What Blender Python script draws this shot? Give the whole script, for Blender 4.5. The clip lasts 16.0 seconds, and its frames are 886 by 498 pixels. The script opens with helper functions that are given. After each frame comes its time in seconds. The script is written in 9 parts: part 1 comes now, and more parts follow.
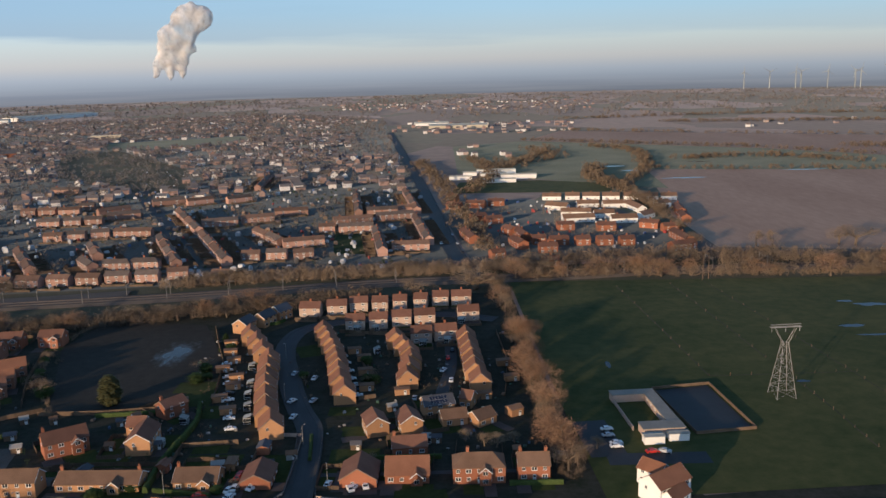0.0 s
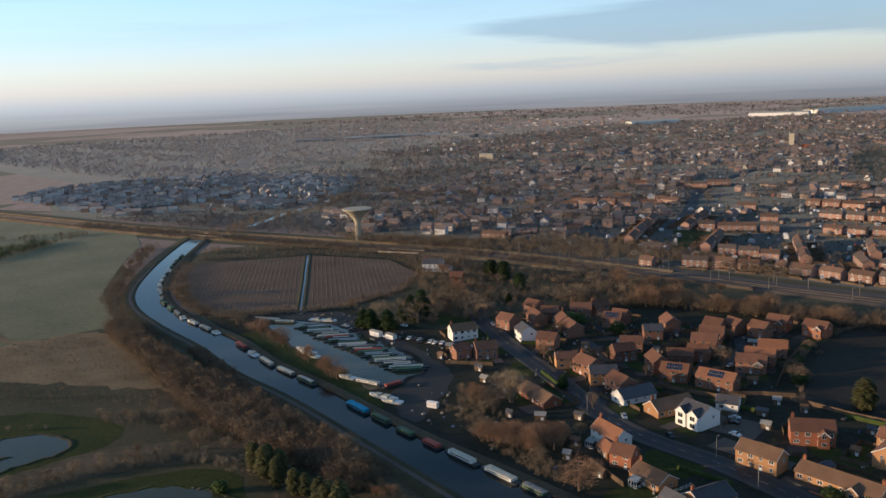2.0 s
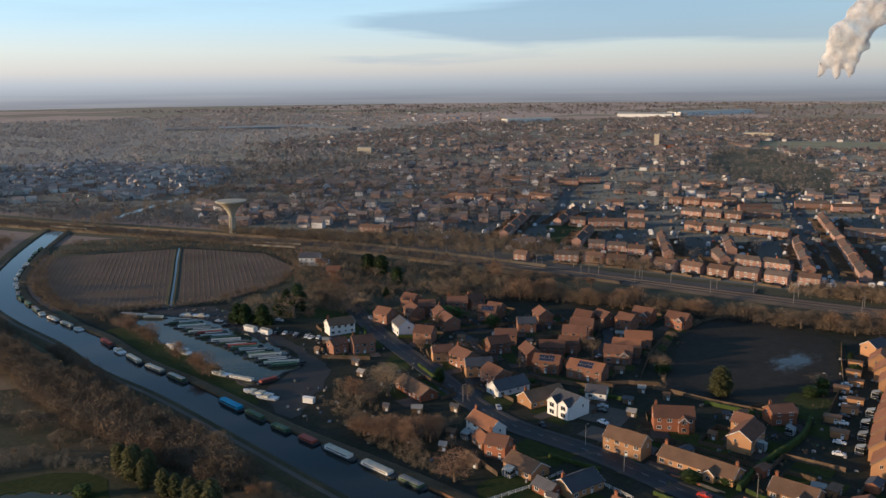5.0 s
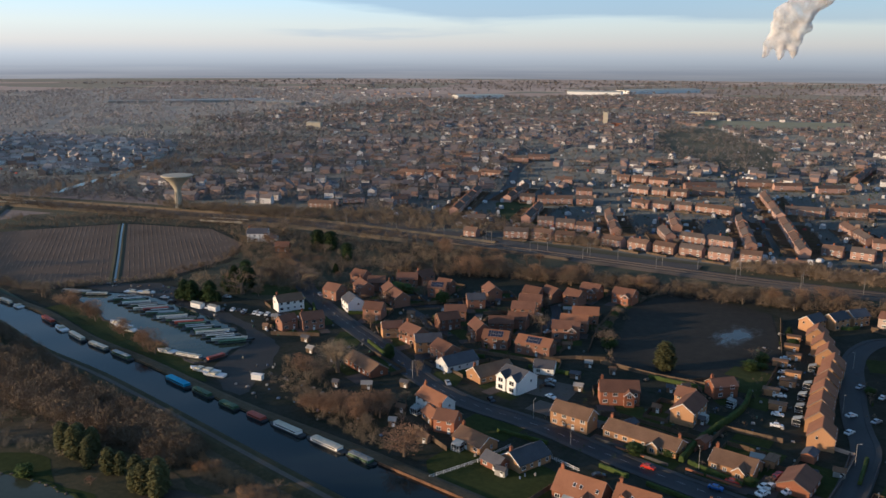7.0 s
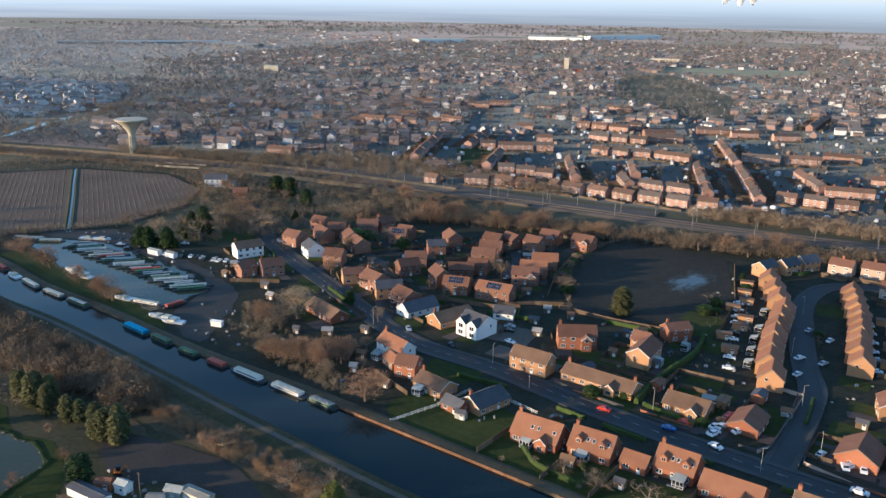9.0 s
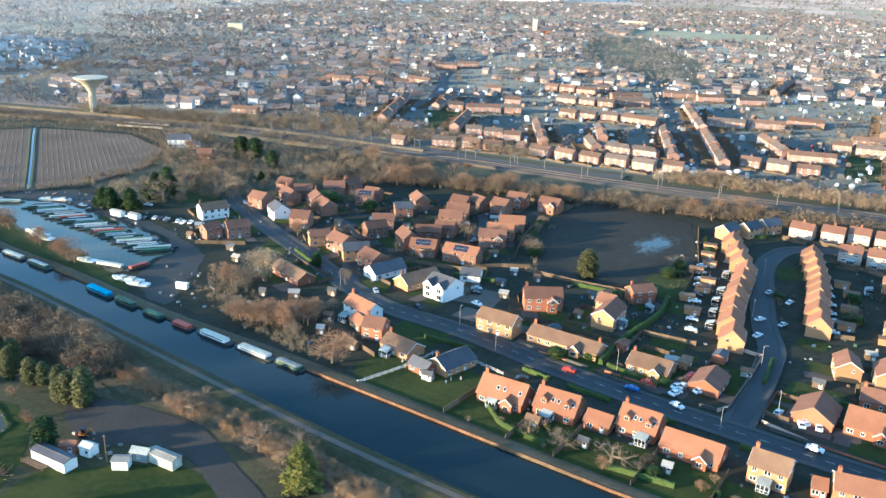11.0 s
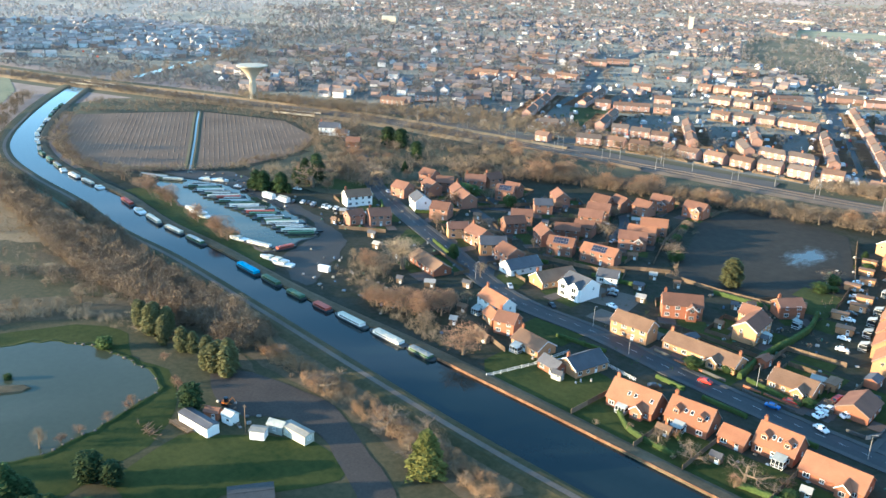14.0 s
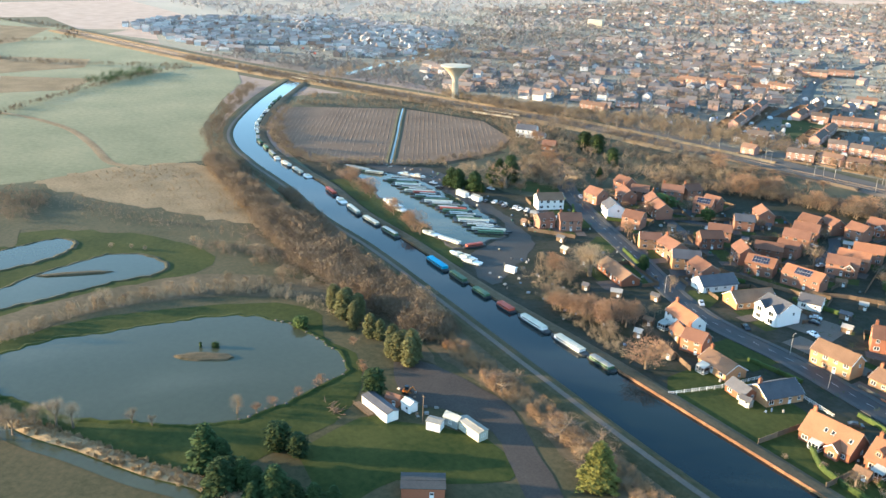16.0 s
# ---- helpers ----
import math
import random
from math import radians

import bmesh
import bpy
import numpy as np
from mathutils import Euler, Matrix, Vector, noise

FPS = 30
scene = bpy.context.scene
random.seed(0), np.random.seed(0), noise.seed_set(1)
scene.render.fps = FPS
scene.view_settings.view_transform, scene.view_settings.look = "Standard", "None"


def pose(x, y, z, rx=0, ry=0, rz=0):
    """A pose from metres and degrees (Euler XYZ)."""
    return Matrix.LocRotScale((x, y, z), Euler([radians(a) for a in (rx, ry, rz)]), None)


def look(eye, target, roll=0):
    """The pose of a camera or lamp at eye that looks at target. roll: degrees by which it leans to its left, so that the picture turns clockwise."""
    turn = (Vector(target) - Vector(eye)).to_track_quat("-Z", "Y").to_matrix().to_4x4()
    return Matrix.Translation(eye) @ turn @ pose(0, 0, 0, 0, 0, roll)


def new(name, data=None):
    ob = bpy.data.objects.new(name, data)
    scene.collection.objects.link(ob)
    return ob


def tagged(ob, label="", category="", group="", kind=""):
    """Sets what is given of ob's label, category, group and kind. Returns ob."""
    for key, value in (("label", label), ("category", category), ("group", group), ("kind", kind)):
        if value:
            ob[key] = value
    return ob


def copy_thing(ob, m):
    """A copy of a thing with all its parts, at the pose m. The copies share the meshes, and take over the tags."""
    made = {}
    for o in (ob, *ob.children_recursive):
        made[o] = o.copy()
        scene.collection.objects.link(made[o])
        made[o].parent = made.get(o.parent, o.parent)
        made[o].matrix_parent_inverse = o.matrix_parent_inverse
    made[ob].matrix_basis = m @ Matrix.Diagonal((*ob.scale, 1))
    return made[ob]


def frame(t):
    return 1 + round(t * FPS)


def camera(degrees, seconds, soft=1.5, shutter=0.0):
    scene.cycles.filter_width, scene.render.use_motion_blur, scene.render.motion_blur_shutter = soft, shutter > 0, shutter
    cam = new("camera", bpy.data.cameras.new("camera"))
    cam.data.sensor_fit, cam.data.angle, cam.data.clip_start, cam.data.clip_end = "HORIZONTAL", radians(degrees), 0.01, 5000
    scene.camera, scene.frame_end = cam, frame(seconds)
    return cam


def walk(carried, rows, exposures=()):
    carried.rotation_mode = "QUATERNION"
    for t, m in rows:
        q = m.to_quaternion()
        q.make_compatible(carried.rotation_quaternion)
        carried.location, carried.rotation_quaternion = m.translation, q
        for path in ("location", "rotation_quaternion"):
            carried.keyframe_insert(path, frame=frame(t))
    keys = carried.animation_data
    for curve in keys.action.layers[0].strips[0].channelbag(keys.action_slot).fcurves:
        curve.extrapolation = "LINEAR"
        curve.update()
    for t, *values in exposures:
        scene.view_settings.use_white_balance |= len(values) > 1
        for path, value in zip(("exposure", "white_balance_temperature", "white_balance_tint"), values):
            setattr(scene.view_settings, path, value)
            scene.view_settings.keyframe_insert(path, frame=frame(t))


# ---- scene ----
# ---- camera: a drone hovering 120 m up that turns on the spot ----
cam = camera(55.25, 16.0, 1.5)
EYE = (0.0, 0.0, 120.0)
TURNS = [  # seconds, tilt from straight down, lean, heading
    (0.0, 78.233, 1.366, -0.285), (0.5, 78.644, 2.119, 17.945), (1.0, 79.177, 2.617, 35.569), (1.5, 79.618, 2.706, 49.944),
    (2.0, 79.456, 2.39, 49.755), (2.5, 79.257, 1.965, 48.139), (3.0, 79.12, 1.649, 46.627), (3.5, 79.01, 1.328, 45.253),
    (4.0, 78.966, 1.053, 43.861), (6.5, 78.026, -0.14, 39.189), (7.0, 77.238, -0.317, 38.419), (7.5, 76.448, -0.529, 37.795),
    (8.0, 75.652, -0.697, 37.102), (8.5, 74.862, -0.87, 36.48), (9.0, 73.643, -1.007, 35.839), (9.5, 72.331, -1.116, 35.222),
    (12.0, 70.756, -1.913, 33.535), (12.5, 70.596, -1.822, 38.38), (13.0, 70.609, -1.931, 38.791), (13.5, 70.646, -2.131, 38.904),
    (14.0, 70.497, -2.055, 43.642), (14.5, 70.415, -2.028, 46.923), (15.0, 70.342, -1.999, 50.148), (15.5, 70.283, -1.96, 53.457),
    (16.0, 70.219, -1.938, 57.047),
]
EXPOSURES = [(0.0, 0.14, 5250, 5), (0.5, 0.30, 5250, 3), (1.0, 0.34, 5450, 4), (1.5, 0.30, 5550, 4), (2.5, 0.16, 5550, 4), (3.5, 0.12, 5550, 4), (7.0, 0.27, 5350, 4), (9.0, 0.98, 4950, -1), (9.7, 1.60, 4750, -6),
             (12.0, 2.08, 4760, -10), (14.0, 2.18, 4940, -10), (16.0, 2.31, 5450, -7)]
walk(cam, [(t, pose(*EYE, rx, ry, rz)) for t, rx, ry, rz in TURNS], EXPOSURES)

# ---- light: low winter sun, hazy sky ----
SUN_UP, SUN_FROM = 7.5, (-0.60, -0.80)
world = bpy.data.worlds.new("sky")
scene.world = world
world.use_nodes = True
wn, wl = world.node_tree.nodes, world.node_tree.links
wn.clear()
sky = wn.new("ShaderNodeTexSky")
sky.sky_type, sky.sun_disc = "NISHITA", False
sky.sun_elevation = radians(SUN_UP)
sky.sun_rotation = math.atan2(SUN_FROM[0], SUN_FROM[1])
sky.air_density, sky.dust_density, sky.ozone_density = 1.0, 2.0, 2.0
geo = wn.new("ShaderNodeTexCoord")
sep = wn.new("ShaderNodeSeparateXYZ")
wl.new(geo.outputs["Generated"], sep.inputs[0])
lift = wn.new("ShaderNodeMath")
lift.operation, lift.inputs[1].default_value = "ADD", 0.03
wl.new(sep.outputs["Z"], lift.inputs[0])
band = wn.new("ShaderNodeValToRGB")  # haze by height, from just under the horizon up
wl.new(lift.outputs[0], band.inputs[0])
band.color_ramp.elements[0].position, band.color_ramp.elements[0].color = 0.0, (0.25, 0.235, 0.245, 1)
band.color_ramp.elements[1].position, band.color_ramp.elements[1].color = 0.50, (0.080, 0.135, 0.225, 1)
for p, c in ((0.012, (0.35, 0.332, 0.342, 1)), (0.022, (0.47, 0.45, 0.455, 1)), (0.032, (0.61, 0.57, 0.555, 1)), (0.045, (0.82, 0.69, 0.585, 1)), (0.065, (0.84, 0.785, 0.68, 1)), (0.10, (0.66, 0.79, 0.84, 1)), (0.15, (0.54, 0.72, 0.86, 1)), (0.23, (0.22, 0.325, 0.455, 1))):
    e = band.color_ramp.elements.new(p)
    e.color = c
strips = wn.new("ShaderNodeMapping")  # far strips of field and wood in the haze under the horizon
strips.inputs["Scale"].default_value = (5.0, 5.0, 240.0)
wl.new(geo.outputs["Generated"], strips.inputs[0])
strip_noise = wn.new("ShaderNodeTexNoise")
strip_noise.inputs["Scale"].default_value, strip_noise.inputs["Detail"].default_value = 1.0, 4.0
wl.new(strips.outputs[0], strip_noise.inputs["Vector"])
far_down = wn.new("ShaderNodeMapRange")
far_down.inputs[1].default_value, far_down.inputs[2].default_value, far_down.inputs[3].default_value, far_down.inputs[4].default_value = -0.026, -0.004, 0.55, 0.0
wl.new(sep.outputs["Z"], far_down.inputs[0])
strip_tone = wn.new("ShaderNodeValToRGB")
strip_tone.color_ramp.elements[0].position, strip_tone.color_ramp.elements[0].color = 0.35, (0.62, 0.60, 0.66, 1)
strip_tone.color_ramp.elements[1].position, strip_tone.color_ramp.elements[1].color = 0.65, (1.25, 1.12, 1.02, 1)
wl.new(strip_noise.outputs["Fac"], strip_tone.inputs[0])
stripped = wn.new("ShaderNodeMixRGB")
stripped.blend_type = "MULTIPLY"
wl.new(far_down.outputs[0], stripped.inputs[0])
wl.new(band.outputs[0], stripped.inputs[1])
wl.new(strip_tone.outputs[0], stripped.inputs[2])
stretch = wn.new("ShaderNodeMapping")
stretch.inputs["Scale"].default_value = (2.2, 2.2, 26.0)
wl.new(geo.outputs["Generated"], stretch.inputs[0])
wisps = wn.new("ShaderNodeTexNoise")
wisps.inputs["Scale"].default_value, wisps.inputs["Detail"].default_value = 1.6, 6.0
wl.new(stretch.outputs[0], wisps.inputs["Vector"])
wisp_amount = wn.new("ShaderNodeValToRGB")
wisp_amount.color_ramp.elements[0].position, wisp_amount.color_ramp.elements[1].position = 0.50, 0.72
wisp_amount.color_ramp.elements[1].color = (0.55, 0.55, 0.55, 1)
wl.new(wisps.outputs["Fac"], wisp_amount.inputs[0])
high = wn.new("ShaderNodeMapRange")  # no cloud low down in the haze
high.inputs[1].default_value, high.inputs[2].default_value = 0.05, 0.12
wl.new(sep.outputs["Z"], high.inputs[0])
both = wn.new("ShaderNodeMath")
both.operation = "MULTIPLY"
wl.new(wisp_amount.outputs[0], both.inputs[0])
wl.new(high.outputs[0], both.inputs[1])
clouded = wn.new("ShaderNodeMixRGB")
clouded.inputs[2].default_value = (0.42, 0.47, 0.55, 1)
wl.new(both.outputs[0], clouded.inputs[0])
wl.new(stripped.outputs[0], clouded.inputs[1])


def wmath(op, a, b=None, clamp=False):
    n = wn.new("ShaderNodeMath")
    n.operation, n.use_clamp = op, clamp
    for i, v in enumerate((a, b)):
        if isinstance(v, (int, float)):
            n.inputs[i].default_value = v
        elif v is not None:
            wl.new(v, n.inputs[i])
    return n.outputs[0]


# a long grey cloud sheet that narrows to a point in the north-west
az = wmath("MULTIPLY", wmath("ARCTAN2", sep.outputs["X"], sep.outputs["Y"]), 57.2958)
along = wmath("ADD", az, 50.5)
rag = wmath("MULTIPLY", wmath("SUBTRACT", wisps.outputs["Fac"], 0.5), 0.05)
zz = wmath("ADD", sep.outputs["Z"], rag)
near_tip = wmath("DIVIDE", along, 14.0, True)
low_edge = wmath("SUBTRACT", 0.066, wmath("MULTIPLY", near_tip, 0.032))
high_edge = wmath("ADD", 0.068, wmath("MULTIPLY", along, 0.0022))
above = wmath("DIVIDE", wmath("SUBTRACT", zz, low_edge), 0.012, True)
below = wmath("DIVIDE", wmath("SUBTRACT", high_edge, zz), 0.010, True)
streak = wmath("SUBTRACT", 1.0, wmath("DIVIDE", wmath("ABSOLUTE", wmath("SUBTRACT", zz, wmath("ADD", 0.022, wmath("MULTIPLY", along, 0.0007)))), 0.0045), True)
streak = wmath("MULTIPLY", wmath("MULTIPLY", streak, wmath("DIVIDE", along, 4.0, True)), wmath("SUBTRACT", 1.0, wmath("DIVIDE", along, 22.0, True)))
sheet_cover = wmath("MULTIPLY", wmath("MULTIPLY", above, below), wmath("DIVIDE", along, 3.0, True))
sheet_cover = wmath("MULTIPLY", wmath("MAXIMUM", sheet_cover, wmath("MULTIPLY", streak, 0.6)), wmath("SUBTRACT", 0.68, wmath("MULTIPLY", wmath("DIVIDE", wmath("SUBTRACT", along, 25.0), 30.0, True), 0.4)))
greyed = wn.new("ShaderNodeMixRGB")
greyed.inputs[2].default_value = (0.37, 0.46, 0.57, 1)
wl.new(sheet_cover, greyed.inputs[0])
wl.new(clouded.outputs[0], greyed.inputs[1])
back_sky = wn.new("ShaderNodeBackground")
wl.new(sky.outputs[0], back_sky.inputs[0])
back_sky.inputs[1].default_value = 0.045
back_haze = wn.new("ShaderNodeBackground")
wl.new(greyed.outputs[0], back_haze.inputs[0])
sunward = wn.new("ShaderNodeVectorMath")  # the haze is brighter towards the sun
sunward.operation = "DOT_PRODUCT"
sunward.inputs[1].default_value = (SUN_FROM[0], SUN_FROM[1], 0.0)
wl.new(geo.outputs["Generated"], sunward.inputs[0])
glow = wn.new("ShaderNodeMapRange")
glow.inputs[1].default_value, glow.inputs[2].default_value, glow.inputs[3].default_value, glow.inputs[4].default_value = -1.0, 0.7, 0.58, 0.97
wl.new(sunward.outputs["Value"], glow.inputs[0])
wl.new(glow.outputs[0], back_haze.inputs[1])
total = wn.new("ShaderNodeAddShader")
wl.new(back_sky.outputs[0], total.inputs[0])
wl.new(back_haze.outputs[0], total.inputs[1])
wo = wn.new("ShaderNodeOutputWorld")
wl.new(total.outputs[0], wo.inputs[0])

sun = new("sun", bpy.data.lights.new("sun", "SUN"))
sun.data.energy, sun.data.angle, sun.data.color = 4.7, radians(0.7), (1.0, 0.62, 0.325)
flat = math.cos(radians(SUN_UP)) / math.hypot(*SUN_FROM)
sun.matrix_world = look((0, 0, 300), (-SUN_FROM[0] * flat, -SUN_FROM[1] * flat, 300 - math.sin(radians(SUN_UP))))


# ---- materials ----
def material(name, a, b, rough=0.85, grain=1.5, broad=0.06, bump=0.25, spec=0.3, metal=0.0, vary=0.0, sheen=0.0, stretch=(1, 1, 1), mid=0.5, bumpdist=0.05):
    """Two colours mixed by a fine and a broad noise, with relief; vary: spread of brightness from object to object."""
    m = bpy.data.materials.new(name)
    m.use_nodes = True
    n, l = m.node_tree.nodes, m.node_tree.links
    bsdf = n["Principled BSDF"]
    tc = n.new("ShaderNodeTexCoord")
    g = n.new("ShaderNodeNewGeometry")
    mp = n.new("ShaderNodeMapping")
    mp.inputs["Scale"].default_value = stretch
    l.new(g.outputs["Position"], mp.inputs[0])
    f = n.new("ShaderNodeTexNoise")
    f.inputs["Scale"].default_value, f.inputs["Detail"].default_value, f.inputs["Roughness"].default_value = grain, 5, 0.65
    l.new(mp.outputs[0], f.inputs["Vector"])
    w = n.new("ShaderNodeTexNoise")
    w.inputs["Scale"].default_value, w.inputs["Detail"].default_value = broad, 4
    l.new(mp.outputs[0], w.inputs["Vector"])
    s = n.new("ShaderNodeMath")
    s.operation = "ADD"
    l.new(f.outputs["Fac"], s.inputs[0])
    l.new(w.outputs["Fac"], s.inputs[1])
    r = n.new("ShaderNodeMapRange")
    r.inputs[1].default_value, r.inputs[2].default_value = 2 * mid - 0.35, 2 * mid + 0.35
    l.new(s.outputs[0], r.inputs[0])
    c = n.new("ShaderNodeMixRGB")
    c.inputs[1].default_value, c.inputs[2].default_value = (*a, 1), (*b, 1)
    l.new(r.outputs[0], c.inputs[0])
    last = c.outputs[0]
    if vary:
        oi = n.new("ShaderNodeObjectInfo")
        mr = n.new("ShaderNodeMapRange")
        mr.inputs[3].default_value, mr.inputs[4].default_value = 1 - vary, 1 + vary
        l.new(oi.outputs["Random"], mr.inputs[0])
        hs = n.new("ShaderNodeHueSaturation")
        l.new(mr.outputs[0], hs.inputs["Value"])
        l.new(last, hs.inputs["Color"])
        last = hs.outputs[0]
    l.new(last, bsdf.inputs["Base Color"])
    bsdf.inputs["Roughness"].default_value, bsdf.inputs["Metallic"].default_value = rough, metal
    bsdf.inputs["Specular IOR Level"].default_value = spec
    # bluish sheen at grazing angles stands in for haze
    if sheen:
        bsdf.inputs["Sheen Weight"].default_value, bsdf.inputs["Sheen Roughness"].default_value = sheen, 0.4
        bsdf.inputs["Sheen Tint"].default_value = (0.72, 0.86, 1.0, 1)
    if bump:
        bp = n.new("ShaderNodeBump")
        bp.inputs["Strength"].default_value, bp.inputs["Distance"].default_value = bump, bumpdist
        l.new(f.outputs["Fac"], bp.inputs["Height"])
        l.new(bp.outputs[0], bsdf.inputs["Normal"])
    return m


def island_material(name, colours, rough=0.85, spec=0.3, grain=2.0, sheen=0.0):
    """For joined stuff: a colour for each piece out of a short range."""
    m = bpy.data.materials.new(name)
    m.use_nodes = True
    n, l = m.node_tree.nodes, m.node_tree.links
    bsdf = n["Principled BSDF"]
    g = n.new("ShaderNodeNewGeometry")
    ramp = n.new("ShaderNodeValToRGB")
    ramp.color_ramp.interpolation = "CONSTANT"
    for i, c in enumerate(colours):
        e = ramp.color_ramp.elements[i] if i < 2 else ramp.color_ramp.elements.new(i / len(colours))
        e.position, e.color = i / len(colours), (*c, 1)
    l.new(g.outputs["Random Per Island"], ramp.inputs[0])
    f = n.new("ShaderNodeTexNoise")
    f.inputs["Scale"].default_value, f.inputs["Detail"].default_value = grain, 4
    l.new(g.outputs["Position"], f.inputs["Vector"])
    mr = n.new("ShaderNodeMapRange")
    mr.inputs[1].default_value, mr.inputs[2].default_value, mr.inputs[3].default_value, mr.inputs[4].default_value = 0.3, 0.7, 0.7, 1.25
    l.new(f.outputs["Fac"], mr.inputs[0])
    hs = n.new("ShaderNodeHueSaturation")
    l.new(mr.outputs[0], hs.inputs["Value"])
    l.new(ramp.outputs[0], hs.inputs["Color"])
    l.new(hs.outputs[0], bsdf.inputs["Base Color"])
    bsdf.inputs["Roughness"].default_value, bsdf.inputs["Specular IOR Level"].default_value = rough, spec
    # bluish sheen that imitates haze over far roofs, walls and crowns
    if sheen:
        bsdf.inputs["Sheen Weight"].default_value, bsdf.inputs["Sheen Roughness"].default_value = sheen, 0.6
        bsdf.inputs["Sheen Tint"].default_value = (0.86, 0.9, 1.0, 1)
    return m


def water_material(name, deep, ripple=0.03):
    m = material(name, deep, tuple(v * 1.3 for v in deep), rough=0.06, grain=0.5, broad=0.02, bump=ripple, spec=0.2)
    return m


M = {}
M["brick"] = material("brick", (0.225, 0.086, 0.046), (0.315, 0.130, 0.072), 0.9, 3.0, 0.12, 0.3, vary=0.25)
# the red brick again, dulled in colour for haze at middle distance
M["estate_brick"] = material("dull_brown_brick", (0.195, 0.094, 0.062), (0.275, 0.145, 0.098), 0.9, 3.0, 0.12, 0.3, vary=0.3)
M["yellow_brick"] = material("yellow_brick", (0.335, 0.178, 0.085), (0.43, 0.245, 0.125), 0.9, 3.0, 0.12, 0.3, vary=0.18)
M["pale_brick"] = material("pale_pink_brick", (0.42, 0.31, 0.245), (0.52, 0.40, 0.32), 0.9, 3.0, 0.12, 0.2, vary=0.1)
M["pile"] = material("orange_brown_timber", (0.115, 0.060, 0.034), (0.21, 0.115, 0.062), 0.9, 2.5, 0.3, 0.3, vary=0.25)
M["terrace_brick"] = material("weathered_pink_brick", (0.29, 0.170, 0.130), (0.41, 0.258, 0.205), 0.9, 3.0, 0.12, 0.3, vary=0.35)
M["render"] = material("white_render", (0.74, 0.73, 0.70), (0.82, 0.81, 0.78), 0.85, 2.0, 0.2, 0.1, vary=0.06)
M["tile_orange"] = material("orange_tile", (0.195, 0.088, 0.048), (0.275, 0.128, 0.070), 0.85, 4.0, 0.25, 0.5, vary=0.15)
M["tile_red"] = material("red_tile", (0.125, 0.062, 0.041), (0.195, 0.098, 0.063), 0.85, 4.0, 0.25, 0.5, vary=0.22)
M["tile_brown"] = material("brown_tile", (0.145, 0.086, 0.053), (0.225, 0.138, 0.086), 0.85, 4.0, 0.25, 0.5, vary=0.2)
M["tile_grey"] = material("grey_brown_tile", (0.092, 0.070, 0.058), (0.148, 0.115, 0.095), 0.85, 4.0, 0.25, 0.5, vary=0.25)
M["tile_dull"] = material("dull_brown_tile", (0.128, 0.078, 0.054), (0.190, 0.118, 0.082), 0.85, 4.0, 0.25, 0.5, vary=0.25)
M["slate"] = material("dark_slate", (0.055, 0.055, 0.065), (0.10, 0.10, 0.11), 0.7, 4.0, 0.25, 0.4, vary=0.2)
M["white"] = material("white_paint", (0.66, 0.66, 0.65), (0.76, 0.76, 0.75), 0.5, 3.0, 0.2, 0.0)
M["trim"] = material("weathered_trim_board", (0.20, 0.155, 0.12), (0.33, 0.26, 0.21), 0.7, 3.0, 0.2, 0.0, vary=0.3)
M["glass"] = material("window_glass", (0.015, 0.018, 0.022), (0.03, 0.035, 0.04), 0.04, 1.0, 0.2, 0.0, spec=0.6)
M["asphalt"] = material("asphalt", (0.022, 0.024, 0.028), (0.038, 0.041, 0.046), 0.62, 1.2, 0.08, 0.1, spec=0.28)
M["pavement"] = material("paving", (0.042, 0.044, 0.046), (0.075, 0.074, 0.072), 0.8, 1.5, 0.1, 0.2)
M["line_paint"] = material("worn_line_paint", (0.30, 0.30, 0.30), (0.50, 0.50, 0.49), 0.7, 2.0, 0.2, 0.0)
M["garden"] = material("garden_ground", (0.016, 0.024, 0.013), (0.058, 0.052, 0.042), 0.95, 0.5, 0.11, 0.6, spec=0.1)
M["pale_felt"] = material("pale_roofing_felt", (0.20, 0.19, 0.165), (0.30, 0.285, 0.25), 0.9, 1.5, 0.2, 0.2)
M["mud_yard"] = material("muddy_hardstanding", (0.030, 0.029, 0.028), (0.058, 0.053, 0.048), 0.8, 1.5, 0.06, 0.3)
M["lane_mud"] = material("brown_trodden_lane", (0.040, 0.034, 0.030), (0.078, 0.065, 0.055), 0.9, 1.5, 0.06, 0.35, spec=0.2)
M["dry_brush"] = material("russet_dry_brush", (0.185, 0.112, 0.060), (0.33, 0.215, 0.120), 0.95, 0.4, 0.05, 0.0, spec=0.1, vary=0.25)
M["gravel"] = material("gravel_yard", (0.085, 0.070, 0.058), (0.15, 0.125, 0.105), 0.9, 1.6, 0.05, 0.4)
M["grass"] = material("lawn_grass", (0.019, 0.033, 0.008), (0.064, 0.068, 0.019), 0.95, 0.5, 0.05, 0.5, spec=0.08, sheen=0.02)
M["rough_grass"] = material("rough_grass", (0.030, 0.036, 0.016), (0.100, 0.078, 0.042), 0.95, 0.6, 0.03, 0.6, spec=0.12, sheen=0.04)
M["scrub_ground"] = material("dead_scrub_grass", (0.050, 0.044, 0.026), (0.150, 0.112, 0.070), 0.95, 0.5, 0.05, 0.8, spec=0.08, sheen=0.03)
M["dry_reed"] = material("dry_reed", (0.155, 0.112, 0.064), (0.33, 0.24, 0.14), 0.95, 0.8, 0.05, 0.9, spec=0.08)
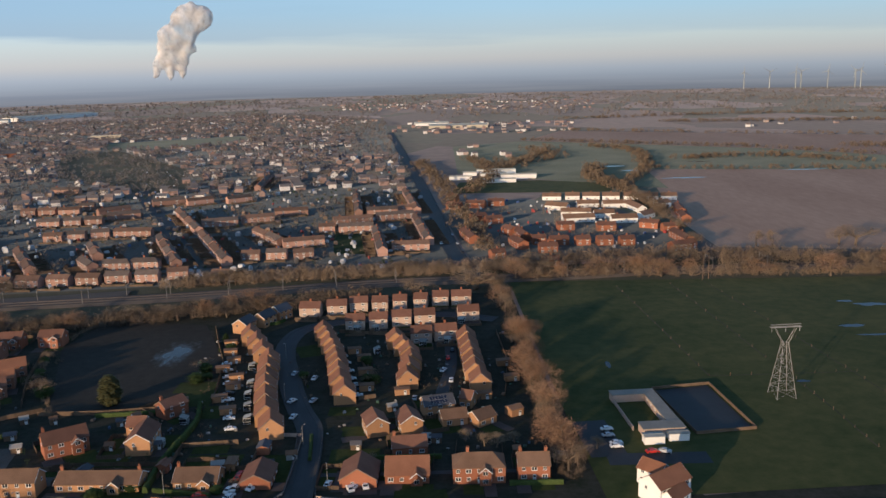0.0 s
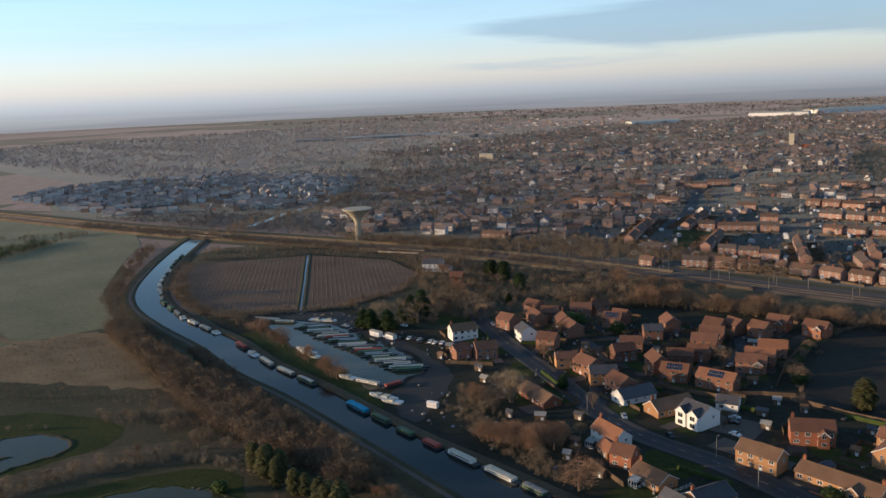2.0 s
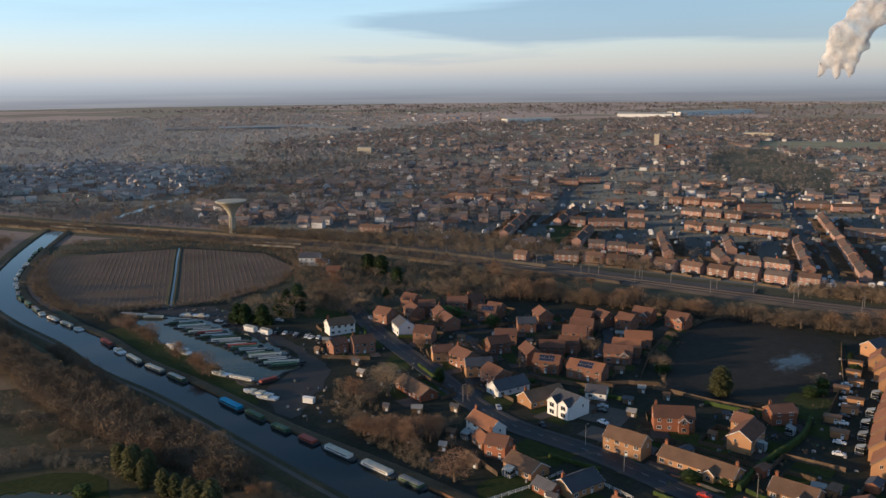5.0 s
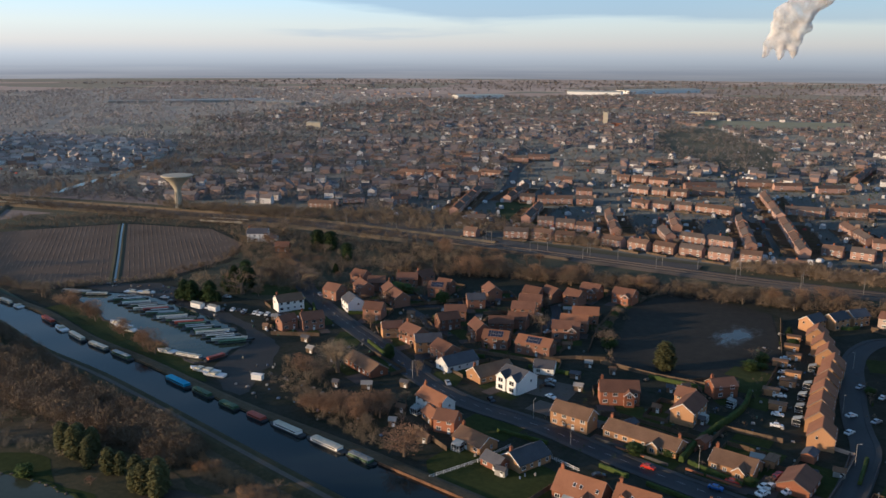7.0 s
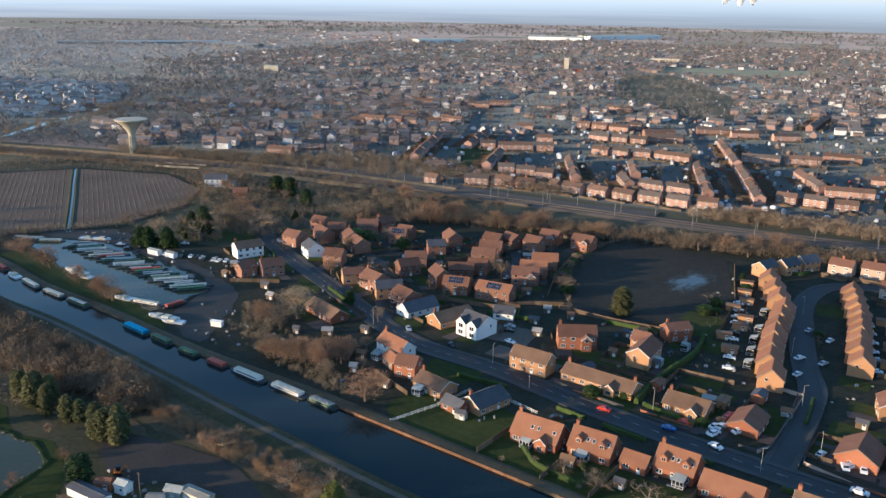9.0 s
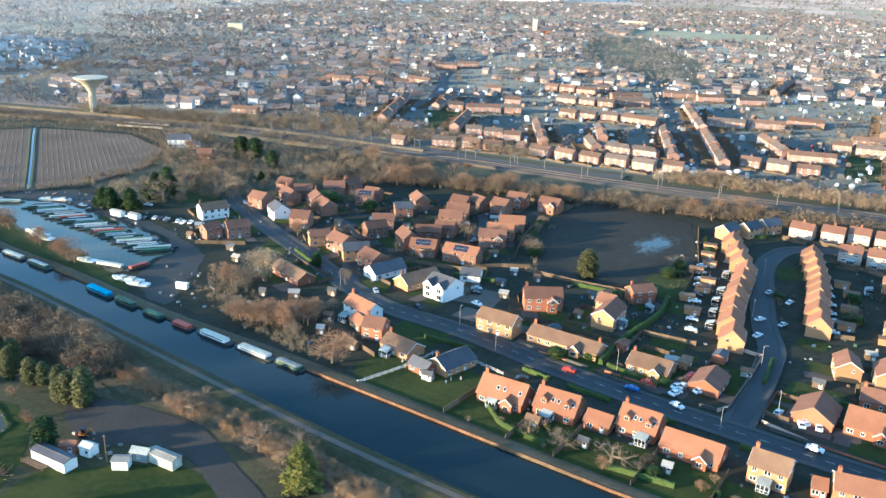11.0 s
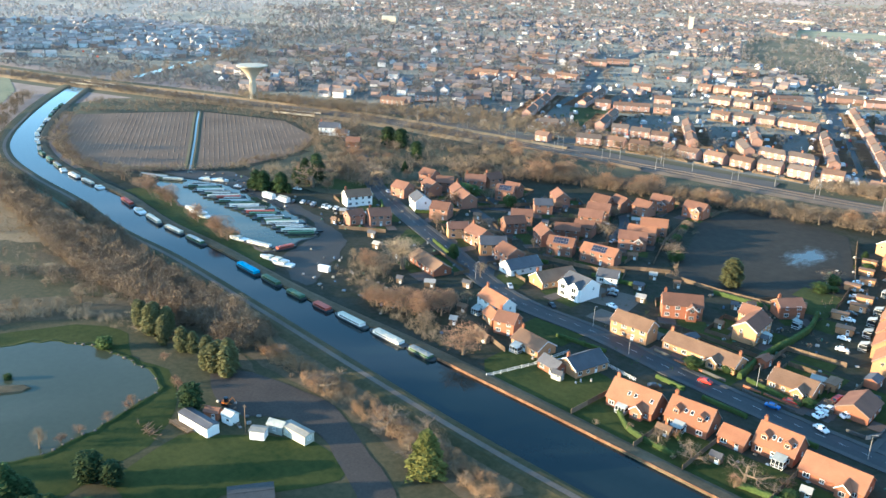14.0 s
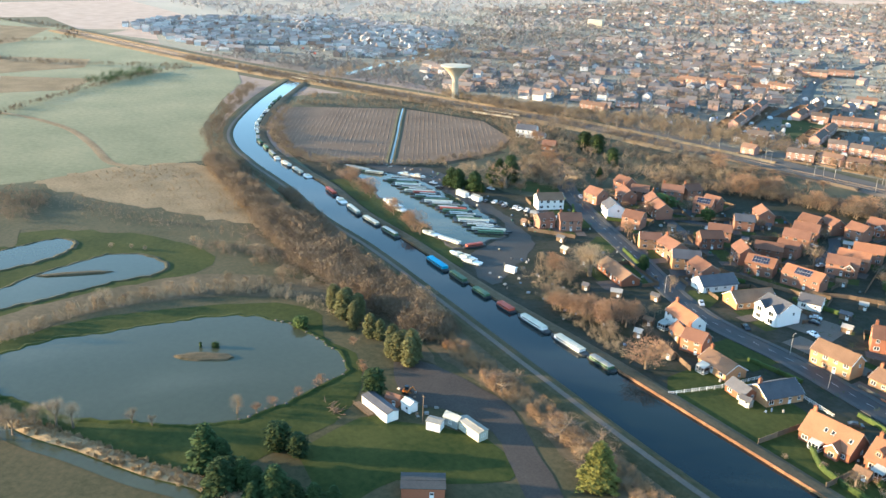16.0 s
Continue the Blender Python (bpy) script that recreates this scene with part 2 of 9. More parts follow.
M["field_dark"] = material("winter_pasture", (0.026, 0.026, 0.023), (0.056, 0.050, 0.041), 0.95, 0.25, 0.018, 0.4, spec=0.12)
M["town_floor"] = material("town_gardens", (0.032, 0.037, 0.027), (0.118, 0.098, 0.080), 0.95, 0.28, 0.03, 0.4, spec=0.12, sheen=0.12)
M["playing_field"] = material("playing_field_turf", (0.026, 0.044, 0.011), (0.098, 0.094, 0.032), 0.95, 0.15, 0.016, 0.4, spec=0.1, sheen=0.02)
M["meadow"] = material("meadow_grass", (0.098, 0.108, 0.052), (0.225, 0.202, 0.112), 0.95, 0.3, 0.02, 0.5, spec=0.08, sheen=0.06)
# woodland floor lightened: distance haze put into its colour
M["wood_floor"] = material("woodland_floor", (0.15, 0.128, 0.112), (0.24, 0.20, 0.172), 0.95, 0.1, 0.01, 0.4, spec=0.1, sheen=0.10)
M["soil"] = material("ploughed_soil", (0.100, 0.068, 0.048), (0.172, 0.120, 0.086), 0.95, 0.5, 0.03, 0.6, spec=0.08, sheen=0.02)
M["stubble"] = material("dry_furrow_crests", (0.130, 0.088, 0.062), (0.225, 0.158, 0.112), 0.95, 0.9, 0.03, 0.6, spec=0.08)
# far stubble made paler: brightness of haze and lit furrows in the colour
M["pale_stubble"] = material("pale_dry_stubble", (0.36, 0.235, 0.165), (0.50, 0.345, 0.245), 0.95, 0.2, 0.012, 0.5, spec=0.05, stretch=(1, 0.25, 1))
M["driveway"] = material("block_paving", (0.048, 0.036, 0.032), (0.095, 0.071, 0.062), 0.85, 1.8, 0.15, 0.3, sheen=0.03)
M["wood"] = material("fence_wood", (0.095, 0.066, 0.044), (0.175, 0.125, 0.083), 0.9, 2.5, 0.3, 0.3, vary=0.3)
M["concrete"] = material("pale_concrete", (0.42, 0.37, 0.28), (0.55, 0.49, 0.38), 0.9, 0.8, 0.12, 0.2)
M["steel"] = material("galvanised_steel", (0.30, 0.29, 0.27), (0.40, 0.38, 0.35), 0.6, 2.0, 0.3, 0.0, metal=0.3)
M["ballast"] = material("rail_ballast", (0.072, 0.060, 0.050), (0.135, 0.112, 0.092), 0.95, 1.5, 0.06, 0.5)
M["mast_steel"] = material("dull_mast_steel", (0.16, 0.15, 0.14), (0.24, 0.225, 0.21), 0.7, 2.0, 0.3, 0.0)
M["rail_steel"] = material("rusty_rail_steel", (0.10, 0.078, 0.062), (0.17, 0.135, 0.11), 0.55, 2.0, 0.3, 0.0, metal=0.4)
M["bark"] = material("bark", (0.12, 0.090, 0.064), (0.20, 0.155, 0.11), 0.95, 3.0, 0.3, 0.4)
M["twig"] = material("winter_twigs", (0.142, 0.104, 0.069), (0.245, 0.184, 0.124), 0.95, 0.4, 0.05, 0.0, spec=0.1, vary=0.3, sheen=0.08)
M["twig_pale"] = material("pale_twigs", (0.215, 0.165, 0.105), (0.34, 0.265, 0.175), 0.95, 0.4, 0.05, 0.0, spec=0.1, vary=0.25, sheen=0.05)
M["russet"] = material("russet_leaves", (0.205, 0.122, 0.074), (0.30, 0.188, 0.116), 0.95, 0.5, 0.05, 0.0, spec=0.1, vary=0.2)
M["evergreen"] = material("evergreen_needles", (0.018, 0.035, 0.012), (0.050, 0.075, 0.024), 0.9, 0.8, 0.1, 0.0, spec=0.2, vary=0.3)
M["olive"] = material("olive_conifer_needles", (0.068, 0.074, 0.028), (0.16, 0.145, 0.058), 0.9, 0.8, 0.1, 0.0, spec=0.2, vary=0.25)
M["golden"] = material("golden_conifer", (0.10, 0.108, 0.024), (0.21, 0.19, 0.048), 0.9, 0.8, 0.1, 0.0, spec=0.2, vary=0.15)
M["hedge"] = material("clipped_hedge", (0.030, 0.050, 0.014), (0.075, 0.100, 0.030), 0.95, 1.6, 0.2, 0.8, spec=0.15, vary=0.2)
M["water"] = water_material("river_water", (0.008, 0.015, 0.017))
M["pond_water"] = water_material("pond_water", (0.052, 0.056, 0.034), 0.02)
M["wet_mud"] = material("flooded_pasture", (0.026, 0.026, 0.023), (0.056, 0.050, 0.041), 0.95, 0.25, 0.018, 0.0, spec=0.12)
wet, wet_links = M["wet_mud"].node_tree.nodes, M["wet_mud"].node_tree.links
wet_place = wet.new("ShaderNodeMapping")  # water stands in streaks, thickest in the middle of the hollow
wet_place.inputs["Location"].default_value, wet_place.inputs["Scale"].default_value = (120 / 9, -361 / 17, 0), (1 / 9, 1 / 17, 0)
wet_links.new(wet["Geometry"].outputs["Position"], wet_place.inputs[0])
wet_far = wet.new("ShaderNodeVectorMath")
wet_far.operation = "LENGTH"
wet_links.new(wet_place.outputs[0], wet_far.inputs[0])
wet_noise = wet.new("ShaderNodeTexNoise")
wet_noise.inputs["Scale"].default_value, wet_noise.inputs["Detail"].default_value, wet_noise.inputs["Roughness"].default_value = 1.6, 6, 0.65
wet_links.new(wet_place.outputs[0], wet_noise.inputs["Vector"])
wet_sum = wet.new("ShaderNodeMath")
wet_sum.operation, wet_sum.inputs[1].default_value = "MULTIPLY_ADD", 0.42
wet_links.new(wet_far.outputs["Value"], wet_sum.inputs[0]), wet_links.new(wet_noise.outputs["Fac"], wet_sum.inputs[2])
for socket, dry, flood in (("Roughness", 0.95, 0.12), ("Specular IOR Level", 0.12, 0.4)):
    wet_range = wet.new("ShaderNodeMapRange")
    wet_range.inputs[1].default_value, wet_range.inputs[2].default_value, wet_range.inputs[3].default_value, wet_range.inputs[4].default_value = 0.66, 0.94, flood, dry
    wet_links.new(wet_sum.outputs[0], wet_range.inputs[0])
    wet_links.new(wet_range.outputs[0], wet["Principled BSDF"].inputs[socket])
M["puddle"] = water_material("puddle_water", (0.03, 0.035, 0.04), 0.0)
M["blue"] = material("blue_tarpaulin", (0.02, 0.22, 0.40), (0.05, 0.33, 0.55), 0.6, 1.0, 0.2, 0.1)
M["boat_dark"] = material("dark_hull_paint", (0.018, 0.022, 0.026), (0.035, 0.04, 0.045), 0.5, 1.0, 0.3, 0.0, vary=0.3)
M["boat_green"] = material("green_boat_paint", (0.05, 0.10, 0.055), (0.10, 0.16, 0.085), 0.55, 1.0, 0.3, 0.0, vary=0.3)
M["boat_grey"] = material("grey_boat_paint", (0.22, 0.24, 0.23), (0.36, 0.37, 0.35), 0.8, 1.0, 0.3, 0.0, vary=0.35)
M["boat_cream"] = material("cream_boat_paint", (0.45, 0.43, 0.34), (0.60, 0.57, 0.46), 0.55, 1.0, 0.3, 0.0, vary=0.15)
M["boat_red"] = material("red_boat_paint", (0.26, 0.05, 0.035), (0.40, 0.10, 0.06), 0.55, 1.0, 0.3, 0.0, vary=0.25)
M["rubber"] = material("tyre_rubber", (0.02, 0.02, 0.02), (0.03, 0.03, 0.03), 0.9, 3.0, 0.3, 0.0)
M["solar"] = material("solar_panel", (0.012, 0.016, 0.035), (0.02, 0.028, 0.055), 0.15, 1.0, 0.2, 0.0, spec=0.6)
for key, col in (("car_white", (0.75, 0.75, 0.74)), ("car_silver", (0.42, 0.43, 0.45)), ("car_blue", (0.03, 0.10, 0.32)), ("car_red", (0.42, 0.03, 0.02)), ("car_black", (0.02, 0.02, 0.025))):
    M[key] = material(key + "_paint", col, tuple(min(v * 1.12, 0.8) for v in col), 0.25, 1.0, 0.3, 0.0, spec=0.6)


# ---- building helpers ----
def mesh_of(name, verts, faces, mats, index=None):
    me = bpy.data.meshes.new(name)
    me.from_pydata(verts, [], faces)
    for m in mats:
        me.materials.append(m)
    if index is not None:
        me.polygons.foreach_set("material_index", index)
    me.update()
    return me


def part(name, me, parent, m=None, label=""):
    ob = new(name, me)
    ob.parent = parent
    if m is not None:
        ob.matrix_local = m
    return tagged(ob, label)


class Shape:
    """Collects boxes, prisms and strips into one mesh."""

    def __init__(self):
        self.v, self.f, self.i = [], [], []

    def add(self, verts, faces, mi=0):
        k = len(self.v)
        self.v += [tuple(p) for p in verts]
        self.f += [tuple(k + j for j in q) for q in faces]
        self.i += [mi] * len(faces)
        return self

    def box(self, x0, y0, z0, x1, y1, z1, mi=0, m=None):
        vs = [Vector(p) for p in ((x0, y0, z0), (x1, y0, z0), (x1, y1, z0), (x0, y1, z0), (x0, y0, z1), (x1, y0, z1), (x1, y1, z1), (x0, y1, z1))]
        if m is not None:
            vs = [m @ p for p in vs]
        return self.add(vs, ((3, 2, 1, 0), (4, 5, 6, 7), (0, 1, 5, 4), (1, 2, 6, 5), (2, 3, 7, 6), (3, 0, 4, 7)), mi)

    def bar(self, a, b, r, r2=None, sides=4, mi=0):
        a, b = Vector(a), Vector(b)
        q = (b - a).to_track_quat("Z", "Y")
        r2 = r if r2 is None else r2
        vs = []
        for p, rr in ((a, r), (b, r2)):
            for s in range(sides):
                w = 2 * math.pi * s / sides
                vs.append(p + q @ Vector((rr * math.cos(w), rr * math.sin(w), 0)))
        fs = [(s, (s + 1) % sides, sides + (s + 1) % sides, sides + s) for s in range(sides)]
        return self.add(vs, fs + [tuple(range(sides))[::-1], tuple(range(sides, 2 * sides))], mi)

    def lathe(self, rings, sides=16, mi=0, at=(0, 0)):
        vs = [(at[0] + r * math.cos(2 * math.pi * s / sides), at[1] + r * math.sin(2 * math.pi * s / sides), z) for r, z in rings for s in range(sides)]
        fs = [(k * sides + s, k * sides + (s + 1) % sides, (k + 1) * sides + (s + 1) % sides, (k + 1) * sides + s) for k in range(len(rings) - 1) for s in range(sides)]
        fs += [tuple(range(sides))[::-1], tuple(range((len(rings) - 1) * sides, len(rings) * sides))]
        return self.add(vs, fs, mi)

    def mesh(self, name, *mats):
        return mesh_of(name, self.v, self.f, mats, self.i)


def curve_points(points, step=6.0):
    """A smooth line through the points (Catmull-Rom), each a tuple of any length."""
    pts = [np.array(p, float) for p in points]
    pts = [2 * pts[0] - pts[1]] + pts + [2 * pts[-1] - pts[-2]]
    out = []
    for a, b, c, d in zip(pts, pts[1:], pts[2:], pts[3:]):
        n = max(2, int(np.hypot(*(c - b)[:2]) / step))
        for k in range(n):
            t = k / n
            out.append(0.5 * (2 * b + (c - a) * t + (2 * a - 5 * b + 4 * c - d) * t * t + (3 * b - a - 3 * c + d) * t ** 3))
    out.append(pts[-2])
    return out


def sweep(points, profile, step=6.0):
    """Sweeps a profile of (side, height) across a line of (x, y) or (x, y, width) points; a third number scales the sides."""
    line = curve_points(points, step)
    s = Shape()
    vs = []
    for k, p in enumerate(line):
        d = line[min(k + 1, len(line) - 1)][:2] - line[max(k - 1, 0)][:2]
        d = d / (np.hypot(*d) + 1e-9)
        w = p[2] if len(p) > 2 else 1.0
        for o, z in profile:
            vs.append((p[0] + d[1] * o * w, p[1] - d[0] * o * w, z))
    m = len(profile)
    s.add(vs, [(k * m + j, k * m + j + 1, (k + 1) * m + j + 1, (k + 1) * m + j) for k in range(len(line) - 1) for j in range(m - 1)])
    s.f = [q[::-1] for q in s.f]
    return s


def structure(name, me, label, category="ground"):
    return tagged(new(name, me), label, category, kind="structure")


def patch(name, corners, z, mat, label, category="ground", ragged=0.0, seed=1):
    """A flat piece of land with its own cover; ragged: how far its outline wanders."""
    pts = curve_points(list(corners) + [corners[0]], 5.0)[:-1] if ragged else [np.array(p, float) for p in corners]
    rng = random.Random(seed)
    vs = [(p[0] + rng.uniform(-ragged, ragged), p[1] + rng.uniform(-ragged, ragged), z) for p in pts]
    a = sum(vs[i][0] * vs[(i + 1) % len(vs)][1] - vs[(i + 1) % len(vs)][0] * vs[i][1] for i in range(len(vs)))
    if a < 0:
        vs.reverse()
    return structure(name, mesh_of(name, vs, [tuple(range(len(vs)))], [mat]), label, category)


def inside(x, y, poly):
    hit = False
    for (ax, ay), (bx, by) in zip(poly, poly[1:] + poly[:1]):
        if (ay > y) != (by > y) and x < (bx - ax) * (y - ay) / (by - ay) + ax:
            hit = not hit
    return hit


# ---- land ----
def far_land():
    """Fields of the plain, each with a crop of its own, as one material on the one sheet."""
    m = bpy.data.materials.new("plain_of_fields")
    m.use_nodes = True
    n, l = m.node_tree.nodes, m.node_tree.links
    b = n["Principled BSDF"]
    g = n.new("ShaderNodeNewGeometry")
    mp = n.new("ShaderNodeMapping")
    mp.inputs["Scale"].default_value = (0.0032, 0.0021, 1)
    mp.inputs["Rotation"].default_value = (0, 0, 0.5)
    l.new(g.outputs["Position"], mp.inputs[0])
    v = n.new("ShaderNodeTexVoronoi")
    v.distance, v.inputs["Scale"].default_value = "MANHATTAN", 1.0
    l.new(mp.outputs[0], v.inputs["Vector"])
    r = n.new("ShaderNodeValToRGB")
    r.color_ramp.interpolation = "CONSTANT"
    crops = ((0.095, 0.095, 0.062), (0.24, 0.175, 0.14), (0.135, 0.110, 0.090), (0.30, 0.225, 0.18), (0.088, 0.100, 0.062), (0.20, 0.150, 0.122))
    for i, c in enumerate(crops):
        e = r.color_ramp.elements[i] if i < 2 else r.color_ramp.elements.new(i / 6)
        e.position, e.color = i / 6, (*c, 1)
    sp = n.new("ShaderNodeSeparateColor")
    l.new(v.outputs["Color"], sp.inputs[0])
    l.new(sp.outputs[0], r.inputs[0])
    f = n.new("ShaderNodeTexNoise")
    f.inputs["Scale"].default_value, f.inputs["Detail"].default_value = 0.05, 8
    l.new(g.outputs["Position"], f.inputs["Vector"])
    mr = n.new("ShaderNodeMapRange")
    mr.inputs[3].default_value, mr.inputs[4].default_value = 0.55, 1.4
    l.new(f.outputs["Fac"], mr.inputs[0])
    hs = n.new("ShaderNodeHueSaturation")
    l.new(mr.outputs[0], hs.inputs["Value"])
    l.new(r.outputs[0], hs.inputs["Color"])
    l.new(hs.outputs[0], b.inputs["Base Color"])
    b.inputs["Roughness"].default_value, b.inputs["Specular IOR Level"].default_value = 0.95, 0.06
    # faint bluish sheen in place of haze over the plain
    b.inputs["Sheen Weight"].default_value, b.inputs["Sheen Roughness"].default_value = 0.07, 0.4
    b.inputs["Sheen Tint"].default_value = (0.85, 0.86, 1.0, 1)
    return m


M["plain"] = far_land()
EDGE = 4950.0
disc = [(EDGE * math.cos(k * math.pi / 48), EDGE * math.sin(k * math.pi / 48), 0.0) for k in range(96)]
structure("ground", mesh_of("ground", disc, [tuple(range(96))], [M["plain"]]), "flat winter farmland reaching to the hazy horizon")

# near land, south to north
patch("river_meadow", [(-1400, -500), (-1400, 215), (-900, 235), (-620, 215), (-540, 178), (-430, 158), (-270, 150), (-120, 140), (60, 140), (300, 140), (300, -500)], 0.06, M["rough_grass"], "rough winter grass along the river")
patch("town_ground", [(-640, 300), (-560, 225), (-500, 200), (-390, 186), (-280, 178), (-120, 172), (300, 172), (300, 230), (128, 228), (73, 222), (40, 300), (36, 485), (-260, 470), (-420, 420)], 0.06, M["garden"], "dark garden ground between the houses")
patch("playing_field", [(45, 221), (42, 289), (41, 338), (38, 478), (245, 470), (420, 480), (420, 215), (128, 226)], 0.12, M["playing_field"], "dark green playing field with worn turf")
patch("pasture", [(-148, 296), (-176, 372), (-172, 408), (-150, 412), (-118, 404), (-93, 342), (-101, 312), (-124, 294)], 0.12, M["field_dark"], "small dark boggy pasture behind the gardens")
FIELD = [(-601, 252), (-560, 226), (-520, 208), (-496, 202), (-458, 196), (-436, 200), (-411, 236), (-404, 273), (-413, 313), (-440, 344), (-494, 360), (-529, 346), (-559, 332), (-580, 296)]
patch("ploughed_field", FIELD, 0.12, M["soil"], "ploughed brown field inside the river bend")
patch("green_field", [(-465, 120), (-470, 150), (-560, 175), (-640, 215), (-722, 262), (-800, 286), (-885, 262), (-812, 196), (-735, 115), (-660, 64), (-560, 60), (-500, 84)], 0.12, M["meadow"], "flat green meadow beside the river bend")
patch("reed_bed", [(-459, 55), (-471, 96), (-460, 139), (-425, 143), (-386, 138), (-339, 133), (-373, 106), (-419, 72)], 0.13, M["dry_reed"], "pale dry reed bed", ragged=3.0)

patch("dark_sward", [(-455, 39), (-450, 54), (-417, 71), (-371, 106), (-322, 132), (-309, 119), (-350, 92), (-363, 67), (-381, 43), (-361, 28), (-420, 22)], 0.125, M["rough_grass"], "dark damp rough sward by the lakes", ragged=2.5)
patch("caravan_lawn", [(-170, 71), (-176, 93), (-170, 100), (-151, 116), (-137, 114), (-133, 110), (-139, 97), (-147, 87), (-146, 70)], 0.13, M["grass"], "mown green lawn by the caravans", ragged=0.25)
patch("pond_lawn", [(-225, 105), (-205, 108), (-180, 90), (-170, 60), (-160, 48), (-200, 20), (-260, 0), (-275, 40), (-262, 95), (-245, 112)], 0.10, M["grass"], "green grassy bank round the pond", ragged=0.6)
patch("lakes_lawn", [(-290, 15), (-300, 90), (-330, 95), (-372, 60), (-372, 10), (-330, 0)], 0.10, M["grass"], "grassy banks between the fishing lakes", ragged=0.8)
patch("yard", [(-199, 116), (-197, 123), (-185, 128), (-161, 131), (-140, 124), (-121, 117), (-110, 108), (-114, 102), (-126, 109), (-137, 113.5), (-152, 119), (-165, 117.5), (-173, 110), (-184, 109)], 0.17, M["lane_mud"], "muddy purple-brown gravel parking yard", ragged=0.4)
patch("marina_yard", [(-424, 222), (-393, 251), (-345, 246), (-320, 240), (-285, 232), (-261, 220), (-244, 194), (-236, 180), (-258, 184), (-266, 190), (-276, 212), (-279, 221), (-301, 230), (-328, 233), (-368, 234), (-386, 230), (-404, 223)], 0.12, M["mud_yard"], "muddy boatyard hardstanding", ragged=1.6)
patch("island_lawn", [(-396, 188), (-388, 190), (-340, 183), (-292, 180), (-256, 180), (-272, 187), (-285, 190), (-303, 194), (-316, 195), (-332, 198), (-346, 196), (-362, 199), (-380, 204), (-396, 199)], 0.13, M["grass"], "narrow grassy island between river and basin", ragged=0.4)
patch("riverside_lawn", [(-104, 174), (-104, 198), (-140, 203), (-150, 196), (-146, 178)], 0.14, M["grass"], "green riverside garden lawn", ragged=0.4)
patch("back_lawn", [(-24, 172), (-24, 190), (-102, 190), (-102, 174)], 0.13, M["grass"], "narrow back gardens running down to the river", ragged=0.3)
patch("corner_lawn", [(-240, 420), (-205, 420), (-205, 445), (-240, 445)], 0.12, M["rough_grass"], "grassy railway verge", ragged=1.0)

patch("pond_embankment", [(-286, 8), (-294, 30), (-297, 50), (-298, 70), (-296, 88), (-284, 110), (-262, 127), (-226, 133), (-194, 128), (-196, 125), (-226, 129), (-252, 118), (-264, 103), (-274, 84), (-279, 62), (-278, 40), (-270, 20), (-276, 4)], 0.14, M["scrub_ground"], "tan scrubby embankment and path behind the pond", ragged=0.9)
patch("bank_scrub_ground", [(-104, 126), (-140, 129), (-166, 132), (-198, 131), (-226, 134), (-262, 130), (-300, 122), (-330, 118), (-350, 134), (-420, 148), (-300, 152), (-230, 149), (-160, 145), (-104, 142)], 0.15, M["scrub_ground"], "tan dead grass under the riverside scrub", ragged=0.9)
patch("field_edge", [(-640, 262), (-604, 250), (-582, 298), (-560, 334), (-530, 350), (-494, 364), (-440, 348), (-411, 315), (-400, 330), (-430, 372), (-500, 388), (-570, 362), (-640, 320)], 0.115, M["rough_grass"], "tan scrub ground between field and railway", ragged=1.5)

patch("common_ground", [(-398, 262), (-330, 264), (-304, 300), (-268, 332), (-300, 372), (-240, 410), (-300, 426), (-400, 420), (-470, 402), (-440, 352), (-408, 315)], 0.128, M["rough_grass"], "rough tan common below the railway", ragged=2.0)

# the river, with raised banks
RIVER = [(160, 159, 22), (40, 158, 22), (-60, 158.5, 21), (-117, 160, 22), (-172, 162.5, 20), (-231, 164.5, 15), (-292, 168.5, 15), (-340, 169, 16), (-390, 175, 17),
         (-448, 176.5, 15), (-500, 184, 16), (-548, 202, 16), (-618, 243, 15), (-690, 293, 15), (-745, 335, 13)]
structure("river", sweep(RIVER, [(-0.52, 0.22), (0.52, 0.22)]).mesh("river", M["water"]), "still dark navigable river between low banks", "river")


def bank(name, side, profile, mat, label):
    pts = [(x, y, w) for x, y, w in RIVER]
    line = curve_points(pts)
    vs, m = [], len(profile)
    for k, p in enumerate(line):
        d = line[min(k + 1, len(line) - 1)][:2] - line[max(k - 1, 0)][:2]
        d = d / np.hypot(*d)
        for o, z in profile:
            q = side * (p[2] / 2 + o)
            vs.append((p[0] + d[1] * q, p[1] - d[0] * q, z))
    fs = [(k * m + j, k * m + j + 1, (k + 1) * m + j + 1, (k + 1) * m + j) for k in range(len(line) - 1) for j in range(m - 1)]
    if side > 0:
        fs = [q[::-1] for q in fs]
    return structure(name, mesh_of(name, vs, fs, [mat]), label, "riverbank")


bank("riverbank_south", -1, [(-0.3, 0.1), (0.2, 0.7), (1.5, 0.95), (6.0, 0.9), (9.0, 0.1)], M["rough_grass"], "grassy towpath bank along the river")
bank("riverbank_north", 1, [(-0.15, 0.1), (0.0, 0.95), (1.2, 1.0), (3.4, 0.8), (5.5, 0.1)], M["scrub_ground"], "tan dry grass bank along the moorings")
structure("towpath", sweep([(x, y - w / 2 - 3.6) for x, y, w in RIVER[:13]], [(-0.9, 0.97), (0.9, 0.97)]).mesh("towpath", M["gravel"]), "trodden towpath beside the river", "path")


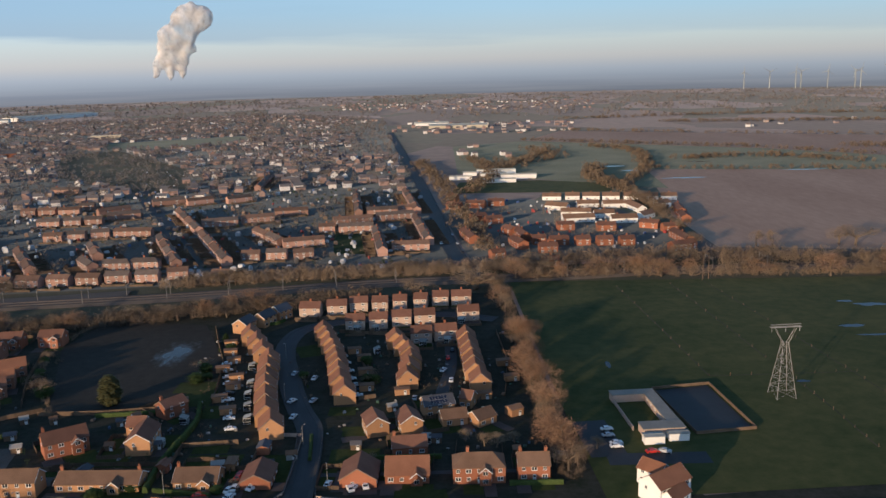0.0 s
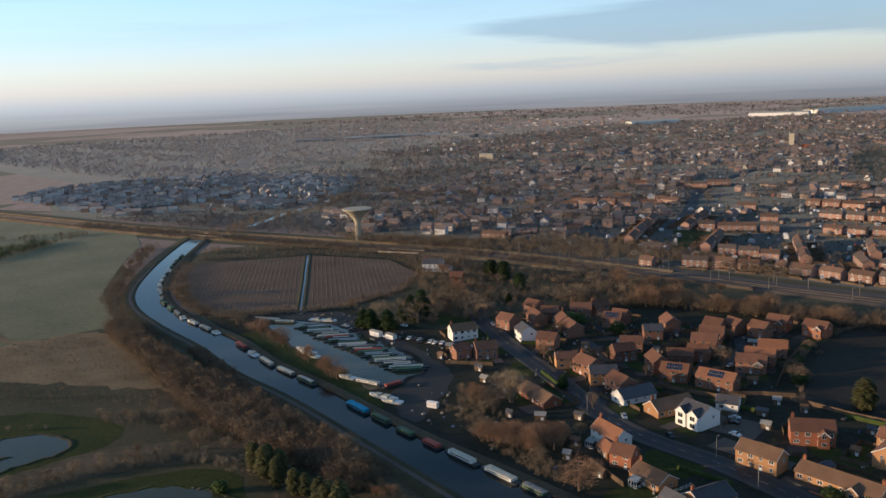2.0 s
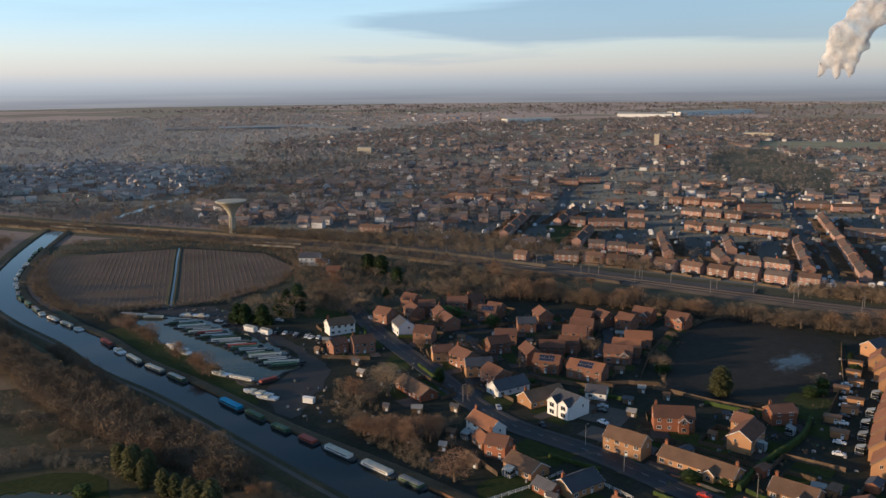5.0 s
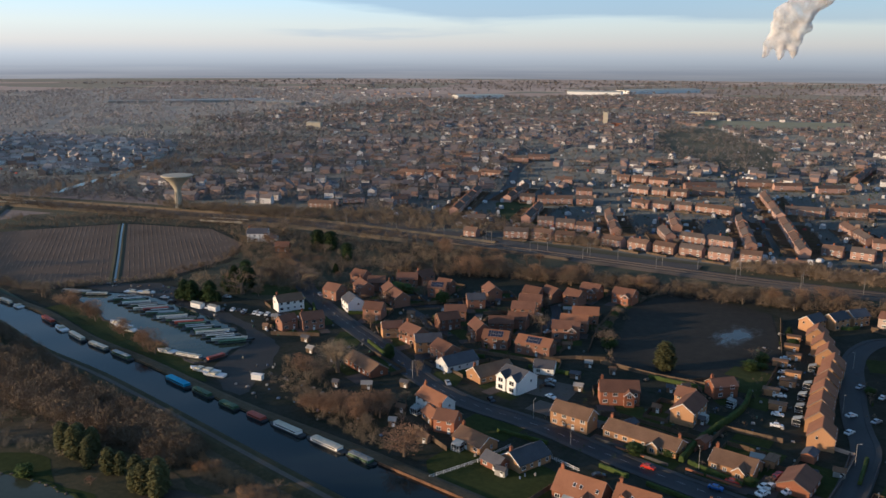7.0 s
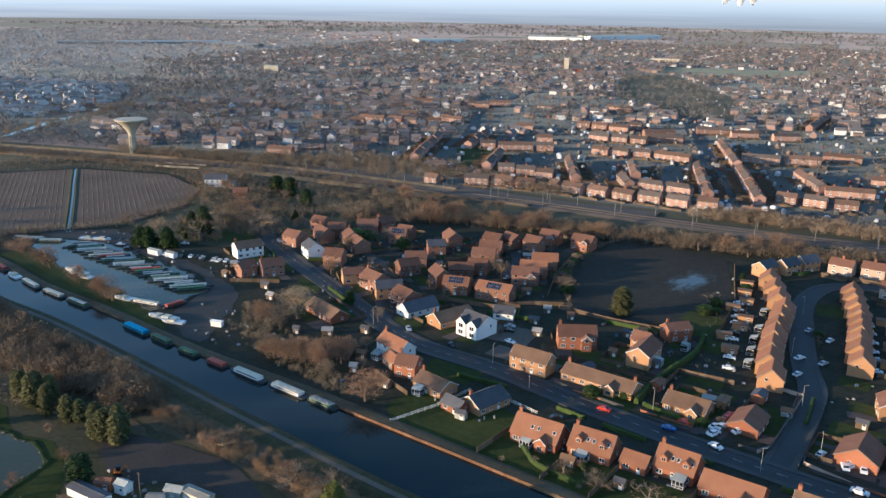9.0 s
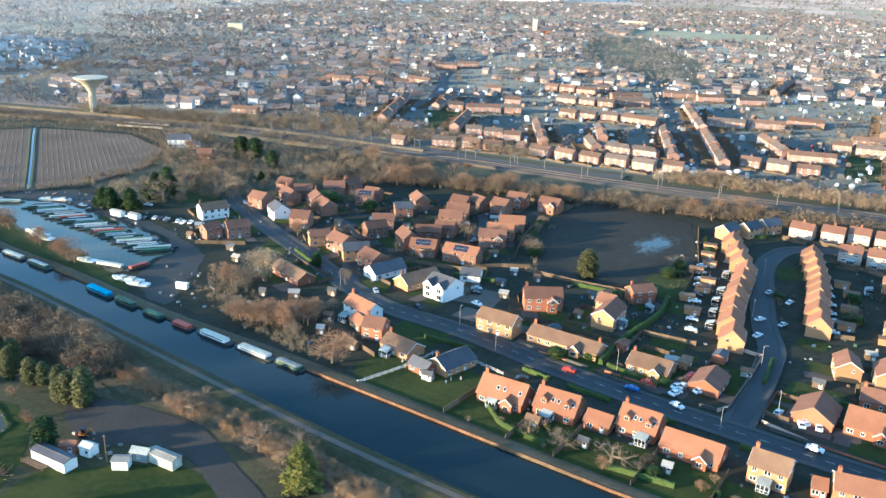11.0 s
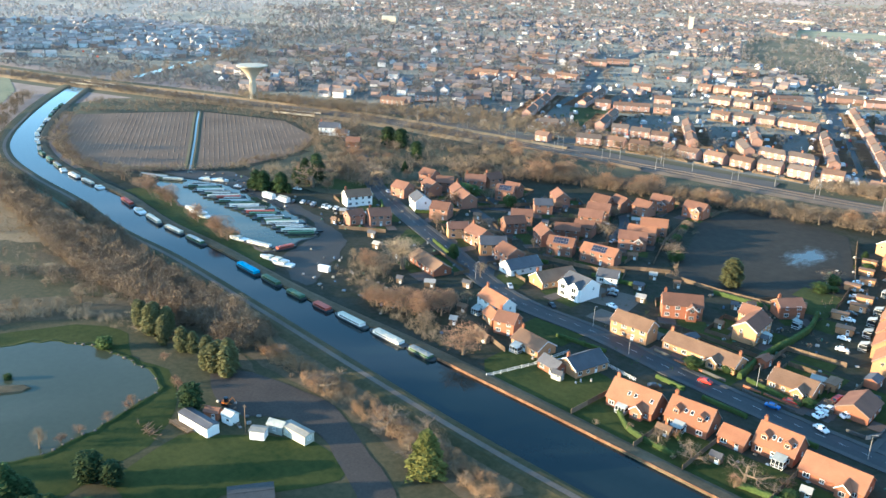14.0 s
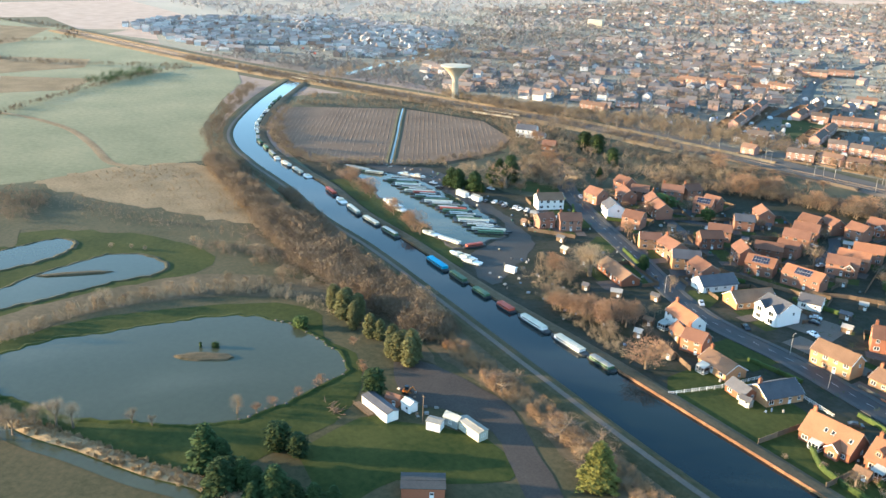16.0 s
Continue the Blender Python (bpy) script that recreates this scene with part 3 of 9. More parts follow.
def pond(name, corners, label, z=0.22, rim="rough_grass", high=0.38, wide=2.0):
    """Water with a low, uneven bank round it."""
    line = curve_points(list(corners) + [corners[0]], 2.5)[:-1]
    if sum(line[i - 1][0] * line[i][1] - line[i][0] * line[i - 1][1] for i in range(len(line))) < 0:
        line = line[::-1]
    rng = random.Random(3)
    n = len(line)
    outs = []
    for i in range(n):
        d = line[(i + 1) % n] - line[i - 1]
        outs.append(np.array((d[1], -d[0])) / (np.hypot(*d) + 1e-9))
    ring = [p + u * rng.uniform(-0.8, 0.8) for p, u in zip(line, outs)]
    s = Shape()
    s.add([(p[0], p[1], z) for p in ring], [tuple(range(n))])
    structure(name, s.mesh(name, M["pond_water"]), label, "pond")
    b = Shape()
    for p, u in zip(ring, outs):
        lump = rng.uniform(0.5, 1.2)
        for o, h in ((-0.3, 0.1), (0.1, z + 0.12), (0.9 * lump, high * lump + 0.1), (wide * lump, 0.12)):
            q = p + u * o
            b.v.append((q[0], q[1], h))
    m = 4
    b.f = [(k * m + j, (k + 1) % n * m + j, (k + 1) % n * m + j + 1, k * m + j + 1)[::-1] for k in range(n) for j in range(m - 1)]
    b.i = [0] * len(b.f)
    structure(name + "_bank", b.mesh(name + "_bank", M[rim]), "low uneven rim of the water", "bank")
    return ring


POND = pond("fishing_pond", [(-260, 16), (-264, 32), (-261, 48), (-259, 69), (-254, 87), (-242, 98), (-228, 102), (-214, 104), (-202, 101), (-199, 96), (-194, 81), (-191, 67), (-195, 53), (-204, 40), (-214, 27), (-230, 17), (-246, 8)], "broad murky fishing pond", rim="grass", high=0.3)
pond("lake", [(-290, 5), (-297, 22), (-300, 38), (-304, 58), (-305, 73), (-312, 79), (-324, 76), (-333, 65), (-326, 42), (-314, 22), (-304, 2)], "long pale fishing lake")
pond("far_lake", [(-334, 18), (-338, 38), (-350, 53), (-362, 49), (-356, 27), (-348, 10)], "small far fishing lake")
BASIN = [(-404, 214), (-394, 206), (-378, 206), (-368, 203), (-360, 199), (-344, 197), (-332, 199), (-316, 196), (-303, 195), (-285, 191), (-277, 190), (-275, 197), (-278, 209), (-281, 219), (-301, 227), (-328, 231), (-366, 233), (-384, 230), (-398, 222)]
pond("marina_basin", BASIN, "narrow marina basin full of moored boats", z=0.3, rim="mud_yard", high=0.4, wide=1.5)
structure("ditch", sweep([(-240, 0), (-210, 13), (-195, 23), (-177, 34), (-160, 46), (-120, 62), (-60, 72)], [(-2.0, 0.16), (2.0, 0.16)]).mesh("ditch", M["pond_water"]), "brown drain below the pond", "drain")
structure("reed_strip", sweep([(-243, 4), (-213, 17), (-198, 27), (-180, 38), (-163, 50), (-122, 66)], [(-2.2, 0.2), (-1.2, 1.1), (1.0, 1.2), (2.4, 0.15)], 1.5).mesh("reed_strip", M["dry_reed"]), "strip of dry reeds along the drain", "reeds")
structure("field_drain", sweep([(-560, 331), (-520, 305), (-479, 279), (-414, 237)], [(-0.6, 0.2), (0.6, 0.2)]).mesh("field_drain", M["puddle"]), "straight drainage ditch across the ploughed field", "drain")
for side in (-1, 1):
    structure("drain_bank", sweep([(-560, 331), (-520, 305), (-479, 279), (-414, 237)], [(side * 0.8, 0.16), (side * 1.6, 0.4), (side * 3.2, 0.14)][::side]).mesh("drain_bank", M["rough_grass"]), "dry grassy edge of the drain", "bank")
structure("far_reach", sweep([(-735, 370), (-770, 420), (-800, 465), (-860, 560)], [(-4, 0.2), (4, 0.2)]).mesh("far_reach", M["puddle"]), "far reach of water among the houses", "river")
for k, (x, y, a, b) in enumerate(((-120, 361, 14, 25), (190, 378, 7, 3), (216, 413, 9, 3.5), (206, 420, 5, 2), (195, 364, 10, 1.5), (67, 333, 1.2, 5), (138, 309, 3, 1.5), (270, 930, 30, 5), (235, 1010, 26, 6), (215, 1060, 20, 6), (330, 1090, 20, 4), (420, 980, 30, 4))):
    rng = random.Random(k)
    pts = [(x + a * math.cos(w) * rng.uniform(0.6, 1.1), y + b * math.sin(w) * rng.uniform(0.6, 1.1)) for w in [j * math.pi / 9 for j in range(18)]]
    patch("puddle", pts, 0.17, M["puddle" if k else "wet_mud"], "wet trodden hollow in the pasture" if k == 0 else "shallow standing flood water", "puddle")


# ---- roads ----
def road(name, pts, width, label, paved=True):
    w = width / 2
    structure(name, sweep(pts, [(-w, 0.2), (0, 0.26), (w, 0.2)], 5).mesh(name, M["asphalt"]), label, "road")
    if paved:
        for side in (-1, 1):
            prof = [(side * w, 0.1), (side * w, 0.32), (side * (w + 1.8), 0.34), (side * (w + 1.8), 0.1)]
            sh = sweep(pts, prof, 5)
            if side < 0:
                sh.f = [q[::-1] for q in sh.f]
            structure(name + "_pavement", sh.mesh(name + "_pavement", M["pavement"]), "grey pavement with a kerb beside the road", "pavement")
    return pts


MAIN = [(160, 211), (60, 213), (0, 214.5), (-34, 215.5), (-65, 217), (-102, 220.5), (-138, 226), (-165, 226.5), (-183, 230), (-206, 239), (-234, 252), (-281, 272), (-321, 292), (-350, 312), (-430, 362), (-500, 395), (-540, 440)]
SIDE = [(-44, 219), (-44, 232), (-45.5, 256), (-48, 276), (-54, 292), (-60, 312), (-65, 332), (-70, 352), (-72, 372), (-68, 392), (-54, 402), (-30, 408), (0, 413), (25, 402)]
AVENUE = [(19, 490), (6, 577), (-6, 723), (-26, 963), (-61, 1323), (-105, 1783)]
SECOND = [(-152, 500), (-161, 522), (-168, 545), (-180, 581), (-197, 618), (-217, 667), (-261, 772), (-285, 816), (-330, 930)]
THIRD = [(-440, 560), (-420, 600), (-455, 680), (-520, 790), (-560, 900), (-600, 1050)]
road("main_road", MAIN, 6.5, "wet dark asphalt village road")
road("estate_road", SIDE, 5.5, "curving asphalt estate road")
road("avenue", AVENUE, 9.0, "long straight road out through the town")
road("terrace_road", SECOND, 8.5, "straight road between brick terraces")
road("hill_road", THIRD, 7.0, "curving road up through the town")
road("close", [(-190, 315), (-196, 335), (-206, 350)], 5.0, "short asphalt close between brick houses", False)
road("cul_de_sac", [(2, 372), (2, 335), (-2, 300), (4, 290)], 5.0, "asphalt cul-de-sac among the houses", False)
road("estate_lane", [(-196, 236), (-214, 262), (-238, 290), (-262, 304), (-240, 318)], 5.0, "asphalt lane into the brick estate", False)
marks = Shape()
line = curve_points(MAIN, 3.0)
for a, b in zip(line[0::2], line[1::2]):
    d = (b - a) / np.hypot(*(b - a))
    n = np.array((-d[1], d[0])) * 0.07
    a, b = a + d * 0.2, b - d * 0.2
    marks.add([(*(a - n), 0.275), (*(b - n), 0.275), (*(b + n), 0.275), (*(a + n), 0.275)], [(0, 1, 2, 3)])
structure("road_markings", marks.mesh("road_markings", M["line_paint"]), "white dashed centre line of the road", "marking")

# ---- railway ----
RAIL = [(420, 505), (160, 497), (72, 488), (-28, 481), (-92, 470), (-154, 459), (-243, 448), (-310, 438), (-384, 428), (-470, 412), (-562, 380), (-683, 337), (-766, 307), (-908, 268), (-1200, 200)]
structure("rail_verge", sweep(RAIL, [(-30, 0.075), (30, 0.075)], 12).mesh("rail_verge", M["rough_grass"]), "rough brown verge along the railway", "verge")
for side in (-1, 1):
    structure("rail_bank", sweep(RAIL[7:], [(side * 9.5, 0.1), (side * 12.0, 1.5), (side * 14.5, 1.4), (side * 18.0, 0.1)][::side], 12).mesh("rail_bank", M["dry_reed"]), "low bank of dry grass along the railway", "bank")
structure("rail_bed", sweep(RAIL, [(-9, 0.1), (-6.5, 1.3), (6.5, 1.3), (9, 0.1)], 12).mesh("rail_bed", M["ballast"]), "stone ballast bed of the railway", "railway")
for off in (-3.4, -1.97, 1.97, 3.4):
    structure("rail", sweep(RAIL, [(off - 0.06, 1.3), (off - 0.06, 1.46), (off + 0.06, 1.46), (off + 0.06, 1.3)], 12).mesh("rail", M["rail_steel"]), "steel running rail", "rail")
SIDINGS = [(-180, 470), (-250, 458), (-320, 455), (-390, 450), (-440, 436)]
structure("siding", sweep(SIDINGS, [(-7, 0.1), (-6, 0.8), (6, 0.8), (7, 0.1)], 10).mesh("siding", M["ballast"]), "railway sidings beside the main line", "railway")
structure("platform", sweep([(-250, 440), (-300, 433), (-350, 427)], [(-1.5, 0.1), (-1.5, 1.9), (1.5, 1.9), (1.5, 0.1)], 10).mesh("platform", M["ballast"]), "low brown station platform", "platform")


# ---- houses: ends of the ridge, depth, eaves and ridge height, walls and roof, features ----
RIVERSIDE_A = [
    (-109.7, 192.3, -95.6, 193.0, 9, 3.0, 7.2, "bo", "cgk"),
    (-93.1, 195.3, -80.9, 196.0, 9, 3.0, 7.2, "bo", "cdk"),
    (-78.2, 195.8, -71.0, 195.8, 6, 2.4, 4.6, "bo", ""),
    (-70.0, 200.2, -59.2, 200.2, 9, 3.0, 7.2, "bo", "cdk"),
    (-56.8, 197.3, -41.5, 197.4, 8.5, 2.6, 5.6, "bo", "gr"),
    (-34.6, 197.6, -25.2, 197.6, 8, 5.0, 7.6, "yn", "cv"),
    (-128.5, 195.0, -125.6, 207.7, 9, 2.6, 5.2, "ys", "c"),
    (-136.3, 194.1, -128.9, 192.9, 5, 2.4, 4.2, "bs", ""),
    (-151.7, 201.8, -139.6, 200.0, 8, 2.6, 5, "yn", "cv"),
    (-178.8, 215.6, -165.9, 212.4, 7, 4.8, 7.5, "wo", "cv"),
]
RIVERSIDE_B = [
    (-163.2, 204.0, -156.2, 205.9, 7, 4.6, 7, "br", "c"),
    (-171.4, 209.0, -164.6, 205.9, 5, 2.6, 4.5, "yo", ""),
]
ROADSIDE_A = [
    (-167.3, 250.4, -156.6, 248.9, 10, 5.2, 8, "ws", "2v"),
    (-166.2, 268.5, -158.8, 271.4, 6, 2.8, 5, "ws", ""),
    (-178.7, 244.8, -173.7, 260.8, 9, 2.7, 5.5, "yn", "c"),
    (-194.8, 246.0, -190.7, 260.6, 8, 2.7, 5.5, "ws", ""),
    (-228.5, 231.1, -209.5, 225.6, 8, 2.6, 5, "bn", ""),
    (-132.5, 258.2, -121.1, 265.9, 8, 5.1, 8, "br", "cgv"),
    (-100.9, 256.8, -101.8, 270.8, 8, 5, 7.6, "yr", ""),
    (-109.3, 272.8, -103.0, 273.0, 6, 4.8, 7.2, "yr", ""),
    (-103.3, 287.7, -97.5, 294.9, 7, 4.4, 6.5, "br", "c"),
    (-135.7, 233.6, -121.8, 233.6, 7, 5.0, 7.6, "yn", "v"),
]
ROADSIDE_B = [
    (-117.3, 236.9, -92.1, 236.1, 8, 2.7, 5, "yn", "ccg"),
    (-82.1, 237.0, -68.9, 237.0, 9, 2.7, 5.2, "yn", "cg"),
    (-57.4, 231.6, -57.5, 243.6, 9, 2.6, 4.9, "br", "w"),
]
ESTATE_EAST_A = [
    (-217.4, 256.3, -210.0, 264.4, 7, 5, 7.5, "ys", ""),
    (-207.0, 258.7, -197.1, 255.6, 8, 5, 7.5, "br", ""),
    (-241.1, 261.8, -235.5, 268.8, 6, 4.6, 6.8, "yr", ""),
    (-231.3, 266.9, -220.6, 264.2, 8, 5, 7.5, "br", "c"),
    (-199.6, 280.9, -189.4, 285.1, 8, 4.8, 7.2, "bo", "s"),
    (-184.6, 285.1, -169.6, 287.6, 8, 4.8, 7.2, "bo", "sv"),
    (-211.9, 291.2, -202.8, 285.1, 7, 5, 7.8, "br", ""),
    (-209.5, 298.3, -200.4, 304.5, 7, 4.6, 7, "br", ""),
    (-206.5, 309.9, -197.9, 312.5, 7, 4.6, 7, "br", ""),
    (-228.8, 285.4, -223.8, 294.0, 7, 5, 7.5, "br", ""),
]
ESTATE_EAST_B = [
    (-235.5, 299.3, -227.5, 305.3, 7, 4.8, 7, "br", ""),
    (-239.1, 321.4, -232.9, 327.5, 7, 4.8, 7, "bs", ""),
]
ESTATE_NORTH_A = [
    (-243.3, 345.8, -234.6, 339.1, 7.5, 4.8, 7.4, "br", ""),
    (-218.2, 336.9, -208.2, 341.3, 7.5, 4.8, 7.4, "br", ""),
    (-213.9, 323.8, -203.9, 328.4, 7.5, 4.8, 7.4, "br", ""),
    (-224.6, 351.7, -215.6, 352.5, 7.5, 4.8, 7.4, "br", ""),
    (-216.9, 359.2, -208.4, 356.4, 7.5, 4.8, 7.4, "br", ""),
    (-205.6, 360.9, -196.6, 360.2, 7.5, 4.8, 7.4, "br", ""),
    (-187.3, 334.4, -176.7, 340.0, 7.5, 4.8, 7.4, "bo", ""),
    (-185.5, 321.1, -174.2, 325.4, 7.5, 4.8, 7.4, "bo", ""),
    (-183.5, 310.0, -172.9, 315.7, 7.5, 4.8, 7.4, "br", "g"),
    (-315.7, 321.5, -306.8, 321.9, 7.5, 4.8, 7.4, "br", ""),
]
ESTATE_NORTH_B = [
    (-299.8, 308.9, -289.8, 304.3, 7.5, 4.8, 7.4, "br", "c"),
    (-298.6, 314.3, -291.5, 319.7, 7.5, 4.8, 7.4, "br", ""),
]
ESTATE_WEST_A = [
    (-283.2, 312.9, -274.8, 307.4, 8, 5.0, 7.6, "br", "c"),
    (-273.0, 305.8, -263.2, 301.0, 8, 5.0, 7.6, "br", ""),
    (-291.2, 328.7, -282.7, 335.6, 8, 5.0, 7.6, "br", "c"),
    (-284.8, 337.8, -282.9, 346.7, 8, 5.0, 7.6, "br", "c"),
    (-266.9, 326.3, -258.7, 330.2, 8, 5.0, 7.6, "br", "s"),
    (-267.3, 334.4, -259.5, 335.9, 8, 5.0, 7.6, "br", ""),
    (-305.4, 291.4, -296.5, 292.0, 8, 5.0, 7.6, "br", ""),
    (-284.7, 285.8, -275.0, 280.6, 8, 5.0, 7.6, "ws", ""),
    (-266.9, 278.7, -258.6, 282.2, 8, 5.0, 7.6, "br", ""),
    (-276.6, 246.7, -271.8, 255.4, 8, 5.0, 7.6, "br", "c"),
]
ESTATE_WEST_B = [
    (-306.9, 258.0, -302.0, 270.0, 8, 5, 7.5, "wn", "c"),
    (-282.6, 238.9, -281.2, 246.8, 6, 4.4, 6.5, "br", ""),
]
CORNER_A = [
    (-187.9, 378.1, -177.0, 378.6, 8, 4.9, 7.4, "br", "gv"),
    (-205.1, 375.8, -195.2, 376.7, 8, 4.9, 7.4, "br", "g"),
    (-23.3, 267.1, -26.0, 276.7, 7.5, 4.6, 7, "yr", ""),
    (-11.8, 268.3, -14.4, 278.0, 7.5, 4.6, 7, "yr", ""),
    (-18.0, 254.8, -7.0, 256.4, 7, 3, 5.5, "br", "c"),
    (-8.7, 285.4, 2.0, 288.1, 8, 4.5, 6.8, "ys", "s"),
    (-2.3, 277.2, 6.5, 279.4, 7, 2.8, 5.0, "yn", ""),
    (5.7, 294.0, 10.0, 292.3, 6, 3.8, 6, "yr", ""),
    (8.8, 275.2, 15.2, 280.1, 7, 2.8, 5, "yn", ""),
    (-26.9, 231.3, -26.7, 243.3, 11, 2.8, 6.2, "br", "w"),
]
CORNER_B = [
    (-18.9, 238.8, -5.8, 238.8, 11, 2.8, 6.4, "bo", "g"),
    (5.1, 236.8, 13.2, 236.8, 9, 5.2, 8, "bn", "hcgv"),
    (20.9, 237.0, 30.3, 237.0, 8, 5, 7.5, "bn", "ccv"),
]
OUTLYING = [
    (56.4, 219.1, 67.0, 226.5, 8, 5.2, 8, "wo", "v"),
    (57.9, 233.2, 63.1, 227.7, 6, 4.8, 7, "wo", ""),
    (60.4, 215.3, 66.6, 221.6, 5, 2.8, 5, "wo", ""),
    (-444.6, 352.7, -434.0, 361.1, 8, 5.4, 8.2, "ws", "cv"),
    (-432.5, 357.5, -426.5, 362.0, 6, 2.8, 4.6, "ws", ""),
    (-406.2, 343.6, -399.3, 348.6, 6, 3.6, 6.0, "br", ""),
]
BACK_PAIRS = [
    (-73.3, 417.5, -62.8, 416.6),
    (-60.0, 420.4, -50.0, 420.6),
    (-49.0, 425.3, -39.7, 425.6),
    (-37.3, 425.4, -29.2, 425.2),
    (-26.6, 427.4, -19.5, 427.3),
    (-15.7, 430.0, -8.7, 429.3),
    (-6.3, 433.5, 2.3, 433.2),
    (3.9, 433.7, 14.2, 433.4),
    (6.5, 404.0, 16.8, 404.8),
    (-47.8, 392.9, -38.5, 393.6),
    (-36.4, 394.5, -27.7, 394.8),
    (-25.7, 397.7, -16.3, 398.0),
    (-14.9, 399.4, -4.9, 400.2),
    (-15.7, 370.5, -6.1, 371.1),
    (-5.2, 372.9, 5.1, 374.0),
]
TERRACES_WEST_A = [
    (-264.6, 492.3, -257.9, 491.6),
    (-256.3, 494.8, -241.1, 493.2),
    (-237.8, 496.3, -224.0, 494.9),
    (-220.8, 498.0, -206.6, 496.5),
    (-204.6, 499.8, -190.3, 500.4),
    (-186.6, 501.4, -172.8, 501.4),
    (-169.7, 506.8, -157.3, 509.1),
    (-220.0, 535.3, -204.5, 535.1),
    (-200.9, 537.1, -187.0, 537.2),
    (-301.0, 588.3, -262.3, 524.4),
    (-212.8, 627.8, -172.2, 533.9),
    (-236.9, 754.7, -190.7, 653.2),
    (-185.2, 640.8, -140.6, 538.4),
    (-254.6, 601.9, -234.0, 562.1),
    (-239.8, 549.9, -223.9, 527.8),
    (-305.8, 640.1, -291.6, 640.4),
    (-292.1, 643.9, -276.1, 645.1),
    (-273.7, 649.4, -260.3, 652.2),
    (-256.8, 654.0, -227.0, 652.3),
    (-341.4, 705.8, -322.9, 707.1),
    (-323.0, 709.8, -306.7, 711.5),
    (-304.3, 713.9, -289.7, 714.5),
    (-293.6, 733.4, -268.1, 744.3),
]
TERRACES_WEST_B = [
    (-386.0, 770.2, -373.1, 771.3),
    (-371.2, 772.6, -355.6, 773.3),
    (-352.9, 772.9, -334.0, 774.7),
    (-342.8, 795.7, -329.3, 796.9),
    (-311.7, 758.6, -290.0, 779.0),
    (-425.6, 921.5, -394.4, 920.2),
    (-279.7, 811.2, -252.7, 824.6),
    (-246.1, 810.9, -225.5, 825.5),
    (-209.0, 817.2, -189.0, 832.2),
    (-197.4, 685.0, -170.0, 694.2),
    (-168.2, 700.7, -143.3, 710.7),
    (-144.5, 646.8, -116.2, 599.4),
    (-134.8, 554.6, -122.4, 554.9),
    (-118.4, 557.1, -104.9, 557.2),
    (-197.8, 905.6, -208.4, 1034.2),
    (-140.1, 500.0, -129.3, 498.8),
]
TERRACES_EAST = [
    (-35.2, 574.3, -9.4, 575.9),
    (-21.7, 692.4, -9.6, 590.7),
    (-51.0, 639.7, -40.5, 556.5),
    (-80.8, 649.8, -54.0, 652.0),
    (-96.7, 652.0, -84.4, 653.9),
    (-114.4, 594.1, -86.0, 602.7),
    (-100.2, 554.9, -87.2, 557.7),
    (-89.0, 682.3, -58.1, 691.0),
    (-55.2, 697.4, -24.4, 706.8),
    (-65.5, 727.7, -39.0, 731.1),
    (-39.4, 738.8, -21.9, 743.8),
    (-85.8, 843.0, -71.9, 721.3),
    (-36.8, 854.2, -21.5, 728.3),
    (-147.1, 736.0, -118.5, 740.6),
]
TERRACES_MID_A = [
    (-319.2, 471.1, -304.6, 478.5),
    (-303.1, 482.2, -289.7, 485.1),
    (-286.2, 484.5, -274.2, 488.6),
    (-323.2, 519.9, -313.1, 525.7),
    (-308.3, 521.5, -295.9, 526.5),
    (-291.8, 522.0, -281.0, 525.9),
    (-392.5, 601.6, -381.0, 607.6),
    (-376.2, 604.2, -352.4, 620.8),
    (-349.8, 623.0, -337.5, 629.7),
    (-372.5, 662.8, -360.0, 669.4),
    (-425.4, 714.0, -410.5, 721.8),
    (-570.6, 636.0, -557.7, 641.7),
    (-577.3, 658.0, -551.7, 666.0),
    (-548.6, 668.7, -534.3, 672.8),
    (-568.0, 710.5, -549.7, 717.3),
    (-529.7, 671.3, -518.0, 676.0),
    (-514.3, 684.6, -499.5, 691.9),
    (-514.4, 712.4, -487.9, 712.9),
    (-563.2, 833.5, -541.0, 845.5),
    (-551.9, 862.3, -530.9, 876.9),
    (-626.0, 816.6, -603.0, 829.0),
    (-334.7, 521.6, -359.2, 579.2),
    (-398.4, 590.9, -425.3, 661.4),
]
TERRACES_MID_B = [
    (-396.6, 514.5, -449.3, 618.5),
    (-367.9, 493.6, -356.1, 500.7),
    (-341.2, 456.4, -332.1, 457.9),
    (-505.0, 464.1, -485.5, 472.1),
    (-504.0, 501.1, -490.3, 512.7),
    (-465.8, 520.6, -458.3, 530.6),
]
WHITE_ROWS = [
    (95.3, 794.0, 112.5, 791.0),
    (116.9, 794.1, 130.1, 791.8),
    (132.7, 791.3, 148.3, 788.6),
    (150.9, 788.1, 166.4, 785.4),
    (170.3, 784.7, 183.1, 782.5),
    (185.7, 782.0, 201.0, 779.3),
    (203.5, 778.9, 217.4, 776.4),
    (92.6, 740.0, 109.9, 728.9),
    (119.8, 744.1, 138.8, 744.4),
    (141.9, 740.4, 162.1, 740.5),
    (164.9, 741.8, 169.6, 707.9),
    (186.7, 733.0, 199.7, 739.4),
    (100.0, 703.3, 124.6, 699.5),
    (125.3, 690.3, 141.9, 690.7),
    (96.5, 670.1, 122.3, 673.3),
    (134.3, 664.5, 155.0, 665.6),
    (159.5, 674.8, 171.8, 687.6),
]
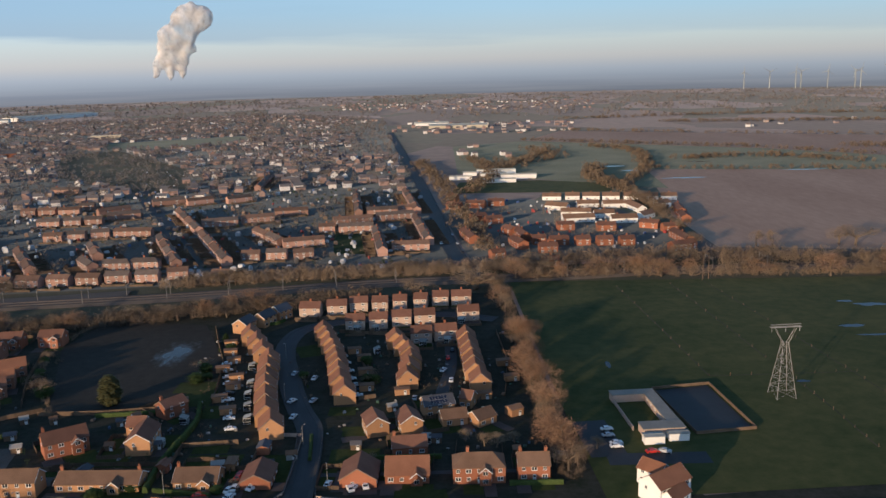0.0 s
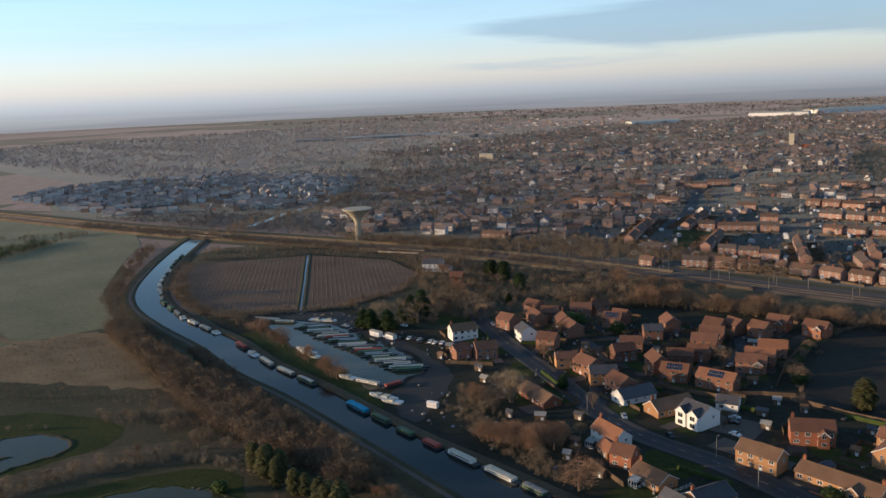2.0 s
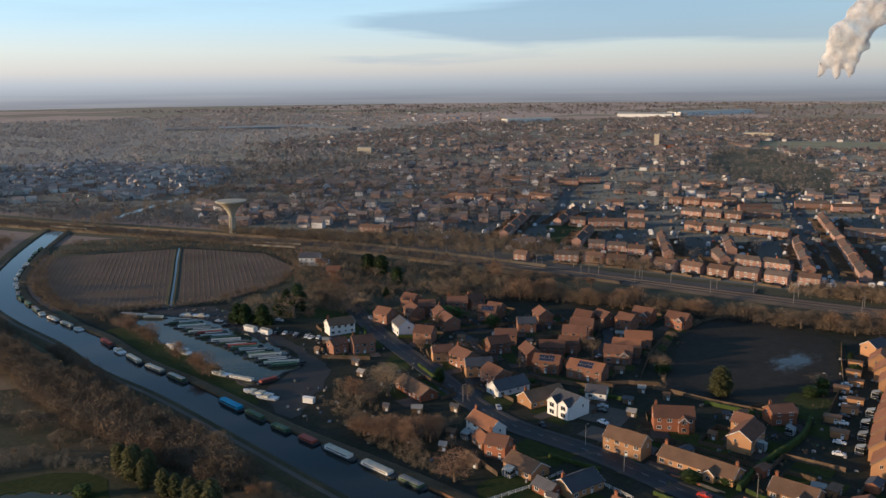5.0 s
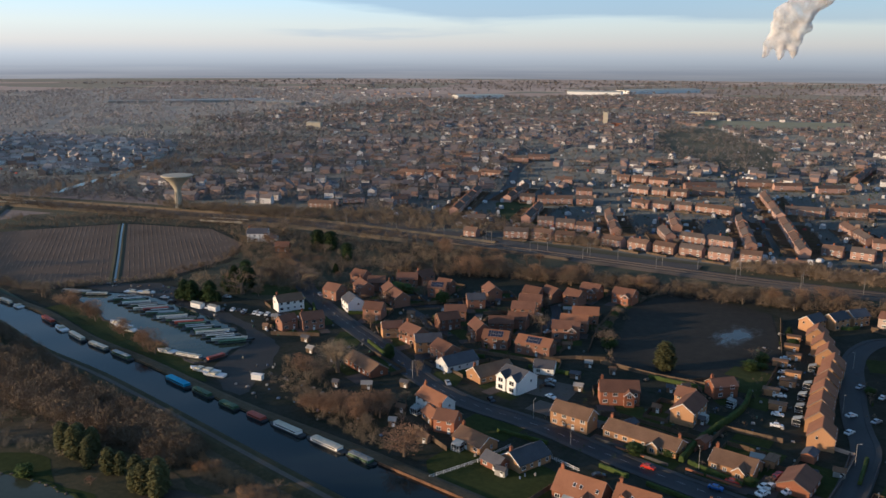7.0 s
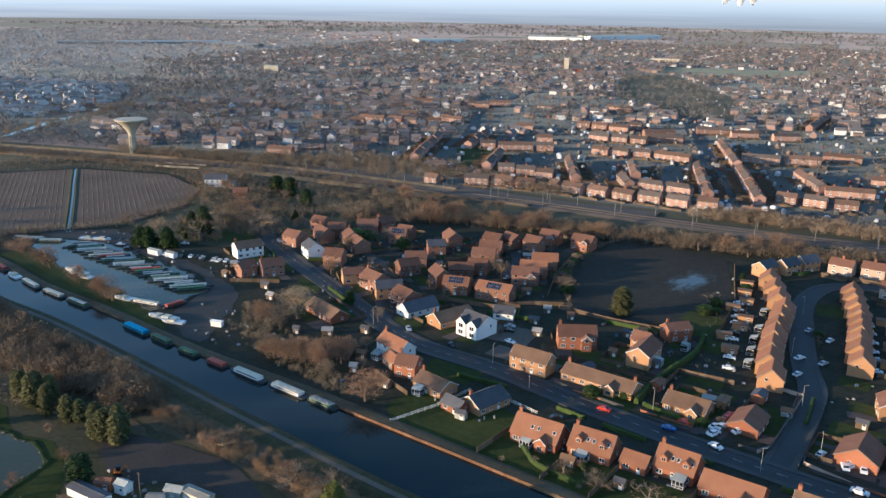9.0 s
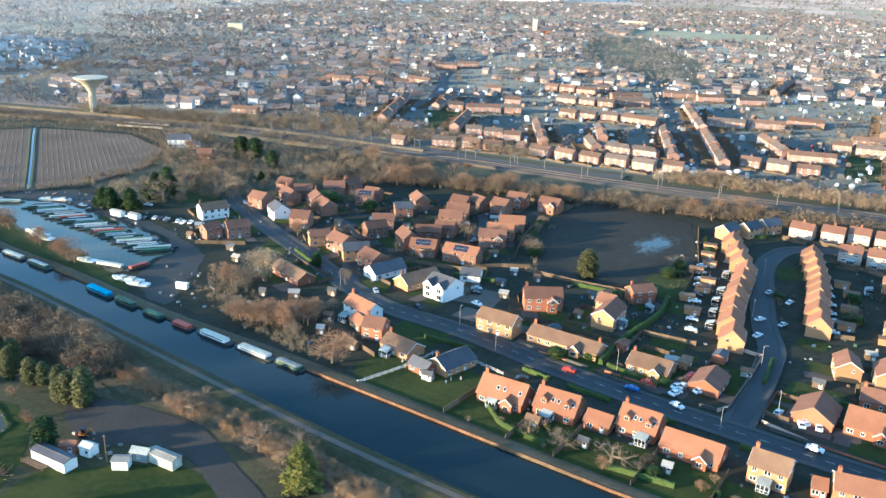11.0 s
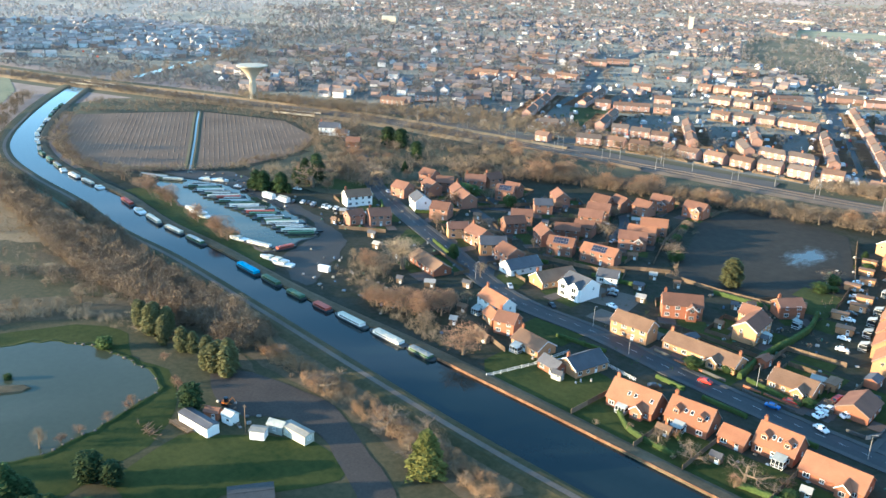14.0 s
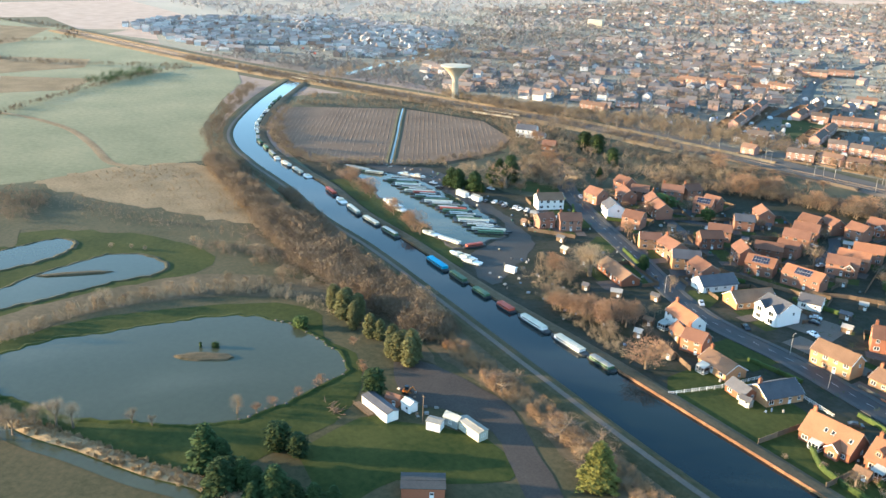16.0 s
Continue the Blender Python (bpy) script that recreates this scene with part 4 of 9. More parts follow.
RED_ROWS = [
    (87.5, 638.1, 100.7, 638.7),
    (116.9, 631.4, 131.1, 631.9),
    (152.8, 641.6, 165.0, 633.4),
    (164.0, 621.0, 177.3, 622.9),
    (74.8, 581.7, 87.9, 582.2),
    (92.5, 579.4, 102.6, 580.3),
    (107.1, 577.6, 118.1, 578.2),
    (122.5, 575.6, 132.6, 576.4),
    (202.5, 722.0, 197.8, 688.1),
    (195.4, 679.5, 192.1, 655.9),
    (167.5, 602.7, 170.2, 569.4),
    (67.5, 562.1, 75.1, 561.2),
    (151.7, 551.6, 169.2, 559.3),
]
BUNGALOWS = [
    (7.2, 805.1, 13.4, 795.0),
    (5.4, 753.9, 17.2, 747.2),
    (22.4, 759.2, 39.0, 753.3),
    (42.0, 764.2, 56.6, 765.1),
    (23.3, 684.9, 35.5, 689.9),
    (34.5, 670.1, 47.7, 674.7),
    (47.6, 631.6, 53.6, 619.5),
    (56.0, 624.7, 60.2, 597.1),
    (62.9, 586.5, 72.4, 587.3),
    (16.0, 624.6, 22.7, 591.7),
    (64.3, 557.6, 76.9, 557.9),
    (49.9, 588.2, 55.5, 568.0),
    (61.9, 515.6, 72.0, 516.1),
    (30.9, 539.7, 39.9, 542.9),
]

WALLS = {"b": ("brick", "red brick"), "y": ("yellow_brick", "buff brick"), "w": ("render", "white rendered"), "p": ("pale_brick", "pale pink brick"), "t": ("terrace_brick", "weathered pink brick"), "e": ("estate_brick", "dull brown brick")}
ROOFS = {"o": ("tile_orange", "orange tile"), "r": ("tile_red", "red-brown tile"), "n": ("tile_brown", "brown tile"), "s": ("slate", "dark slate"), "g": ("tile_grey", "grey-brown tile"), "d": ("tile_dull", "brown tile")}

win = Shape().box(-0.5, -0.06, -0.5, -0.42, 0.03, 0.5).box(0.42, -0.06, -0.5, 0.5, 0.03, 0.5).box(-0.42, -0.06, 0.43, 0.42, 0.03, 0.5).box(-0.5, -0.10, -0.56, 0.5, 0.03, -0.43).box(-0.04, -0.05, -0.43, 0.04, 0.02, 0.43)
WINDOW = win.mesh("window", M["white"])
PANE = Shape().box(-0.42, -0.025, -0.43, 0.42, 0.02, 0.43).mesh("pane", M["glass"])
FAR_WINDOW = Shape().box(-0.5, -0.05, -0.5, 0.5, 0.02, 0.5).box(-0.45, -0.065, -0.44, -0.025, -0.045, 0.45, 1).box(0.025, -0.065, -0.44, 0.45, -0.045, 0.45, 1).mesh("far_window", M["white"], M["glass"])
TERRACE_WINDOW = Shape().box(-0.55, -0.05, -0.62, 0.55, 0.02, 0.5).box(-0.44, -0.065, -0.40, -0.03, -0.045, 0.20, 1).box(0.03, -0.065, -0.40, 0.44, -0.045, 0.20, 1).mesh("terrace_window", M["white"], M["glass"])
DOOR = Shape().box(-0.5, -0.06, 0, 0.5, 0.02, 2.1).box(-0.4, -0.08, 1.3, 0.4, -0.05, 1.9, 1).mesh("door", M["white"], M["glass"])
SKYLIGHT = Shape().box(-0.45, -0.6, 0, 0.45, 0.6, 0.10).box(-0.37, -0.52, 0.10, 0.37, 0.52, 0.115, 1).mesh("roof_window", M["white"], M["glass"])
SOLAR = Shape().box(-0.5, -0.8, 0, 0.5, 0.8, 0.06).box(-0.47, -0.77, 0.06, 0.47, 0.77, 0.068, 1).mesh("solar_panel", M["steel"], M["solar"])
CHIMNEY = Shape().box(-0.45, -0.3, -1.6, 0.45, 0.3, 1.3).box(-0.52, -0.37, 1.3, 0.52, 0.37, 1.5).mesh("chimney", M["brick"])
POT = Shape().lathe([(0.13, 0), (0.11, 0.45), (0.15, 0.5)], 8).mesh("chimney_pot", M["tile_orange"])


def gable_walls(L, D, eave, ridge, mat):
    a, d = L / 2, D / 2
    eave, ridge = eave - 0.03, ridge - 0.03
    s = Shape()
    s.add([(-a, -d, 0), (a, -d, 0), (a, d, 0), (-a, d, 0), (-a, -d, eave), (a, -d, eave), (a, d, eave), (-a, d, eave), (-a, 0, ridge), (a, 0, ridge)],
          [(0, 1, 5, 4), (2, 3, 7, 6), (1, 2, 6, 9, 5), (3, 0, 4, 8, 7), (4, 5, 9, 8), (6, 7, 8, 9), (3, 2, 1, 0)])
    return s.mesh("wall", mat)


def gable_roof(L, D, eave, ridge, mat, over=0.35, hip=False, verge=0.25):
    a, d = L / 2 + verge, D / 2 + over
    k = (ridge - eave) / (D / 2)
    e, t = ridge - k * d, 0.16
    h = D * 0.42 if hip else 0.0
    s = Shape()
    if hip:
        a = L / 2 + h + over * 0.5
        for z in (0, t):
            s.add([(-a, -d, e + z), (a, -d, e + z), (a, d, e + z), (-a, d, e + z), (-a + h, 0, ridge + z), (a - h, 0, ridge + z)],
                  [(0, 1, 5, 4), (2, 3, 4, 5), (1, 2, 5), (3, 0, 4)] if z else [(4, 5, 1, 0), (5, 4, 3, 2), (5, 2, 1), (4, 0, 3)])
        s.add([(x, y, e + z) for z in (0, t) for x, y in ((-a, -d), (a, -d), (a, d), (-a, d))], [(0, 1, 5, 4), (1, 2, 6, 5), (2, 3, 7, 6), (3, 0, 4, 7)])
    else:
        prof = ((-d, e), (0, ridge), (d, e), (d, e + t), (0, ridge + t), (-d, e + t))
        s.add([(x, y, z) for x in (-a, a) for y, z in prof], [(0, 1, 7, 6), (1, 2, 8, 7), (2, 3, 9, 8), (3, 4, 10, 9), (4, 5, 11, 10), (5, 0, 6, 11), (5, 4, 1, 0), (4, 3, 2, 1), (6, 7, 10, 11), (7, 8, 9, 10)])
        s.box(-a, -0.12, ridge + t - 0.04, a, 0.12, ridge + t + 0.09)
    return s.mesh("roof", mat)


def bargeboards(L, D, eave, ridge, parent, board="white"):
    k, d = (ridge - eave) / (D / 2), D / 2 + 0.35
    for x in (-L / 2 - 0.30, L / 2 + 0.26):
        s = Shape()
        s.add([(x + q, y, z) for q in (0, 0.04) for y, z in ((-d, ridge - k * d + 0.14), (0, ridge + 0.14), (d, ridge - k * d + 0.14), (d, ridge - k * d - 0.14), (0, ridge - 0.14), (-d, ridge - k * d - 0.14))],
              [(0, 1, 4, 5), (1, 2, 3, 4), (11, 10, 7, 6), (10, 9, 8, 7), (6, 7, 1, 0), (7, 8, 2, 1)])
        part("bargeboard", s.mesh("bargeboard", M[board]), parent)


def house(x1, y1, x2, y2, D=8.0, eave=5.0, ridge=7.6, code="br", flags="", name="house", far=False, group="", panes=True):
    if (x2 - x1) * (y1 + y2) / 2 - (y2 - y1) * (x1 + x2) / 2 < 0:
        x1, y1, x2, y2 = x2, y2, x1, y1  # the long front faces south, to the river
    L = math.hypot(x2 - x1, y2 - y1)
    hip = "h" in flags
    wm, rm = M[WALLS[code[0]][0]], M[ROOFS[code[1]][0]]
    storeys = 2 if eave > 4 else 1
    base = new(name)
    base.matrix_basis = pose((x1 + x2) / 2, (y1 + y2) / 2, 0.05, 0, 0, math.degrees(math.atan2(y2 - y1, x2 - x1)))
    kind = "terrace" if name == "terrace" else ("bungalow" if storeys == 1 else "house")
    extra = " and solar panels" if "s" in flags else (" and dormer windows" if "d" in flags else (" and a chimney" if "c" in flags else ""))
    tagged(base, f"{WALLS[code[0]][1]} {kind} with a {ROOFS[code[1]][1]} roof{extra}", kind, group)
    WL = L + (D * 0.84 if hip else 0)
    if hip:
        s = Shape().box(-WL / 2, -D / 2, 0, WL / 2, D / 2, eave + 0.1)
        part("wall", s.mesh("wall", wm), base)
    else:
        part("wall", gable_walls(L, D, eave, ridge, wm), base)
    part("roof", gable_roof(L, D, eave, ridge, rm, hip=hip), base)
    if not far and not hip:
        bargeboards(L, D, eave, ridge, base, "trim" if code[0] in "be" or "w" in flags else "white")
    for c in range(flags.count("c") if not far else (max(1, int(L / 12)) if y1 < 640 else 1)):
        cx = (-L / 2 + 0.8 + c * (L - 1.6) / max(1, flags.count("c") - 1 + (flags.count("c") == 1))) if not far else -L / 2 + (c + 0.5) * L / max(1, int(L / 9))
        ch = part("chimney", CHIMNEY, base, pose(cx, 0.25, ridge))
        if not far:
            for q in (-0.2, 0.2):
                part("chimney_pot", POT, ch, pose(q, 0, 1.5))
    n = max(2, int(WL / (3.1 if not far else 3.6 if y1 < 560 else 5.0 if y1 < 720 else 12.0)))
    for side in (-1,):
        for st in range(storeys):
            z = 1.55 + st * 2.55 if storeys == 2 else 1.45
            for k in range(n):
                x = -WL / 2 + (k + 0.5) * WL / n
                turn = 0 if side < 0 else 180
                if not far and st == 0 and k == n // 2:
                    part("door", DOOR, base, pose(x, side * D / 2, 0.1, 0, 0, turn))
                    continue
                w, h = (1.7, 1.25) if (k + st) % 2 == 0 else (1.15, 1.15)
                o = part("window", WINDOW if panes and not far else TERRACE_WINDOW if far else FAR_WINDOW, base, pose(x, side * D / 2, z, 0, 0, turn) @ Matrix.Diagonal((w, 1, h, 1)))
                if panes and not far:
                    part("pane", PANE, o)
    if not far and not hip:  # one window in each gable end
        for end in (-1, 1):
            o = part("window", WINDOW if panes else FAR_WINDOW, base, pose(end * L / 2, D * 0.15, 1.5 if storeys == 1 else 4.0, 0, 0, 90 * end) @ Matrix.Diagonal((0.9, 1, 1.1, 1)))
            if panes:
                part("pane", PANE, o)
    slope = math.degrees(math.atan2(ridge - eave, D / 2))
    k = (ridge - eave) / (D / 2)
    if "g" in flags or "2" in flags:  # gabled wings on the front
        spots = (-L / 4, L / 4) if "2" in flags else (L * 0.22,)
        for x in spots:
            ww, out_, we = (L * 0.42, 1.2, eave) if "2" in flags else (3.4, 1.8, min(eave, 4.4) if storeys == 2 else eave)
            wr = we + ww * 0.42
            back = min(D / 2 - 0.3, (wr - eave) / k) if wr > eave else 0.3
            ln = out_ + back
            wing = part("front_gable", gable_walls(ln, ww, we, wr, wm), base, pose(x, -D / 2 - out_ + ln / 2, 0, 0, 0, 90))
            part("gable_roof", gable_roof(ln, ww, we, wr, rm, 0.25), wing)
            bargeboards(ln, ww, we, wr, wing)
            for z in ((1.5, 4.1) if storeys == 2 else (1.4,)):
                part("window", FAR_WINDOW, wing, pose(-ln / 2, 0, z, 0, 0, -90) @ Matrix.Diagonal((2.3 if "2" in flags else 1.5, 1, 1.7 if "2" in flags else 1.3, 1)))
    if "d" in flags:
        for x in (-L * 0.28, L * 0.28):
            z0 = eave + 0.9
            y0 = -D / 2 + 0.9 / k
            dm = part("dormer", gable_walls(2.4, 1.9, 1.5, 2.2, wm), base, pose(x, y0 + 1.15, z0, 0, 0, 90))
            part("dormer_roof", gable_roof(2.4, 1.9, 1.5, 2.2, rm, 0.2), dm)
            part("window", FAR_WINDOW, dm, pose(-1.2, 0, 0.8, 0, 0, -90) @ Matrix.Diagonal((1.2, 1, 1.0, 1)))
    if "k" in flags:
        for x in (-L * 0.08, L * 0.06, L * 0.40):
            y = -D * 0.27
            part("roof_window", SKYLIGHT, base, pose(x, y, ridge + k * y + 0.17, slope, 0, 0))
    if "s" in flags:
        for r in range(2):
            for q in range(6):
                y = -D * 0.16 - r * 1.7 * math.cos(radians(slope))
                part("solar_panel", SOLAR, base, pose((q - 2.5) * 1.06, y, ridge + k * y + 0.20, slope, 0, 0))
    return base


for table, group in ((RIVERSIDE_A + RIVERSIDE_B, "riverside houses"), (ROADSIDE_A + ROADSIDE_B, "houses along the village road"), (ESTATE_EAST_A + ESTATE_EAST_B + ESTATE_NORTH_A + ESTATE_NORTH_B + ESTATE_WEST_A + ESTATE_WEST_B, "brick estate houses"), (CORNER_A + CORNER_B, "houses by the estate road"), (OUTLYING, "outlying houses")):
    for row in table:
        if group == "brick estate houses" and row[7][0] == "b":
            row = (*row[:7], "e" + row[7][1], row[8])
        house(*row, group=group, panes="estate houses" not in group)


def staggered(ends, group, lean, last=9.5):
    """Linked houses along a slanting street: the foot of each near gable; a narrow gap before the next, set a little aside, all ridges parallel."""
    u = Vector((lean, 1.0)).normalized()
    for k, p in enumerate(ends):
        p = Vector(p)
        q = p + u * (min((Vector(ends[k + 1]) - p).dot(u) - 2.6, 10.5) if k + 1 < len(ends) else last)
        o = house(p.x, p.y, q.x, q.y, 8.2, 4.4 + 0.15 * (k % 2), 7.9 + 0.15 * (k % 2), "yo", "w", group=group, panes=False)
        o["label"] = "buff brick linked house with an orange-brown roof"


staggered([(-59.3, 266.5), (-63.2, 278.2), (-65.8, 290.2), (-68.2, 302.2), (-70.0, 313.2), (-71.4, 323.0), (-73.0, 334.2), (-78.0, 345.0), (-83.0, 357.0), (-88.5, 369.5)], "staggered houses of the estate road", -0.19)
staggered([(-37.8, 296.4), (-40.6, 306.8), (-42.5, 317.8), (-43.9, 327.4), (-45.7, 336.3), (-47.6, 345.2), (-50.5, 355.0), (-53.3, 365.2), (-56.0, 374.5)], "staggered houses across the estate road", -0.12, 8.0)
staggered([(-14.9, 310.0), (-14.4, 319.6), (-14.0, 330.6), (-15.2, 340.4), (-18.2, 350.0), (-21.8, 359.2)], "staggered houses of the cul-de-sac", -0.09, 8.5)
staggered([(13.2, 305.0), (11.6, 316.8), (11.2, 327.3), (10.6, 337.4), (10.0, 347.2), (9.4, 359.5)], "staggered houses by the tree belt", -0.02, 9.0)
for row in ((-98, 388, -95, 398), (-91, 398, -87, 408), (-85.5, 410, -80.5, 418)):
    house(*row, 7.2, 4.8, 7.2, "ys", "", group="staggered houses of the estate road", panes=False)
house(-15.8, 199.3, 4.0, 203.5, 8.5, 4.8, 7.0, "yo", "cv", group="riverside houses")
house(-20.5, 199.5, -17.2, 200.2, 6, 2.4, 4.0, "bo", "", group="riverside houses")
for row in BACK_PAIRS:
    house(*row, 7.2, 5.0, 7.4, "pr", "c", name="house", far=True, group="pairs of houses below the railway")
HIPPED = TERRACES_WEST_A[7:9]
for row in TERRACES_WEST_A + TERRACES_WEST_B + TERRACES_EAST + TERRACES_MID_A + TERRACES_MID_B:
    run = math.hypot(row[2] - row[0], row[3] - row[1])
    pieces = max(1, round(run / 27))
    for k in range(pieces):
        a, b = k / pieces + (1.6 / run if k else 0), (k + 1) / pieces - (1.6 / run if k < pieces - 1 else 0)
        at = lambda t: (row[0] + (row[2] - row[0]) * t, row[1] + (row[3] - row[1]) * t)
        house(*at(a), *at(b), 6.9, 4.8 + 0.2 * ((k + int(row[1])) % 2), 6.9 + 0.3 * ((k + int(row[1])) % 2), ("td", "tg", "td", "tg")[(int(row[1]) + k) % 4], "h" if row in HIPPED else "", name="terrace", far=True, group="brick terraces beyond the railway")
for row in WHITE_ROWS:
    house(*row, 8.0, 3.8, 6.4, "wn", "", name="terrace", far=True, group="white terraces by the fields")
for row in RED_ROWS + BUNGALOWS:
    house(*row, 7.5, 4.6, 6.6, "br", "", name="house", far=True, group="brick houses by the long road")


# ---- trees ----
def bare_tree(seed, height, spread, twig_mat, twigs=900, width=0.04, low=0.3):
    """Tapered trunk, forking limbs and a crown of fine twigs with gaps: a wood mesh and a crown mesh."""
    rng = random.Random(seed)
    wood, tips = Shape(), []

    def grow(p, d, length, r, level):
        q = p + d * length
        wood.bar(p, q, r, r * 0.62, 5 if level == 0 else 3)
        if level == 3:
            tips.append((q, d))
            return
        if level > 0:
            tips.append(((p + q) / 2, d))
        for k in range(rng.randint(3, 4) if level < 2 else 3):
            w = Vector((rng.uniform(-1, 1), rng.uniform(-1, 1), rng.uniform(-0.25, 0.6))).normalized()
            nd = (d * (0.55 if level else 0.7) + w * spread).normalized()
            grow(p + d * length * rng.uniform(0.65, 1.0), nd, length * rng.uniform(0.58, 0.8), r * 0.55, level + 1)

    grow(Vector((0, 0, -0.2)), Vector((rng.uniform(-0.08, 0.08), rng.uniform(-0.08, 0.08), 1)).normalized(), height * low, height * 0.022, 0)
    top = max(q.z for q, _ in tips)
    k = height / (top * 1.08)
    wood.v = [(x * k, y * k, z * k) for x, y, z in wood.v]
    crown = Shape()
    ext = max(math.hypot(x, y) for x, y, z in wood.v) * 0.95
    for n in range(twigs):
        q, d = rng.choice(tips)
        a = q * k + Vector((rng.gauss(0, 1), rng.gauss(0, 1), rng.gauss(0, 0.8))) * height * 0.055
        if n % 2 == 0:  # fine growth that fills the crown's own outline
            v = Vector((rng.gauss(0, 1), rng.gauss(0, 1), rng.gauss(0, 1))).normalized() * rng.uniform(0.45, 1.0)
            a = Vector((v.x * ext * 0.85, v.y * ext * 0.85, height * (0.58 + 0.38 * v.z)))
            d = v
        w = (d + Vector((rng.uniform(-1, 1), rng.uniform(-1, 1), rng.uniform(-0.5, 0.9)))).normalized()
        b = a + w * rng.uniform(0.6, 1.4) * height * 0.07
        s = w.cross(Vector((rng.uniform(-1, 1), rng.uniform(-1, 1), rng.uniform(-1, 1)))).normalized() * width * rng.uniform(0.6, 1.4)
        crown.add([a - s, a + s, b], [(0, 1, 2)])
    return wood.mesh("trunk", M["bark"]), crown.mesh("crown", twig_mat)


def leafy(seed, height, radius, mat, kind, leaves=1400, size=0.35):
    """Evergreens: kind cone, column or round; many small sprays on a rough body."""
    rng = random.Random(seed)
    crown = Shape()
    for _ in range(leaves):
        u, w = rng.random(), rng.uniform(0, 2 * math.pi)
        if kind == "cone":
            z = u ** 1.2
            rr = (1 - z) ** 0.6
        elif kind == "column":
            z = u
            rr = min(1, 3.5 * u + 0.5) * (1 - u ** 4) ** 0.6
        else:
            z = 0.5 + 0.5 * math.sin((u - 0.5) * math.pi)
            rr = math.cos((u - 0.5) * math.pi * 0.96) ** 0.7
        bumpy = 0.78 + 0.22 * math.sin(w * 5 + seed) * math.sin(z * 17 + w * 2) + 0.1 * math.sin(w * 11 + z * 31)
        r = radius * rr * bumpy * rng.uniform(0.72, 1.06)
        p = Vector((r * math.cos(w), r * math.sin(w), height * (0.04 + 0.96 * z)))
        out = Vector((math.cos(w), math.sin(w), rng.uniform(-0.5, 0.6))).normalized()
        t = Vector((-math.sin(w), math.cos(w), rng.uniform(-0.4, 0.4))).normalized()
        s = size * rng.uniform(0.6, 1.5)
        crown.add([p - t * s - out * s * 0.3, p + t * s - out * s * 0.3, p + out * s * 1.3 + Vector((0, 0, -0.25 * s))], [(0, 1, 2)])
    core = [(radius * 0.55, 0.02 * height), (radius * 0.6, 0.3 * height), (radius * (0.22 if kind == "cone" else 0.5), 0.68 * height), (0.05, 0.9 * height)]
    crown.lathe(core, 8)
    return Shape().bar((0, 0, -0.2), (0, 0, height * 0.4), radius * 0.09, radius * 0.05, 6).mesh("trunk", M["bark"]), crown.mesh("crown", mat)


def tree_thing(name, meshes, label, category="tree"):
    base = new(name)
    part("trunk", meshes[0], base)
    part("crown", meshes[1], base)
    base.matrix_basis = pose(0, 0, -400)
    return tagged(base, label, category)


TREES = {
    "bare": [tree_thing("bare_tree", bare_tree(k, 10, 0.85, M["twig"], 2300, 0.026), "bare winter tree with brown twigs") for k in range(5)],
    "pale": [tree_thing("bare_tree", bare_tree(20 + k, 10, 0.55, M["twig_pale"], 2600, 0.026, 0.2), "tall pale bare tree with dense upright twigs") for k in range(2)],
    "russet": [tree_thing("tree", bare_tree(30 + k, 8, 0.8, M["russet"], 2500, 0.034), "small tree with russet winter leaves") for k in range(2)],
    "shrub": [tree_thing("shrub", bare_tree(40 + k, 4, 1.1, M["twig"], 1200, 0.022, 0.2), "low bare shrub with tangled brown twigs", "shrub") for k in range(4)],
    "bush": [tree_thing("bush", leafy(50 + k, 2.5, 1.6, M["hedge"], "round", 500, 0.22), "rounded dark green garden bush", "bush") for k in range(2)],
    "conifer": [tree_thing("conifer", leafy(60 + k, 11, 3.4, M["evergreen"], "cone", 2200, 0.42), "dark green conifer of a shelter group", "conifer") for k in range(3)],
    "olive": [tree_thing("conifer", leafy(65 + k, 9, 2.2, M["olive"], "column", 2000, 0.36), "bushy olive-green conifer by the pond", "conifer") for k in range(2)],
    "cypress": [tree_thing("cypress", leafy(70 + k, 10, 3.2, M["evergreen"], "column", 1700, 0.4), "dense dark green cypress", "conifer") for k in range(2)],
    "golden": [tree_thing("golden_cypress", leafy(80, 11, 4.3, M["golden"], "cone", 3000, 0.34), "broad golden-green cypress by the lane", "conifer")],
    "round": [tree_thing("evergreen_tree", leafy(90, 8, 3.4, M["evergreen"], "round", 1500, 0.4), "round dark evergreen tree")],
    "poplar": [tree_thing("poplar", bare_tree(95, 14, 0.22, M["twig_pale"], 2000, 0.04, 0.25), "slim bare poplar by the pond")],
}
USED = set()
SIZE = {"olive": 9, "bare": 10, "pale": 10, "russet": 8, "shrub": 4, "bush": 2.5, "conifer": 11, "cypress": 10, "golden": 11, "round": 8, "poplar": 14}
tree_rng = random.Random(11)


def plant(kind, x, y, height, wide=1.0, z=0.1):
    src = tree_rng.choice(TREES[kind])
    k = height / SIZE[kind]
    m = pose(x, y, z, 0, 0, tree_rng.uniform(0, 360)) @ Matrix.Diagonal((k * wide, k * wide, k, 1))
    if src.name not in USED:
        USED.add(src.name)
        src.matrix_basis = m
        return src
    return copy_thing(src, m)


